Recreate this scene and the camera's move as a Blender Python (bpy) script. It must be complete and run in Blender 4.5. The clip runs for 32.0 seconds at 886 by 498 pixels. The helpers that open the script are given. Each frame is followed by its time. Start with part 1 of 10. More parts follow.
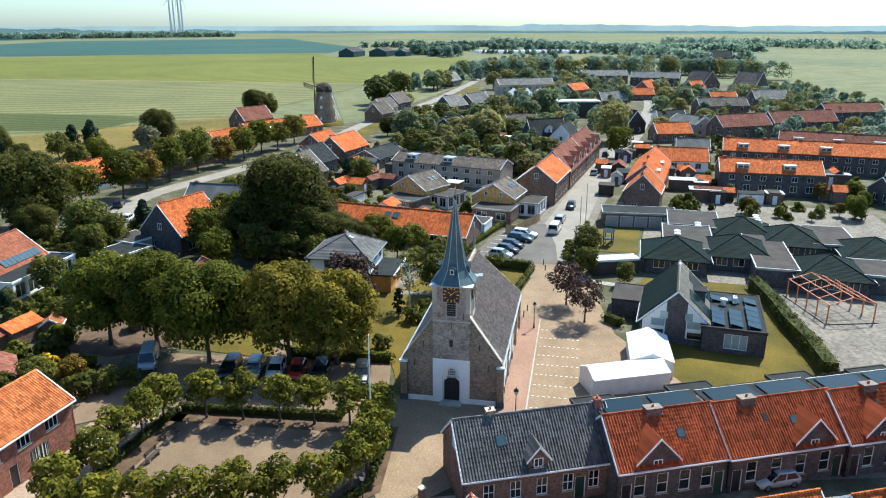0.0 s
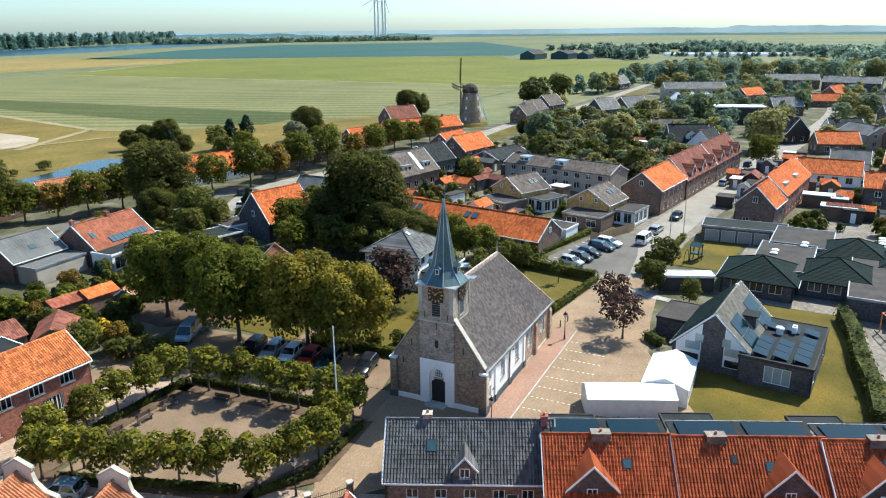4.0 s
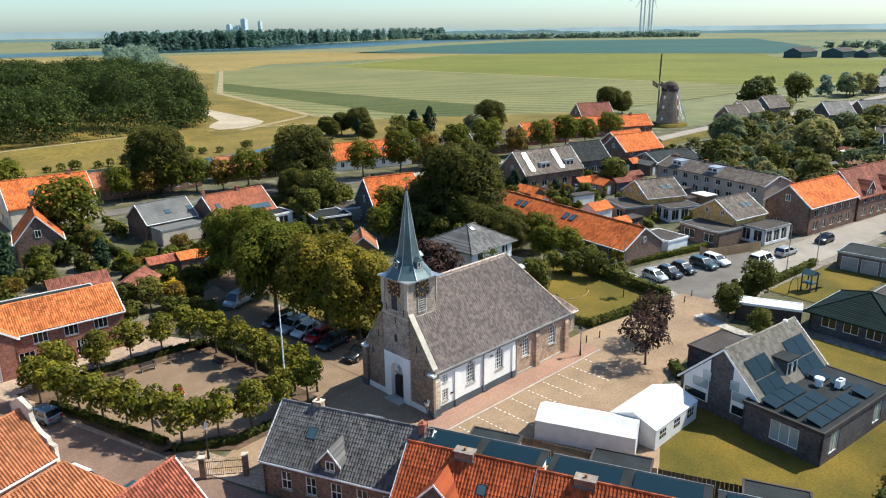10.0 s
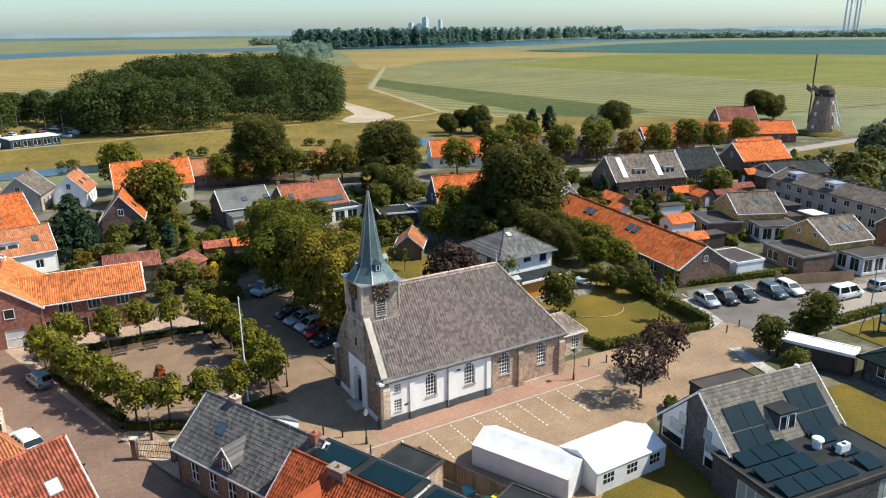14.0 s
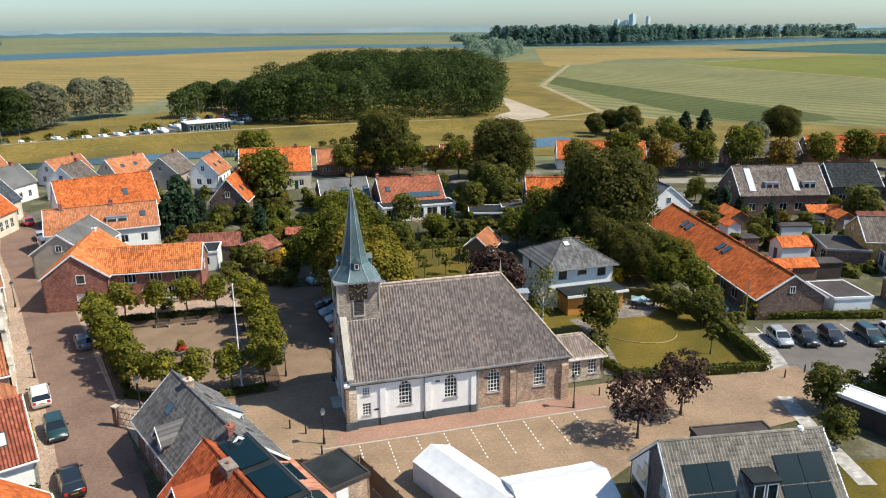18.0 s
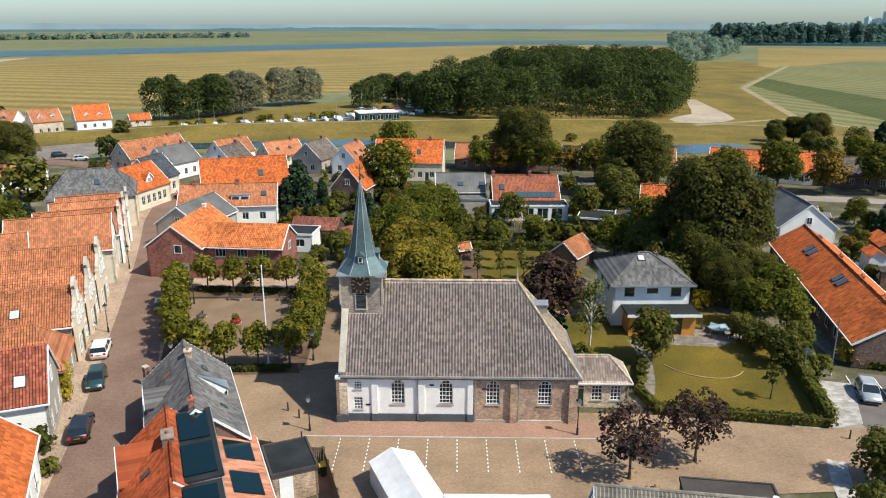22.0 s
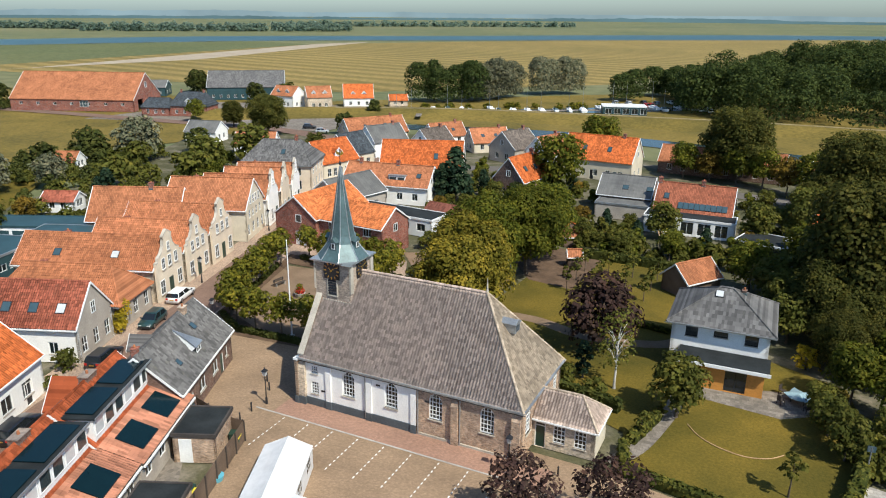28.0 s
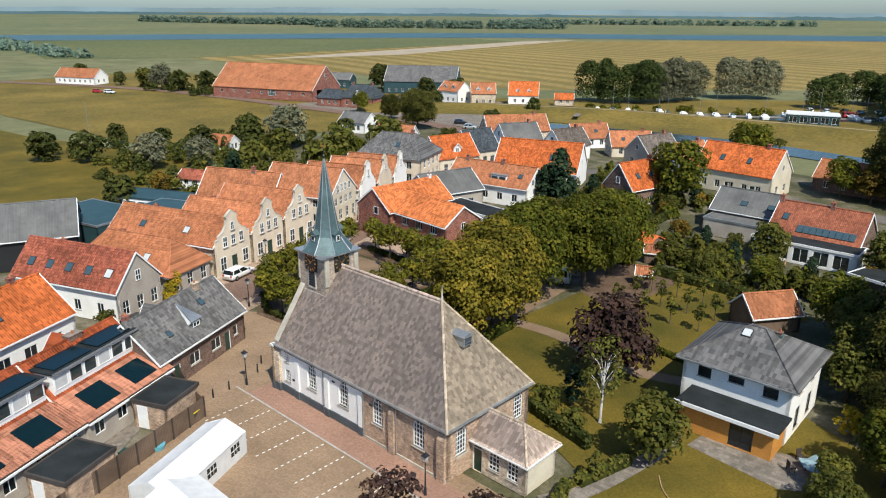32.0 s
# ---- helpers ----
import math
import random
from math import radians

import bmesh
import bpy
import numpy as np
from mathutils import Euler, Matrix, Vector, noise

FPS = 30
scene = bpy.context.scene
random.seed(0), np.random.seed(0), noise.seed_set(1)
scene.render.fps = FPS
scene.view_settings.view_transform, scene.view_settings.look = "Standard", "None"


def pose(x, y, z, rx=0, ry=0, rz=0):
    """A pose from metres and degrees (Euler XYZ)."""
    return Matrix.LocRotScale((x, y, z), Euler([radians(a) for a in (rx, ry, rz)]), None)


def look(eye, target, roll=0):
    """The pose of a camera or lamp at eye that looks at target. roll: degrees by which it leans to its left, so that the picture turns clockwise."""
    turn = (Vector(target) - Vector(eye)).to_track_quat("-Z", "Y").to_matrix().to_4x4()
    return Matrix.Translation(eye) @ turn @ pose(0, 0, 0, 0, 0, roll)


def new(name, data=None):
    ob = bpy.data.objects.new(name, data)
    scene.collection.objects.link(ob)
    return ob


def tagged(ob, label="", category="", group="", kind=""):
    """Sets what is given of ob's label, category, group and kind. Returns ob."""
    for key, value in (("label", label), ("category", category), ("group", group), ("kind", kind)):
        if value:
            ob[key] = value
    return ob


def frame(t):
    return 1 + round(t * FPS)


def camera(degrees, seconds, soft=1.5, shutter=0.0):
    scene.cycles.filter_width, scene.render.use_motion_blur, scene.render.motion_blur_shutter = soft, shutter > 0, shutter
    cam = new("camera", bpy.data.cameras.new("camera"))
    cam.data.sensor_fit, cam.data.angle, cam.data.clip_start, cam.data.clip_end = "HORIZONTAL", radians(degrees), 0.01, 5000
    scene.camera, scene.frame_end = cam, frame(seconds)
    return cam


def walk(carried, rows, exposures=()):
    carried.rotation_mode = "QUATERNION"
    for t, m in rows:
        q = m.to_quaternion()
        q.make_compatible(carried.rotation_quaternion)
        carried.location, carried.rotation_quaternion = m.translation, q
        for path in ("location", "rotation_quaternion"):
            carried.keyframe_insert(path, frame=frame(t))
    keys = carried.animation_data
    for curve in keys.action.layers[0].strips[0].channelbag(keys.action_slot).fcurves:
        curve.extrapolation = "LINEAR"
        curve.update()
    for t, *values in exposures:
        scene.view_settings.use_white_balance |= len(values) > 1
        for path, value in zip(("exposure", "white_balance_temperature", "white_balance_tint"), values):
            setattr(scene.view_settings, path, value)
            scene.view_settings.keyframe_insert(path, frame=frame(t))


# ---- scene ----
cam = camera(62.5, 32.0, soft=1.1)
PATH = [
    (0, (-1.366, -1.254, 37.360), (0.5344, -1.0521, 36.7716), -0.01),
    (0.5, (-0.799, -3.617, 37.266), (1.0936, -3.3442, 36.6793), 0.04),
    (1, (-0.230, -5.975, 37.163), (1.6508, -5.6297, 36.5771), -0.04),
    (1.5, (0.344, -8.318, 37.049), (2.2103, -7.9008, 36.4642), -0.09),
    (2, (0.938, -10.644, 36.946), (2.7927, -10.1770, 36.3615), -0.28),
    (2.5, (1.570, -12.938, 36.867), (3.4127, -12.4230, 36.2834), -0.40),
    (3, (2.258, -15.191, 36.806), (4.0841, -14.6192, 36.2239), -0.44),
    (3.5, (3.000, -17.409, 36.746), (4.8071, -16.7775, 36.1661), -0.47),
    (5.5, (7.046, -25.738, 36.304), (8.7691, -24.9053, 35.7228), -0.61),
    (6, (8.107, -27.703, 36.243), (9.8090, -26.8296, 35.6611), -0.61),
    (6.5, (9.180, -29.657, 36.188), (10.8526, -28.7272, 35.6061), -0.67),
    (7, (10.285, -31.583, 36.128), (11.9201, -30.5902, 35.5452), -0.61),
    (7.5, (11.463, -33.462, 36.066), (13.0712, -32.4265, 35.4827), -0.64),
    (8, (12.761, -35.270, 36.013), (14.3444, -34.1973, 35.4298), -0.71),
    (8.5, (14.200, -37.006, 35.958), (15.7578, -35.8946, 35.3757), -0.73),
    (9, (15.782, -38.678, 35.889), (17.3147, -37.5324, 35.3079), -0.77),
    (9.5, (17.494, -40.302, 35.804), (18.9818, -39.0984, 35.2241), -0.78),
    (10, (19.304, -41.868, 35.706), (20.7437, -40.6071, 35.1252), -0.70),
    (10.5, (21.189, -43.369, 35.608), (22.5911, -42.0668, 35.0263), -0.76),
    (11, (23.138, -44.797, 35.511), (24.5025, -43.4542, 34.9297), -0.83),
    (11.5, (25.151, -46.144, 35.412), (26.4741, -44.7610, 34.8327), -0.72),
    (12, (27.210, -47.414, 35.304), (28.4754, -45.9773, 34.7243), -0.62),
    (12.5, (29.309, -48.610, 35.211), (30.5302, -47.1364, 34.6317), -0.63),
    (13, (31.421, -49.743, 35.137), (32.6106, -48.2433, 34.5564), -0.68),
    (13.5, (33.544, -50.829, 35.098), (34.7007, -49.3034, 34.5194), -0.68),
    (14, (35.684, -51.892, 35.086), (36.7895, -50.3296, 34.5061), -0.56),
    (14.5, (37.854, -52.937, 35.080), (38.8936, -51.3294, 34.5016), -0.45),
    (16.5, (47.092, -56.167, 34.972), (47.9198, -54.4436, 34.3852), -0.67),
    (17, (49.295, -56.720, 34.880), (50.0731, -54.9725, 34.2952), -0.58),
    (17.5, (51.472, -57.226, 34.783), (52.1919, -55.4544, 34.1976), -0.59),
    (18, (53.626, -57.664, 34.693), (54.2764, -55.8651, 34.1096), -0.35),
    (18.5, (55.768, -58.022, 34.626), (56.3447, -56.1977, 34.0417), -0.34),
    (19, (57.891, -58.312, 34.560), (58.3992, -56.4680, 33.9753), -0.24),
    (19.5, (60.001, -58.558, 34.498), (60.4400, -56.6968, 33.9120), -0.20),
    (20, (62.114, -58.771, 34.443), (62.4900, -56.8964, 33.8570), -0.17),
    (20.5, (64.248, -58.948, 34.405), (64.5587, -57.0615, 33.8167), -0.16),
    (21, (66.427, -59.078, 34.389), (66.6798, -57.1832, 33.8002), -0.01),
    (21.5, (68.678, -59.131, 34.393), (68.8654, -57.2293, 33.8033), -0.02),
    (22, (70.997, -59.083, 34.393), (71.1153, -57.1759, 33.8017), 0.05),
    (22.5, (73.368, -58.926, 34.369), (73.4163, -57.0165, 33.7767), 0.16),
    (23, (75.765, -58.663, 34.321), (75.7553, -56.7531, 33.7268), 0.26),
    (23.5, (78.167, -58.288, 34.249), (78.0959, -56.3804, 33.6524), 0.34),
    (24, (80.568, -57.811, 34.167), (80.4383, -55.9066, 33.5694), 0.33),
    (24.5, (82.963, -57.233, 34.115), (82.7728, -55.3342, 33.5150), 0.42),
    (25, (85.352, -56.580, 34.085), (85.0853, -54.6913, 33.4834), 0.37),
    (25.5, (87.731, -55.867, 34.083), (87.3866, -53.9921, 33.4786), 0.45),
    (27.5, (96.700, -51.782, 33.984), (96.0939, -49.9773, 33.3703), 0.49),
    (28, (98.874, -50.518, 33.956), (98.1839, -48.7449, 33.3385), 0.49),
    (28.5, (101.027, -49.222, 33.902), (100.2525, -47.4847, 33.2845), 0.64),
    (29, (103.148, -47.869, 33.839), (102.3124, -46.1609, 33.2192), 0.64),
    (29.5, (105.227, -46.452, 33.773), (104.3419, -44.7686, 33.1527), 0.59),
    (30, (107.251, -44.961, 33.710), (106.3054, -43.3119, 33.0885), 0.46),
    (30.5, (109.200, -43.393, 33.660), (108.1904, -41.7826, 33.0378), 0.56),
    (31, (111.089, -41.750, 33.633), (110.0129, -40.1834, 33.0095), 0.59),
    (31.5, (112.939, -40.051, 33.636), (111.8067, -38.5249, 33.0124), 0.59),
    (32, (114.774, -38.331, 33.661), (113.6030, -36.8356, 33.0345), 0.47),
]
walk(cam, [(t, look(eye, target, roll)) for t, eye, target, roll in PATH],
     exposures=[(0, 0.74, 5730, 1), (7, 0.70, 5960, 4), (13, 0.54, 6240, 7), (20, 0.34, 6270, 8), (26, 0.25, 6150, 7), (32, 0.13, 6110, 8)])

# ---- world, sun, exposure ----
SUN_AZ, SUN_EL = radians(-29), radians(51)
SUN_DIR = Vector((math.cos(SUN_AZ) * math.cos(SUN_EL), math.sin(SUN_AZ) * math.cos(SUN_EL), math.sin(SUN_EL)))
world = bpy.data.worlds.new("summer_sky")
scene.world = world
world.use_nodes = True
wn, wl = world.node_tree.nodes, world.node_tree.links
sky = wn.new("ShaderNodeTexSky")
sky.sky_type, sky.sun_disc = "NISHITA", False
sky.sun_elevation, sky.sun_rotation = SUN_EL, radians(119)
sky.altitude, sky.air_density, sky.dust_density, sky.ozone_density = 0, 1.0, 0.9, 3.5
veil = wn.new("ShaderNodeMix")
veil.data_type, veil.blend_type = "RGBA", "MULTIPLY"
veil.inputs[0].default_value, veil.inputs[7].default_value = 1.0, (0.82, 0.92, 0.97, 1)
wl.new(sky.outputs[0], veil.inputs[6])
wl.new(veil.outputs[2], wn["Background"].inputs[0])
wn["Background"].inputs[1].default_value = 0.132
sun_data = bpy.data.lights.new("sun", "SUN")
sun_data.energy, sun_data.angle, sun_data.color = 5.2, radians(0.6), (1.0, 0.92, 0.78)
sun = new("sun", sun_data)
sun.matrix_world = look(SUN_DIR * 300, (0, 0, 0))


# ---- materials ----
def nodes_of(name, rough=0.7, metal=0.0):
    m = bpy.data.materials.new(name)
    m.use_nodes = True
    nt = m.node_tree
    b = nt.nodes["Principled BSDF"]
    b.inputs["Roughness"].default_value = rough
    b.inputs["Metallic"].default_value = metal
    if not metal and rough >= 0.5:
        b.inputs["Specular IOR Level"].default_value = 0.15 if rough > 0.7 else 0.25
    return m, nt, b


def noise_node(nt, co, scale, detail=4.0, rough=0.55):
    n = nt.nodes.new("ShaderNodeTexNoise")
    n.inputs["Scale"].default_value, n.inputs["Detail"].default_value, n.inputs["Roughness"].default_value = scale, detail, rough
    nt.links.new(co, n.inputs["Vector"])
    return n.outputs["Fac"]


def ramp(nt, fac, stops):
    r = nt.nodes.new("ShaderNodeValToRGB")
    el = r.color_ramp.elements
    while len(el) < len(stops):
        el.new(0.5)
    for e, (p, c) in zip(el, stops):
        e.position, e.color = p, (*c, 1)
    nt.links.new(fac, r.inputs["Fac"])
    return r.outputs["Color"]


def mix(nt, fac, a, b, kind="MIX"):
    n = nt.nodes.new("ShaderNodeMix")
    n.data_type, n.blend_type = "RGBA", kind
    for socket, value in ((n.inputs[0], fac), (n.inputs[6], a), (n.inputs[7], b)):
        if isinstance(value, bpy.types.NodeSocket):
            nt.links.new(value, socket)
        elif isinstance(value, (int, float)):
            socket.default_value = value
        else:
            socket.default_value = (*value, 1)
    return n.outputs[2]


def maths(nt, op, a, b=0.0, c=0.0):
    n = nt.nodes.new("ShaderNodeMath")
    n.operation = op
    for socket, value in zip(n.inputs, (a, b, c)):
        if isinstance(value, bpy.types.NodeSocket):
            nt.links.new(value, socket)
        else:
            socket.default_value = value
    return n.outputs[0]


def coords(nt, which="Object"):
    return nt.nodes.new("ShaderNodeTexCoord").outputs[which]


def world_co(nt):
    return nt.nodes.new("ShaderNodeNewGeometry").outputs["Position"]


def bump(nt, b, height, strength=0.3, distance=0.02):
    n = nt.nodes.new("ShaderNodeBump")
    n.inputs["Strength"].default_value, n.inputs["Distance"].default_value = strength, distance
    nt.links.new(height, n.inputs["Height"])
    nt.links.new(n.outputs[0], b.inputs["Normal"])


def dark(c, k):
    return tuple(min(1, v * k) for v in c)


def shade_of(nt, col, amount=0.12):
    """A little lighter or darker for each object."""
    r = nt.nodes.new("ShaderNodeObjectInfo").outputs["Random"]
    h = nt.nodes.new("ShaderNodeHueSaturation")
    nt.links.new(maths(nt, "MULTIPLY_ADD", r, 2 * amount, 1 - amount), h.inputs["Value"])
    nt.links.new(col, h.inputs["Color"])
    return h.outputs[0]


def worn(name, c, rough=0.7, metal=0.0, fine=9.0, broad=0.5, spread=0.3, relief=0.15, each=0.0):
    """A worn surface: broad stains and fine grain round one base colour."""
    m, nt, b = nodes_of(name, rough, metal)
    co = world_co(nt)
    broad_col = ramp(nt, noise_node(nt, co, broad, 5), [(0.3, dark(c, 1 - spread)), (0.7, dark(c, 1 + spread * 0.6))])
    lowest = 0.9 if sum(c) > 1.5 else 0.75
    grain = ramp(nt, noise_node(nt, co, fine, 3), [(0.3, (lowest,) * 3), (0.7, (1.1, 1.1, 1.1))])
    col = mix(nt, 0.8, broad_col, grain, "MULTIPLY")
    if each:
        col = shade_of(nt, col, each)
    nt.links.new(col, b.inputs["Base Color"])
    if relief:
        bump(nt, b, noise_node(nt, co, fine * 2, 3), relief, 0.03)
    return m


def bricks(name, c, mortar=(0.42, 0.39, 0.35), w=0.23, h=0.065, spread=0.35):
    """Brickwork on upright walls, in the wall's own axes."""
    m, nt, b = nodes_of(name, 0.85)
    co = coords(nt)
    sep = nt.nodes.new("ShaderNodeSeparateXYZ")
    nt.links.new(co, sep.inputs[0])
    com = nt.nodes.new("ShaderNodeCombineXYZ")
    nt.links.new(maths(nt, "ADD", sep.outputs[0], sep.outputs[1]), com.inputs[0])
    nt.links.new(sep.outputs[2], com.inputs[1])
    t = nt.nodes.new("ShaderNodeTexBrick")
    nt.links.new(com.outputs[0], t.inputs["Vector"])
    t.inputs["Scale"].default_value = 1.0
    t.inputs["Brick Width"].default_value, t.inputs["Row Height"].default_value = w, h
    t.inputs["Mortar Size"].default_value = 0.006
    t.inputs["Color1"].default_value = (*dark(c, 1 - spread), 1)
    t.inputs["Color2"].default_value = (*dark(c, 1 + spread), 1)
    t.inputs["Mortar"].default_value = (*mortar, 1)
    wc = world_co(nt)
    st = ramp(nt, noise_node(nt, wc, 0.45, 6, 0.65), [(0.28, (0.6, 0.6, 0.62)), (0.5, (1, 1, 1)), (0.75, (1.25, 1.2, 1.1))])
    patch = ramp(nt, noise_node(nt, wc, 3.0, 4), [(0.3, (0.7, 0.68, 0.66)), (0.65, (1.15, 1.12, 1.1))])
    col = mix(nt, 1.0, mix(nt, 1.0, t.outputs["Color"], st, "MULTIPLY"), patch, "MULTIPLY")
    nt.links.new(col, b.inputs["Base Color"])
    bump(nt, b, t.outputs["Fac"], -0.3, 0.01)
    return m


def tiles(name, c, moss=(0.10, 0.10, 0.05), rough=0.75, spread=0.35, cell=(0.25, 0.36), moss_at=0.66, each=0.12, carve=True, stain=0.32):
    """Roof tiles in the roof's own axes: each tile a shade of its own, with moss and streaks."""
    m, nt, b = nodes_of(name, rough)
    b.inputs["Specular IOR Level"].default_value = 0.06
    co = coords(nt)
    sep = nt.nodes.new("ShaderNodeSeparateXYZ")
    nt.links.new(co, sep.inputs[0])
    cx = maths(nt, "FLOOR", maths(nt, "DIVIDE", sep.outputs[0], cell[0]))
    cy = maths(nt, "FLOOR", maths(nt, "DIVIDE", sep.outputs[2], cell[1] * 0.7))
    com = nt.nodes.new("ShaderNodeCombineXYZ")
    nt.links.new(cx, com.inputs[0])
    nt.links.new(cy, com.inputs[1])
    wn_ = nt.nodes.new("ShaderNodeTexWhiteNoise")
    nt.links.new(com.outputs[0], wn_.inputs["Vector"])
    col = ramp(nt, wn_.outputs["Value"], [(0.0, dark(c, 1 - spread)), (0.5, c), (1.0, dark(c, 1 + spread))])
    wc = world_co(nt)
    st = ramp(nt, noise_node(nt, wc, 0.35, 6, 0.6), [(0.3, (1 - stain,) * 3), (0.7, (1 + stain * 0.45, 1 + stain * 0.38, 1 + stain * 0.3))])
    col = mix(nt, 1.0, col, st, "MULTIPLY")
    mo = ramp(nt, noise_node(nt, wc, 1.3, 6, 0.7), [(moss_at - 0.08, (0, 0, 0)), (moss_at + 0.06, (1, 1, 1))])
    col = mix(nt, maths(nt, "MULTIPLY", mo, 0.75), col, moss)
    if each:
        col = shade_of(nt, col, each)
    nt.links.new(col, b.inputs["Base Color"])
    wave = maths(nt, "SINE", maths(nt, "MULTIPLY", sep.outputs[0], 2 * math.pi / cell[0]))
    step = maths(nt, "FRACT", maths(nt, "DIVIDE", sep.outputs[2], cell[1] * 0.7))
    relief = maths(nt, "SUBTRACT", maths(nt, "MULTIPLY", wave, 0.5), step) if carve else noise_node(nt, wc, 25, 3)
    bump(nt, b, relief, 0.9 if carve else 0.3, 0.035 if carve else 0.01)
    return m


def foliage(name, c1, c2, c3, each=0.18, through_leaf=0.28):
    m, nt, b = nodes_of(name, 0.6)
    g = nt.nodes.new("ShaderNodeNewGeometry")
    r = g.outputs["Random Per Island"]
    col = ramp(nt, r, [(0.0, c1), (0.5, c2), (1.0, c3)])
    big = ramp(nt, noise_node(nt, g.outputs["Position"], 0.5, 3), [(0.32, (0.5, 0.56, 0.52)), (0.52, (0.95, 0.95, 0.95)), (0.7, (1.4, 1.3, 1.1))])
    col = shade_of(nt, mix(nt, 1.0, col, big, "MULTIPLY"), each)
    nt.links.new(col, b.inputs["Base Color"])
    b.inputs["Specular IOR Level"].default_value = 0.06
    tr = nt.nodes.new("ShaderNodeBsdfTranslucent")
    nt.links.new(col, tr.inputs["Color"])
    mx = nt.nodes.new("ShaderNodeMixShader")
    mx.inputs[0].default_value = through_leaf
    nt.links.new(b.outputs[0], mx.inputs[1])
    nt.links.new(tr.outputs[0], mx.inputs[2])
    nt.links.new(mx.outputs[0], nt.nodes["Material Output"].inputs["Surface"])
    return m


def turf(name, c1, c2, c3, broad=0.05, fine=2.5, stripes=None):
    """Grass or crop: broad drifts, finer tufts, and rows where it is sown in rows (spacing, angle)."""
    m, nt, b = nodes_of(name, 0.9)
    co = world_co(nt)
    col = ramp(nt, noise_node(nt, co, broad, 6, 0.6), [(0.3, c1), (0.5, c2), (0.7, c3)])
    tuft = ramp(nt, noise_node(nt, co, fine, 5, 0.7), [(0.3, (0.65, 0.68, 0.62)), (0.7, (1.25, 1.22, 1.2))])
    col = mix(nt, 1.0, col, tuft, "MULTIPLY")
    if stripes:
        gap, ang = stripes
        sep = nt.nodes.new("ShaderNodeSeparateXYZ")
        nt.links.new(co, sep.inputs[0])
        a = maths(nt, "ADD", maths(nt, "MULTIPLY", sep.outputs[0], math.sin(ang)), maths(nt, "MULTIPLY", sep.outputs[1], math.cos(ang)))
        s = maths(nt, "SINE", maths(nt, "MULTIPLY_ADD", noise_node(nt, co, 0.02, 2), 3.0, maths(nt, "MULTIPLY", a, 2 * math.pi / gap)))
        col = mix(nt, 1.0, col, ramp(nt, maths(nt, "MULTIPLY_ADD", s, 0.5, 0.5), [(0.15, (0.74, 0.78, 0.72)), (0.85, (1.14, 1.12, 1.14))]), "MULTIPLY")
    nt.links.new(col, b.inputs["Base Color"])
    b.inputs["Specular IOR Level"].default_value = 0.15
    bump(nt, b, noise_node(nt, co, fine * 3, 4), 0.5, 0.08)
    return m


def paving(name, c, mortar, w, h, ang=0.0, spread=0.25, stain=0.3):
    """Brick or slab paving laid on the ground."""
    m, nt, b = nodes_of(name, 0.85)
    co = world_co(nt)
    mp = nt.nodes.new("ShaderNodeMapping")
    mp.inputs["Rotation"].default_value = (0, 0, ang)
    nt.links.new(co, mp.inputs["Vector"])
    t = nt.nodes.new("ShaderNodeTexBrick")
    nt.links.new(mp.outputs[0], t.inputs["Vector"])
    t.inputs["Scale"].default_value = 1.0
    t.inputs["Brick Width"].default_value, t.inputs["Row Height"].default_value, t.inputs["Mortar Size"].default_value = w, h, 0.008
    t.inputs["Color1"].default_value = (*dark(c, 1 - spread), 1)
    t.inputs["Color2"].default_value = (*dark(c, 1 + spread), 1)
    t.inputs["Mortar"].default_value = (*mortar, 1)
    st = ramp(nt, noise_node(nt, co, 0.22, 7, 0.65), [(0.3, (1 - stain,) * 3), (0.55, (1, 1, 1)), (0.75, (1 + stain * 0.6,) * 3)])
    fine = ramp(nt, noise_node(nt, co, 4.0, 5, 0.7), [(0.3, (0.8, 0.8, 0.8)), (0.7, (1.12, 1.12, 1.12))])
    nt.links.new(mix(nt, 1.0, mix(nt, 1.0, t.outputs["Color"], st, "MULTIPLY"), fine, "MULTIPLY"), b.inputs["Base Color"])
    bump(nt, b, t.outputs["Fac"], -0.25, 0.01)
    return m


def glazing(name, tint=(0.02, 0.03, 0.035)):
    m, nt, b = nodes_of(name, 0.04)
    b.inputs["Base Color"].default_value = (*tint, 1)
    b.inputs["Specular IOR Level"].default_value = 0.8
    b.inputs["Coat Weight"].default_value = 0.5
    tr = nt.nodes.new("ShaderNodeBsdfTransparent")
    tr.inputs[0].default_value = (0.45, 0.5, 0.5, 1)
    mx = nt.nodes.new("ShaderNodeMixShader")
    mx.inputs[0].default_value = 0.35
    nt.links.new(b.outputs[0], mx.inputs[1])
    nt.links.new(tr.outputs[0], mx.inputs[2])
    nt.links.new(mx.outputs[0], nt.nodes["Material Output"].inputs["Surface"])
    return m


def gloss(name, c, rough=0.25, metal=0.0, coat=0.6):
    m, nt, b = nodes_of(name, rough, metal)
    co = world_co(nt)
    nt.links.new(ramp(nt, noise_node(nt, co, 1.5, 4), [(0.3, dark(c, 0.88)), (0.7, dark(c, 1.08))]), b.inputs["Base Color"])
    b.inputs["Coat Weight"].default_value = coat
    return m


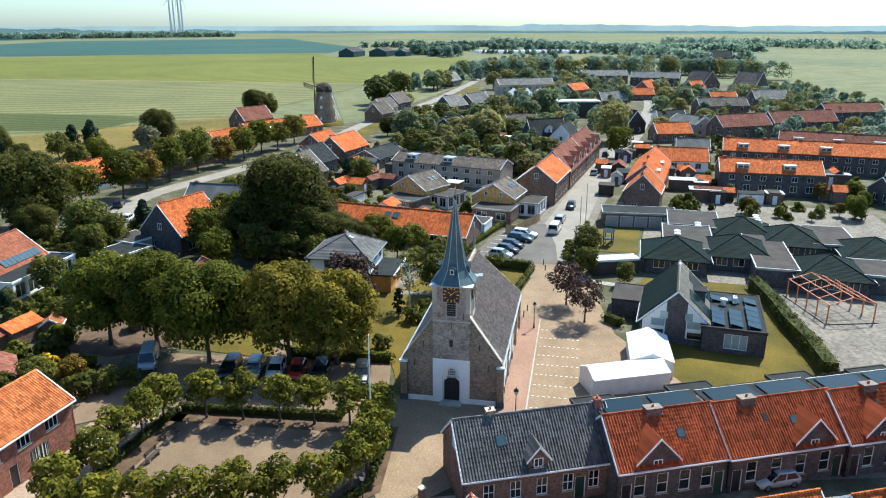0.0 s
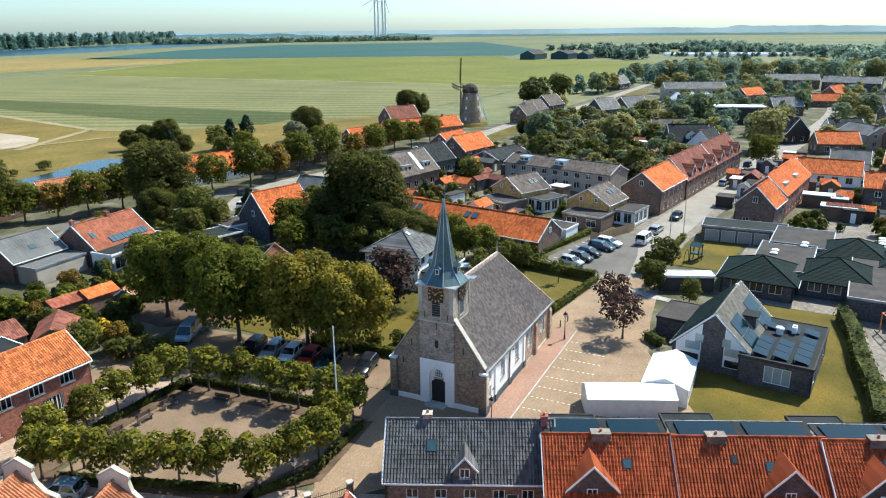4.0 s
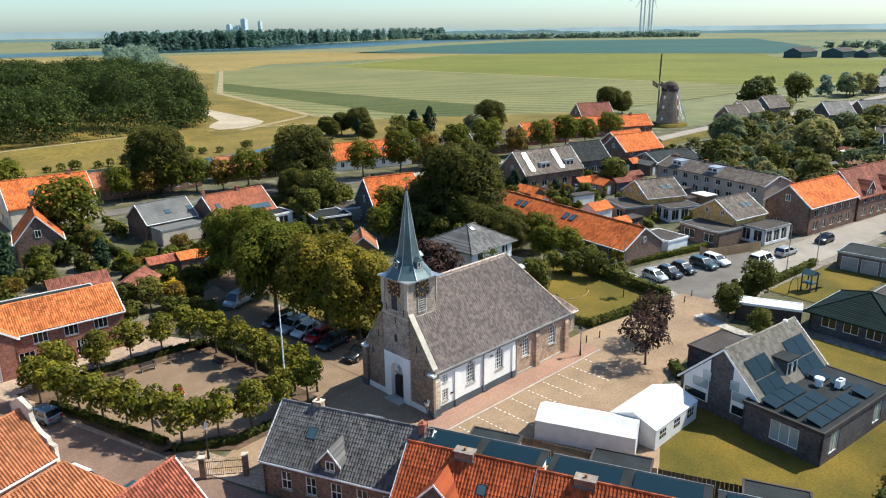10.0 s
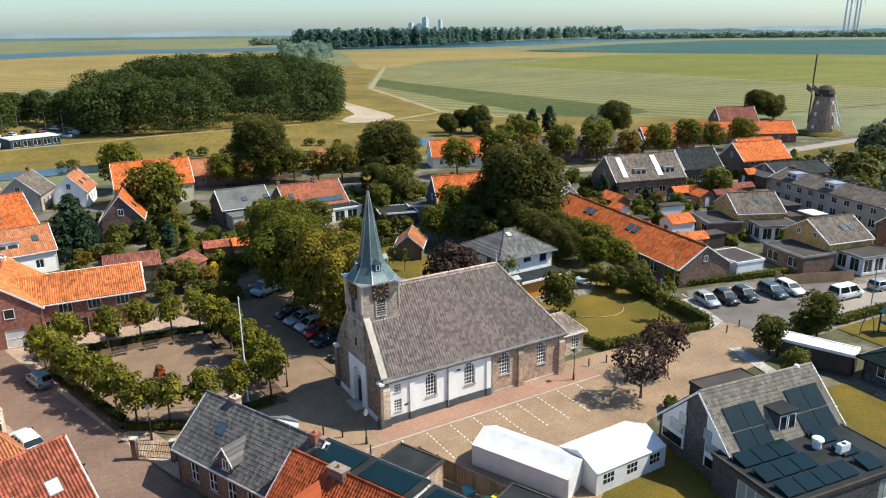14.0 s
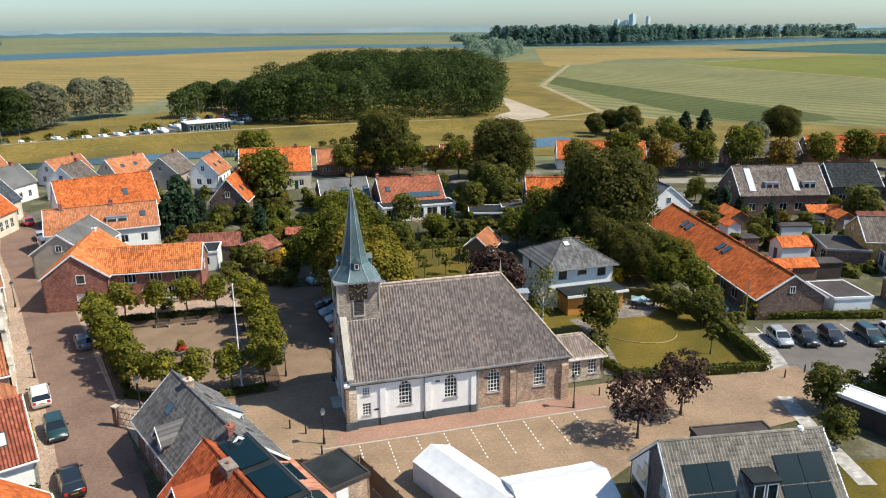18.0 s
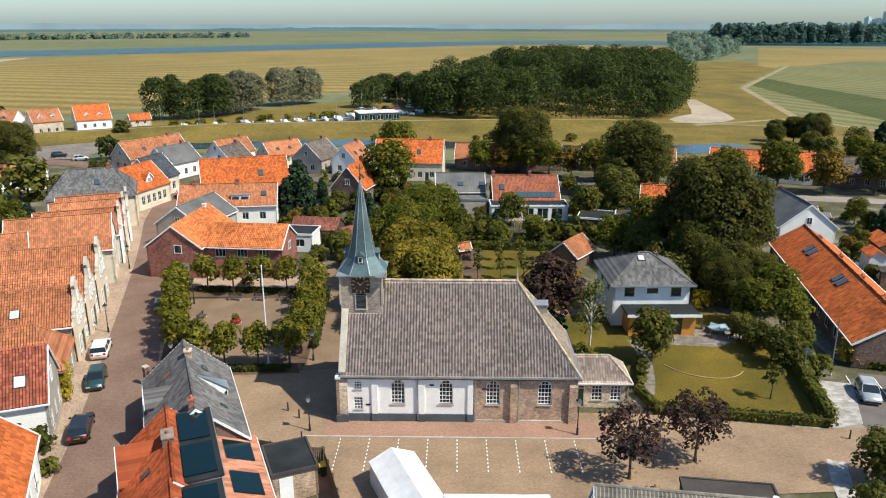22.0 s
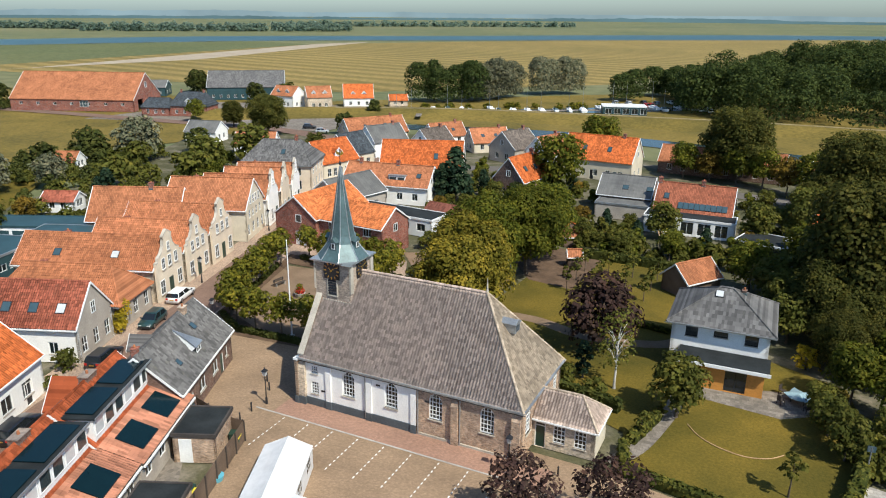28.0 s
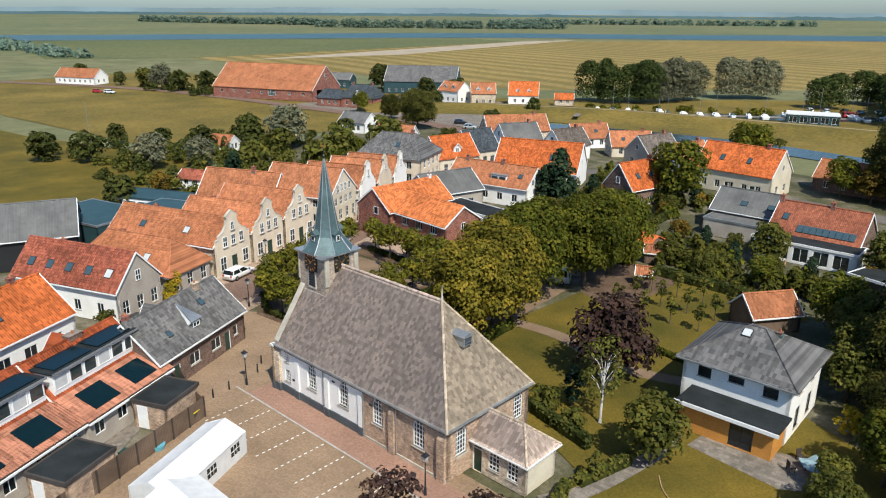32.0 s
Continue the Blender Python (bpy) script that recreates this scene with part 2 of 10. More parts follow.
M = {}
M["brick_church"] = bricks("weathered_grey_brown_brick", (0.255, 0.185, 0.13), (0.38, 0.32, 0.25))
M["brick_tower"] = bricks("pale_weathered_tower_brick", (0.36, 0.295, 0.24), (0.42, 0.37, 0.31))
M["brick_warm"] = bricks("warm_buff_brick", (0.42, 0.29, 0.20), (0.5, 0.44, 0.36))
M["brick_red"] = bricks("red_brick", (0.27, 0.095, 0.065), (0.30, 0.24, 0.21))
M["brick_brown"] = bricks("brown_brick", (0.17, 0.105, 0.08), (0.25, 0.21, 0.18))
M["brick_dark"] = bricks("dark_slate_grey_brick", (0.085, 0.08, 0.082), (0.15, 0.14, 0.14))
M["brick_yellow"] = bricks("yellow_brick", (0.56, 0.37, 0.12), (0.55, 0.42, 0.22))
M["brick_pale"] = bricks("pale_grey_brick", (0.55, 0.46, 0.35), (0.55, 0.5, 0.42))
M["white_wash"] = worn("whitewashed_brick", (0.86, 0.84, 0.79), 0.8, spread=0.08, relief=0.2)
M["white"] = worn("white_paint", (0.78, 0.78, 0.76), 0.5, spread=0.08, relief=0.0)
M["cream_gable"] = worn("cream_painted_brick", (0.68, 0.57, 0.43), 0.85, spread=0.12, relief=0.2)
M["cream"] = worn("cream_render", (0.62, 0.55, 0.42), 0.8, spread=0.12)
M["grey_render"] = worn("grey_render", (0.42, 0.37, 0.31), 0.85, spread=0.18)
# Tower blocks on the horizon: haze is painted into this pale blue-grey.
M["haze_block"] = worn("hazed_blue_grey_concrete", (0.44, 0.54, 0.58), 0.8, spread=0.1, relief=0.0)
M["plinth"] = worn("dark_grey_tarred_plinth", (0.10, 0.115, 0.125), 0.7)
M["sandstone"] = worn("pale_sandstone", (0.50, 0.45, 0.37), 0.8)
M["ochre"] = worn("ochre_boarding", (0.60, 0.27, 0.06), 0.65, spread=0.15)
M["church_tile"] = tiles("weathered_grey_pantiles", (0.50, 0.39, 0.32), (0.26, 0.2, 0.14), spread=0.3, moss_at=0.82, carve=False, each=0.0, stain=0.14)
M["church_tile_pale"] = tiles("lichen_grey_pantiles", (0.44, 0.355, 0.265), (0.24, 0.19, 0.12), spread=0.3, moss_at=0.66, carve=False, each=0.0, stain=0.2)
M["orange"] = tiles("orange_pantiles", (0.52, 0.135, 0.04), (0.26, 0.10, 0.045))
M["orange_near"] = tiles("bright_orange_pantiles", (0.56, 0.185, 0.065), (0.34, 0.13, 0.06), carve=False, moss_at=0.72)
M["red_near"] = tiles("red_clay_pantiles", (0.30, 0.075, 0.03), (0.20, 0.066, 0.034), carve=False, moss_at=0.66)
M["lean_red"] = tiles("brown_red_clay_pantiles", (0.39, 0.175, 0.11), (0.25, 0.12, 0.08), carve=False)
M["old_orange"] = tiles("old_orange_clay_pantiles", (0.40, 0.16, 0.078), (0.25, 0.13, 0.07), spread=0.25, moss_at=0.68)
M["red"] = tiles("red_clay_tiles", (0.33, 0.105, 0.065), (0.16, 0.08, 0.05))
M["old_red"] = tiles("weathered_red_tiles", (0.27, 0.095, 0.055), (0.16, 0.08, 0.05), spread=0.25)
M["hall_tile"] = tiles("pale_grey_concrete_tiles", (0.25, 0.225, 0.185), (0.14, 0.125, 0.09), spread=0.25, carve=False, stain=0.25, cell=(0.33, 0.38))
M["maroon"] = tiles("maroon_brown_tiles", (0.22, 0.085, 0.06), (0.1, 0.07, 0.05))
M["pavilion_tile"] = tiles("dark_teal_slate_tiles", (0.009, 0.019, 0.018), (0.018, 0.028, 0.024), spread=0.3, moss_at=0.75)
M["grey_tile"] = tiles("dark_grey_pantiles", (0.034, 0.038, 0.04), (0.07, 0.07, 0.055), spread=0.4)
M["grey_near"] = tiles("blue_grey_pantiles", (0.125, 0.122, 0.12), (0.13, 0.125, 0.10), spread=0.35, carve=False)
M["brown_tile"] = tiles("grey_brown_concrete_tiles", (0.14, 0.117, 0.10), (0.09, 0.08, 0.06), cell=(0.3, 0.4))
# Far roofs: grey-brown tiles again, with distance haze put into a paler colour.
M["lichen_tile"] = tiles("haze_paled_tiles", (0.225, 0.215, 0.20), (0.17, 0.165, 0.14), cell=(0.3, 0.4))
M["corrugated"] = tiles("grey_corrugated_sheet", (0.155, 0.155, 0.15), (0.10, 0.095, 0.075), cell=(0.18, 3.0), spread=0.08)
M["slate"] = tiles("blue_slate", (0.06, 0.07, 0.08), (0.13, 0.14, 0.12), cell=(0.3, 0.3))
M["lead"] = worn("blue_green_lead_sheet", (0.085, 0.135, 0.14), 0.5, 0.2, fine=4, spread=0.35, relief=0.1)
M["zinc"] = worn("pale_zinc", (0.42, 0.44, 0.45), 0.4, 0.6, relief=0.05)
M["bitumen"] = worn("dark_bitumen_roofing", (0.026, 0.03, 0.031), 0.85, spread=0.4)
M["bitumen_pale"] = worn("pale_grey_roofing_felt", (0.072, 0.062, 0.056), 0.9, spread=0.3)
M["teal_sheet"] = worn("dark_green_sheet_roofing", (0.035, 0.075, 0.085), 0.5, spread=0.2)
M["black"] = worn("black_paint", (0.02, 0.02, 0.022), 0.45, spread=0.2, relief=0.0)
M["green_paint"] = worn("dark_green_paint", (0.02, 0.05, 0.035), 0.4, relief=0.0)
M["wood"] = worn("weathered_timber", (0.17, 0.12, 0.085), 0.85, fine=20)
M["wood_pale"] = worn("new_softwood", (0.50, 0.32, 0.17), 0.75, fine=20)
M["wood_dark"] = worn("dark_stained_fence_boards", (0.075, 0.06, 0.05), 0.85, fine=20)
M["bark"] = worn("bark", (0.12, 0.095, 0.07), 0.95, fine=8, relief=0.6)
M["birch_bark"] = worn("white_birch_bark", (0.55, 0.52, 0.47), 0.8, fine=6, spread=0.5)
M["steel"] = worn("galvanised_steel", (0.42, 0.43, 0.44), 0.4, 0.7, relief=0.0)
M["gold"] = gloss("gilded_metal", (0.75, 0.5, 0.12), 0.3, 0.9, 0)
M["glass"] = glazing("window_glass")
M["car_glass"] = gloss("tinted_car_glass", (0.012, 0.016, 0.018), 0.05)
M["skylight"] = gloss("rooflight_glass", (0.05, 0.085, 0.10), 0.06)
M["pale_glass"] = gloss("sunlit_blind_behind_glass", (0.55, 0.56, 0.55), 0.15)
# The sky's reflection in the hall panes is put into this pale base colour.
M["hall_glass"] = gloss("glass_painted_with_sky", (0.30, 0.37, 0.37), 0.1)
M["solar"] = gloss("dark_solar_cells", (0.004, 0.015, 0.019), 0.2, 0.0, 0.0)
M["solar"].node_tree.nodes["Principled BSDF"].inputs["Specular IOR Level"].default_value = 0.26
M["rubber"] = worn("tyre_rubber", (0.02, 0.02, 0.02), 0.9, relief=0.0)
M["alloy"] = gloss("alloy_wheel", (0.45, 0.45, 0.46), 0.3, 0.9, 0)
M["lamp_red"] = gloss("red_lamp_lens", (0.45, 0.02, 0.015), 0.15)
M["lamp_clear"] = gloss("clear_lamp_lens", (0.7, 0.7, 0.7), 0.1)
M["tent"] = worn("white_tent_canvas", (0.66, 0.655, 0.64), 0.55, fine=1.5, broad=0.4, spread=0.06, relief=0.25)
M["asphalt_pale"] = worn("sun_bleached_asphalt", (0.30, 0.265, 0.225), 0.9, fine=6, broad=0.25, spread=0.2)
M["asphalt"] = worn("worn_asphalt", (0.155, 0.138, 0.122), 0.9, fine=6, broad=0.25, spread=0.25)
M["street"] = paving("red_brown_street_bricks", (0.21, 0.135, 0.10), (0.165, 0.11, 0.085), 0.21, 0.105, 0.25, 0.12, 0.25)
M["walkway"] = paving("buff_brick_pavement", (0.40, 0.29, 0.21), (0.28, 0.21, 0.16), 0.21, 0.105, 0.9)
M["plaza"] = paving("grey_buff_brick_plaza", (0.305, 0.21, 0.132), (0.25, 0.175, 0.112), 0.21, 0.105, -0.08, 0.12, 0.3)
M["plaza_red"] = paving("red_brick_strip", (0.34, 0.20, 0.14), (0.27, 0.17, 0.125), 0.21, 0.105, -0.08, 0.12, 0.2)
M["walk_slabs"] = paving("pale_walk_slabs", (0.40, 0.37, 0.33), (0.27, 0.25, 0.22), 0.6, 0.4)
M["slabs"] = paving("grey_concrete_slabs", (0.22, 0.19, 0.155), (0.15, 0.13, 0.11), 0.4, 0.4)
M["gravel"] = worn("beige_gravel", (0.225, 0.155, 0.10), 0.95, fine=5, broad=0.3, spread=0.22, relief=0.5)
M["soil"] = worn("leaf_strewn_soil", (0.13, 0.085, 0.055), 0.95, fine=4, spread=0.35, relief=0.6)
M["sand"] = worn("pale_sand", (0.40, 0.33, 0.24), 0.95, fine=0.6, broad=0.05, spread=0.2)
M["track"] = worn("dry_grassy_track", (0.30, 0.24, 0.13), 0.95, fine=1.0, broad=0.08, spread=0.25)
M["kerb"] = worn("concrete_kerb", (0.42, 0.40, 0.36), 0.85)
M["road_white"] = worn("white_marking_stones", (0.75, 0.74, 0.70), 0.7, spread=0.15, relief=0.0)
M["lawn"] = turf("sunlit_lawn", (0.066, 0.06, 0.011), (0.118, 0.09, 0.015), (0.18, 0.124, 0.02), 0.12, 4)
M["meadow"] = turf("dry_meadow_grass", (0.105, 0.085, 0.022), (0.165, 0.122, 0.029), (0.225, 0.158, 0.04), 0.045, 0.8)
M["gardens"] = turf("garden_ground_cover", (0.06, 0.062, 0.03), (0.095, 0.09, 0.05), (0.22, 0.19, 0.15), 0.18, 2.5)
M["crop_pale"] = turf("pale_green_crop", (0.135, 0.135, 0.055), (0.165, 0.158, 0.064), (0.195, 0.18, 0.075), 0.015, 0.5, (11.0, 1.22))
M["crop_green"] = turf("fresh_green_crop", (0.12, 0.125, 0.022), (0.145, 0.148, 0.027), (0.17, 0.165, 0.032), 0.01, 0.4, (14.0, 1.0))
M["crop_dark"] = turf("dark_green_crop", (0.06, 0.072, 0.02), (0.075, 0.086, 0.024), (0.09, 0.098, 0.03), 0.02, 0.5, (6.0, 1.22))
M["crop_blue"] = turf("blue_green_crop", (0.03, 0.075, 0.066), (0.036, 0.085, 0.073), (0.046, 0.095, 0.08), 0.006, 0.3)
M["crop_gold"] = turf("golden_stubble", (0.20, 0.15, 0.05), (0.245, 0.178, 0.06), (0.285, 0.205, 0.07), 0.008, 0.3, (20.0, 0.3))
M["crop_olive"] = turf("olive_pasture", (0.09, 0.11, 0.045), (0.12, 0.13, 0.055), (0.15, 0.15, 0.065), 0.006, 0.2)
M["far_land"] = turf("distant_farmland", (0.10, 0.125, 0.065), (0.15, 0.155, 0.075), (0.19, 0.175, 0.09), 0.004, 0.06)
M["leaf_lime"] = foliage("lime_leaves", (0.078, 0.094, 0.013), (0.125, 0.135, 0.018), (0.205, 0.19, 0.026), through_leaf=0.44)
M["leaf_dark"] = foliage("dark_oak_leaves", (0.05, 0.062, 0.017), (0.072, 0.083, 0.021), (0.105, 0.108, 0.028), through_leaf=0.38)
M["leaf_oak"] = foliage("broad_oak_leaves", (0.068, 0.076, 0.018), (0.105, 0.106, 0.025), (0.165, 0.145, 0.034), through_leaf=0.5)
M["leaf_wood"] = foliage("wood_edge_leaves", (0.040, 0.06, 0.018), (0.064, 0.088, 0.024), (0.102, 0.125, 0.034), through_leaf=0.36)
M["leaf_gold"] = foliage("yellowing_lime_leaves", (0.14, 0.125, 0.017), (0.21, 0.172, 0.023), (0.30, 0.228, 0.032), through_leaf=0.36)
M["leaf_bright"] = foliage("young_lime_leaves", (0.085, 0.094, 0.013), (0.145, 0.14, 0.018), (0.24, 0.2, 0.024))
M["leaf_mid"] = foliage("garden_tree_leaves", (0.09, 0.10, 0.021), (0.125, 0.128, 0.026), (0.17, 0.155, 0.034), through_leaf=0.4)
M["leaf_autumn"] = foliage("yellowing_leaves", (0.11, 0.075, 0.015), (0.17, 0.11, 0.02), (0.24, 0.16, 0.025))
M["leaf_yellow"] = foliage("golden_shrub_leaves", (0.30, 0.22, 0.015), (0.42, 0.30, 0.02), (0.5, 0.36, 0.03))
M["leaf_purple"] = foliage("purple_plum_leaves", (0.045, 0.026, 0.024), (0.07, 0.04, 0.034), (0.10, 0.062, 0.046))
M["leaf_silver"] = foliage("grey_willow_leaves", (0.120, 0.129, 0.078), (0.180, 0.181, 0.108), (0.240, 0.219, 0.132))
M["leaf_pine"] = foliage("conifer_needles", (0.018, 0.039, 0.021), (0.030, 0.057, 0.030), (0.053, 0.075, 0.038))
M["flowers"] = foliage("red_flowers", (0.35, 0.02, 0.02), (0.5, 0.05, 0.03), (0.1, 0.12, 0.02))

m_water, nt_, b_ = nodes_of("calm_water", 0.3)
b_.inputs["Base Color"].default_value = (0.026, 0.062, 0.066, 1)
b_.inputs["Specular IOR Level"].default_value = 0.03
bump(nt_, b_, noise_node(nt_, world_co(nt_), 0.8, 3), 0.08, 0.1)
M["water"] = m_water
m_canal, nt_, b_ = nodes_of("dark_canal_water", 0.16)
b_.inputs["Base Color"].default_value = (0.03, 0.045, 0.042, 1)
b_.inputs["Specular IOR Level"].default_value = 0.22
bump(nt_, b_, noise_node(nt_, world_co(nt_), 1.2, 3), 0.1, 0.1)
M["canal"] = m_canal
# The four leaf colours below carry painted haze, lifted pale with distance.
M["leaf_far"] = foliage("hazed_grey_green_leaves", (0.18, 0.265, 0.215), (0.225, 0.31, 0.24), (0.28, 0.34, 0.255), through_leaf=0.6)
M["leaf_hazy"] = foliage("hazed_village_tree_leaves", (0.145, 0.19, 0.105), (0.195, 0.235, 0.12), (0.255, 0.275, 0.135), through_leaf=0.55)
M["leaf_hazy_gold"] = foliage("hazed_yellowing_leaves", (0.215, 0.215, 0.09), (0.29, 0.265, 0.10), (0.37, 0.32, 0.115), through_leaf=0.55)
M["leaf_poplar"] = foliage("hazed_poplar_leaves", (0.085, 0.155, 0.13), (0.105, 0.18, 0.15), (0.13, 0.21, 0.165), through_leaf=0.5)


# ---- mesh helpers ----
class MB:
    """Collects faces and links them as one mesh object."""

    def __init__(self):
        self.v, self.f = [], []

    def poly(self, *pts):
        n = len(self.v)
        self.v.extend(tuple(p) for p in pts)
        self.f.append(tuple(range(n, n + len(pts))))
        return self

    def box(self, x0, y0, z0, x1, y1, z1):
        return self.hexa([(x0, y0, z0), (x1, y0, z0), (x1, y1, z0), (x0, y1, z0)], [(x0, y0, z1), (x1, y0, z1), (x1, y1, z1), (x0, y1, z1)])

    def hexa(self, lo, hi):
        n = len(self.v)
        k = len(lo)
        self.v.extend(tuple(p) for p in (*lo, *hi))
        self.f.append(tuple(range(n + k - 1, n - 1, -1)))
        self.f.append(tuple(range(n + k, n + 2 * k)))
        for i in range(k):
            j = (i + 1) % k
            self.f.append((n + i, n + j, n + k + j, n + k + i))
        return self

    def prism(self, pts, a, b, axis="z"):
        """A flat outline pushed out along an axis: x takes (y, z), y takes (x, z), z takes (x, y)."""
        put = {"z": lambda p, h: (p[0], p[1], h), "x": lambda p, h: (h, p[0], p[1]), "y": lambda p, h: (p[0], h, p[1])}[axis]
        return self.hexa([put(p, a) for p in pts], [put(p, b) for p in pts])

    def ring(self, x, y, z0, z1, r0, r1, n=10, cap=True):
        lo = [(x + r0 * math.cos(2 * math.pi * i / n), y + r0 * math.sin(2 * math.pi * i / n), z0) for i in range(n)]
        hi = [(x + r1 * math.cos(2 * math.pi * i / n), y + r1 * math.sin(2 * math.pi * i / n), z1) for i in range(n)]
        return self.hexa(lo, hi)

    def tube(self, p, q, r0, r1=None, n=6):
        p, q = Vector(p), Vector(q)
        r1 = r0 if r1 is None else r1
        rot = (q - p).to_track_quat("Z", "Y").to_matrix()
        lo = [p + rot @ Vector((r0 * math.cos(2 * math.pi * i / n), r0 * math.sin(2 * math.pi * i / n), 0)) for i in range(n)]
        hi = [q + rot @ Vector((r1 * math.cos(2 * math.pi * i / n), r1 * math.sin(2 * math.pi * i / n), 0)) for i in range(n)]
        return self.hexa(lo, hi)

    def mesh(self, name, m, smooth=False):
        me = bpy.data.meshes.new(name)
        me.from_pydata(self.v, [], self.f)
        me.materials.append(M[m] if isinstance(m, str) else m)
        if smooth:
            me.polygons.foreach_set("use_smooth", [True] * len(me.polygons))
        me.update()
        return me

    def obj(self, name, m, parent=None, label="", smooth=False, at=None):
        ob = new(name, self.mesh(name, m, smooth))
        if parent is not None:
            ob.parent = parent
        if at is not None:
            ob.matrix_basis = at
        if label:
            ob["label"] = label
        return ob


def sited(x, y):
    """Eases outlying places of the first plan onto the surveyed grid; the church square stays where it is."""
    u, v = (x - 75) / 100, y / 100
    k = min(1.0, 3.2 / max(1e-6, math.hypot(u, v)))
    u, v = u * k, v * k
    dx = -0.15 * u + 1.9 * v - 1.01 * u * u + 2.98 * u * v - 3.1 * v * v + 0.43 * u ** 3 + 0.19 * u * u * v - 1.29 * u * v * v + 0.72 * v ** 3
    dy = -0.23 * u - 1.87 * v - 0.3 * u * u - 1.37 * u * v - 0.41 * v * v - 0.01 * u ** 3 + 1.07 * u * u * v + 0.11 * u * v * v - 0.39 * v ** 3
    return x + dx, y + dy


def thing(name, at, label, category, group="", kind=""):
    ob = new(name)
    ob.empty_display_size = 0.2
    ob.matrix_basis = at
    return tagged(ob, label, category, group, kind)


def linked(name, me, parent, at=None, label=""):
    ob = new(name, me)
    ob.parent = parent
    if at is not None:
        ob.matrix_basis = at
    if label:
        ob["label"] = label
    return ob


def strip(points, half, z0, z1=None):
    """A ribbon along a line of points, as left and right edges."""
    pts = [Vector((*p, 0)) for p in points]
    left, right = [], []
    for i, p in enumerate(pts):
        a, b = pts[max(0, i - 1)], pts[min(len(pts) - 1, i + 1)]
        d = (b - a).normalized()
        n = Vector((-d.y, d.x, 0))
        w = half[i] if isinstance(half, (list, tuple)) else half
        left.append(p + n * w)
        right.append(p - n * w)
    return left, right


def smooth_line(points, k=6):
    """Points along a rounded line through the given ones."""
    out = []
    n = len(points)
    for i in range(n - 1):
        p0, p1, p2, p3 = (Vector(points[max(0, min(n - 1, j))]) for j in (i - 1, i, i + 1, i + 2))
        for s in range(k):
            t = s / k
            q = 0.5 * (2 * p1 + (p2 - p0) * t + (2 * p0 - 5 * p1 + 4 * p2 - p3) * t * t + (3 * p1 - p0 - 3 * p2 + p3) * t ** 3)
            out.append(tuple(q))
    out.append(tuple(points[-1]))
    return out


# ---- ground, fields, water, roads ----
def sheet(name, pts, z, m, label, category, kind="structure"):
    if z > -0.12 and category != "sand":
        pts = [sited(x, y) for x, y in pts]
    ob = MB().poly(*[(x, y, z) for x, y in pts]).obj(name, m)
    return tagged(ob, label, category, kind=kind)


def ribbon(name, points, half, z, m, label, category, k=6):
    if category not in ("river", "track"):
        points = [sited(x, y) for x, y in points]
    line = smooth_line(points, k) if k else points
    if isinstance(half, (list, tuple)):
        n = len(points)
        half = [np.interp(i / max(1, len(line) - 1) * (n - 1), range(n), half) for i in range(len(line))]
    left, right = strip(line, half, z)
    b = MB()
    for i in range(len(left) - 1):
        b.poly((right[i].x, right[i].y, z), (right[i + 1].x, right[i + 1].y, z), (left[i + 1].x, left[i + 1].y, z), (left[i].x, left[i].y, z))
    return tagged(b.obj(name, m), label, category, kind="structure")


g = MB()
rings = [0, 150, 400, 1000, 2200, 4900]
for a, b in zip(rings, rings[1:]):
    for i in range(48):
        u, v = 2 * math.pi * i / 48, 2 * math.pi * (i + 1) / 48
        q = [(80 + r * math.cos(w), 20 + r * math.sin(w), -0.3) for r, w in ((a, u), (b, u), (b, v), (a, v))]
        g.poly(*(q[1:] if a == 0 else q))
tagged(g.obj("ground", "far_land"), "flat polder farmland in muted greens and browns", "ground", kind="structure")

sheet("village_ground", [(-20, -90), (290, -180), (520, -140), (560, 30), (300, 62), (160, 118), (20, 150), (-40, 120), (-20, 60)], -0.08, "gardens", "mixed garden ground of soil, grass and paving", "ground")
sheet("meadow", [(-260, 60), (-60, 60), (-30, 130), (0, 165), (60, 160), (160, 120), (290, 100), (305, 120), (232, 177), (222, 208), (264, 346), (400, 560), (395, 640), (330, 600), (250, 440), (190, 330), (70, 300), (-20, 230), (-60, 200), (-260, 190)], -0.16, "meadow", "dry yellow-green dike meadow", "meadow")
sheet("pasture", [(-260, -60), (-40, -40), (-6, 20), (-30, 58), (-90, 46), (-260, 40)], -0.05, "lawn", "mown green pasture behind the street", "pasture")
sheet("gold_field", [(-340, 260), (-60, 240), (40, 330), (90, 470), (380, 690), (560, 1010), (320, 1240), (0, 1080), (-200, 840), (-330, 660)], -0.22, "crop_gold", "golden stubble field before the river", "field")
sheet("olive_field", [(-720, 300), (-400, 190), (-340, 260), (-330, 660), (-420, 690), (-580, 480)], -0.21, "crop_olive", "olive pasture with sandy strips", "field")
sheet("sandy_strip", [(-320, 205), (-300, 280), (-330, 668), (-305, 747), (-266, 396)], -0.17, "sand", "pale sandy strip of bare field", "field")
sheet("pale_field", [(262, 350), (400, 565), (505, 552), (488, 243), (478, 100), (410, 105), (303, 120), (231, 178), (222, 209)], -0.14, "crop_pale", "pale green field sown in rows", "field")
sheet("dark_field_strip", [(283, 381), (320, 439), (312, 383), (297, 172), (288, 157), (255, 160), (250, 192)], -0.1, "crop_dark", "dark green strip of crop", "field")
sheet("green_field", [(506, 552), (545, 553), (785, 624), (902, 508), (993, 276), (890, 230), (860, 60), (640, 34), (478, 80), (489, 243)], -0.14, "crop_green", "fresh green field", "field")
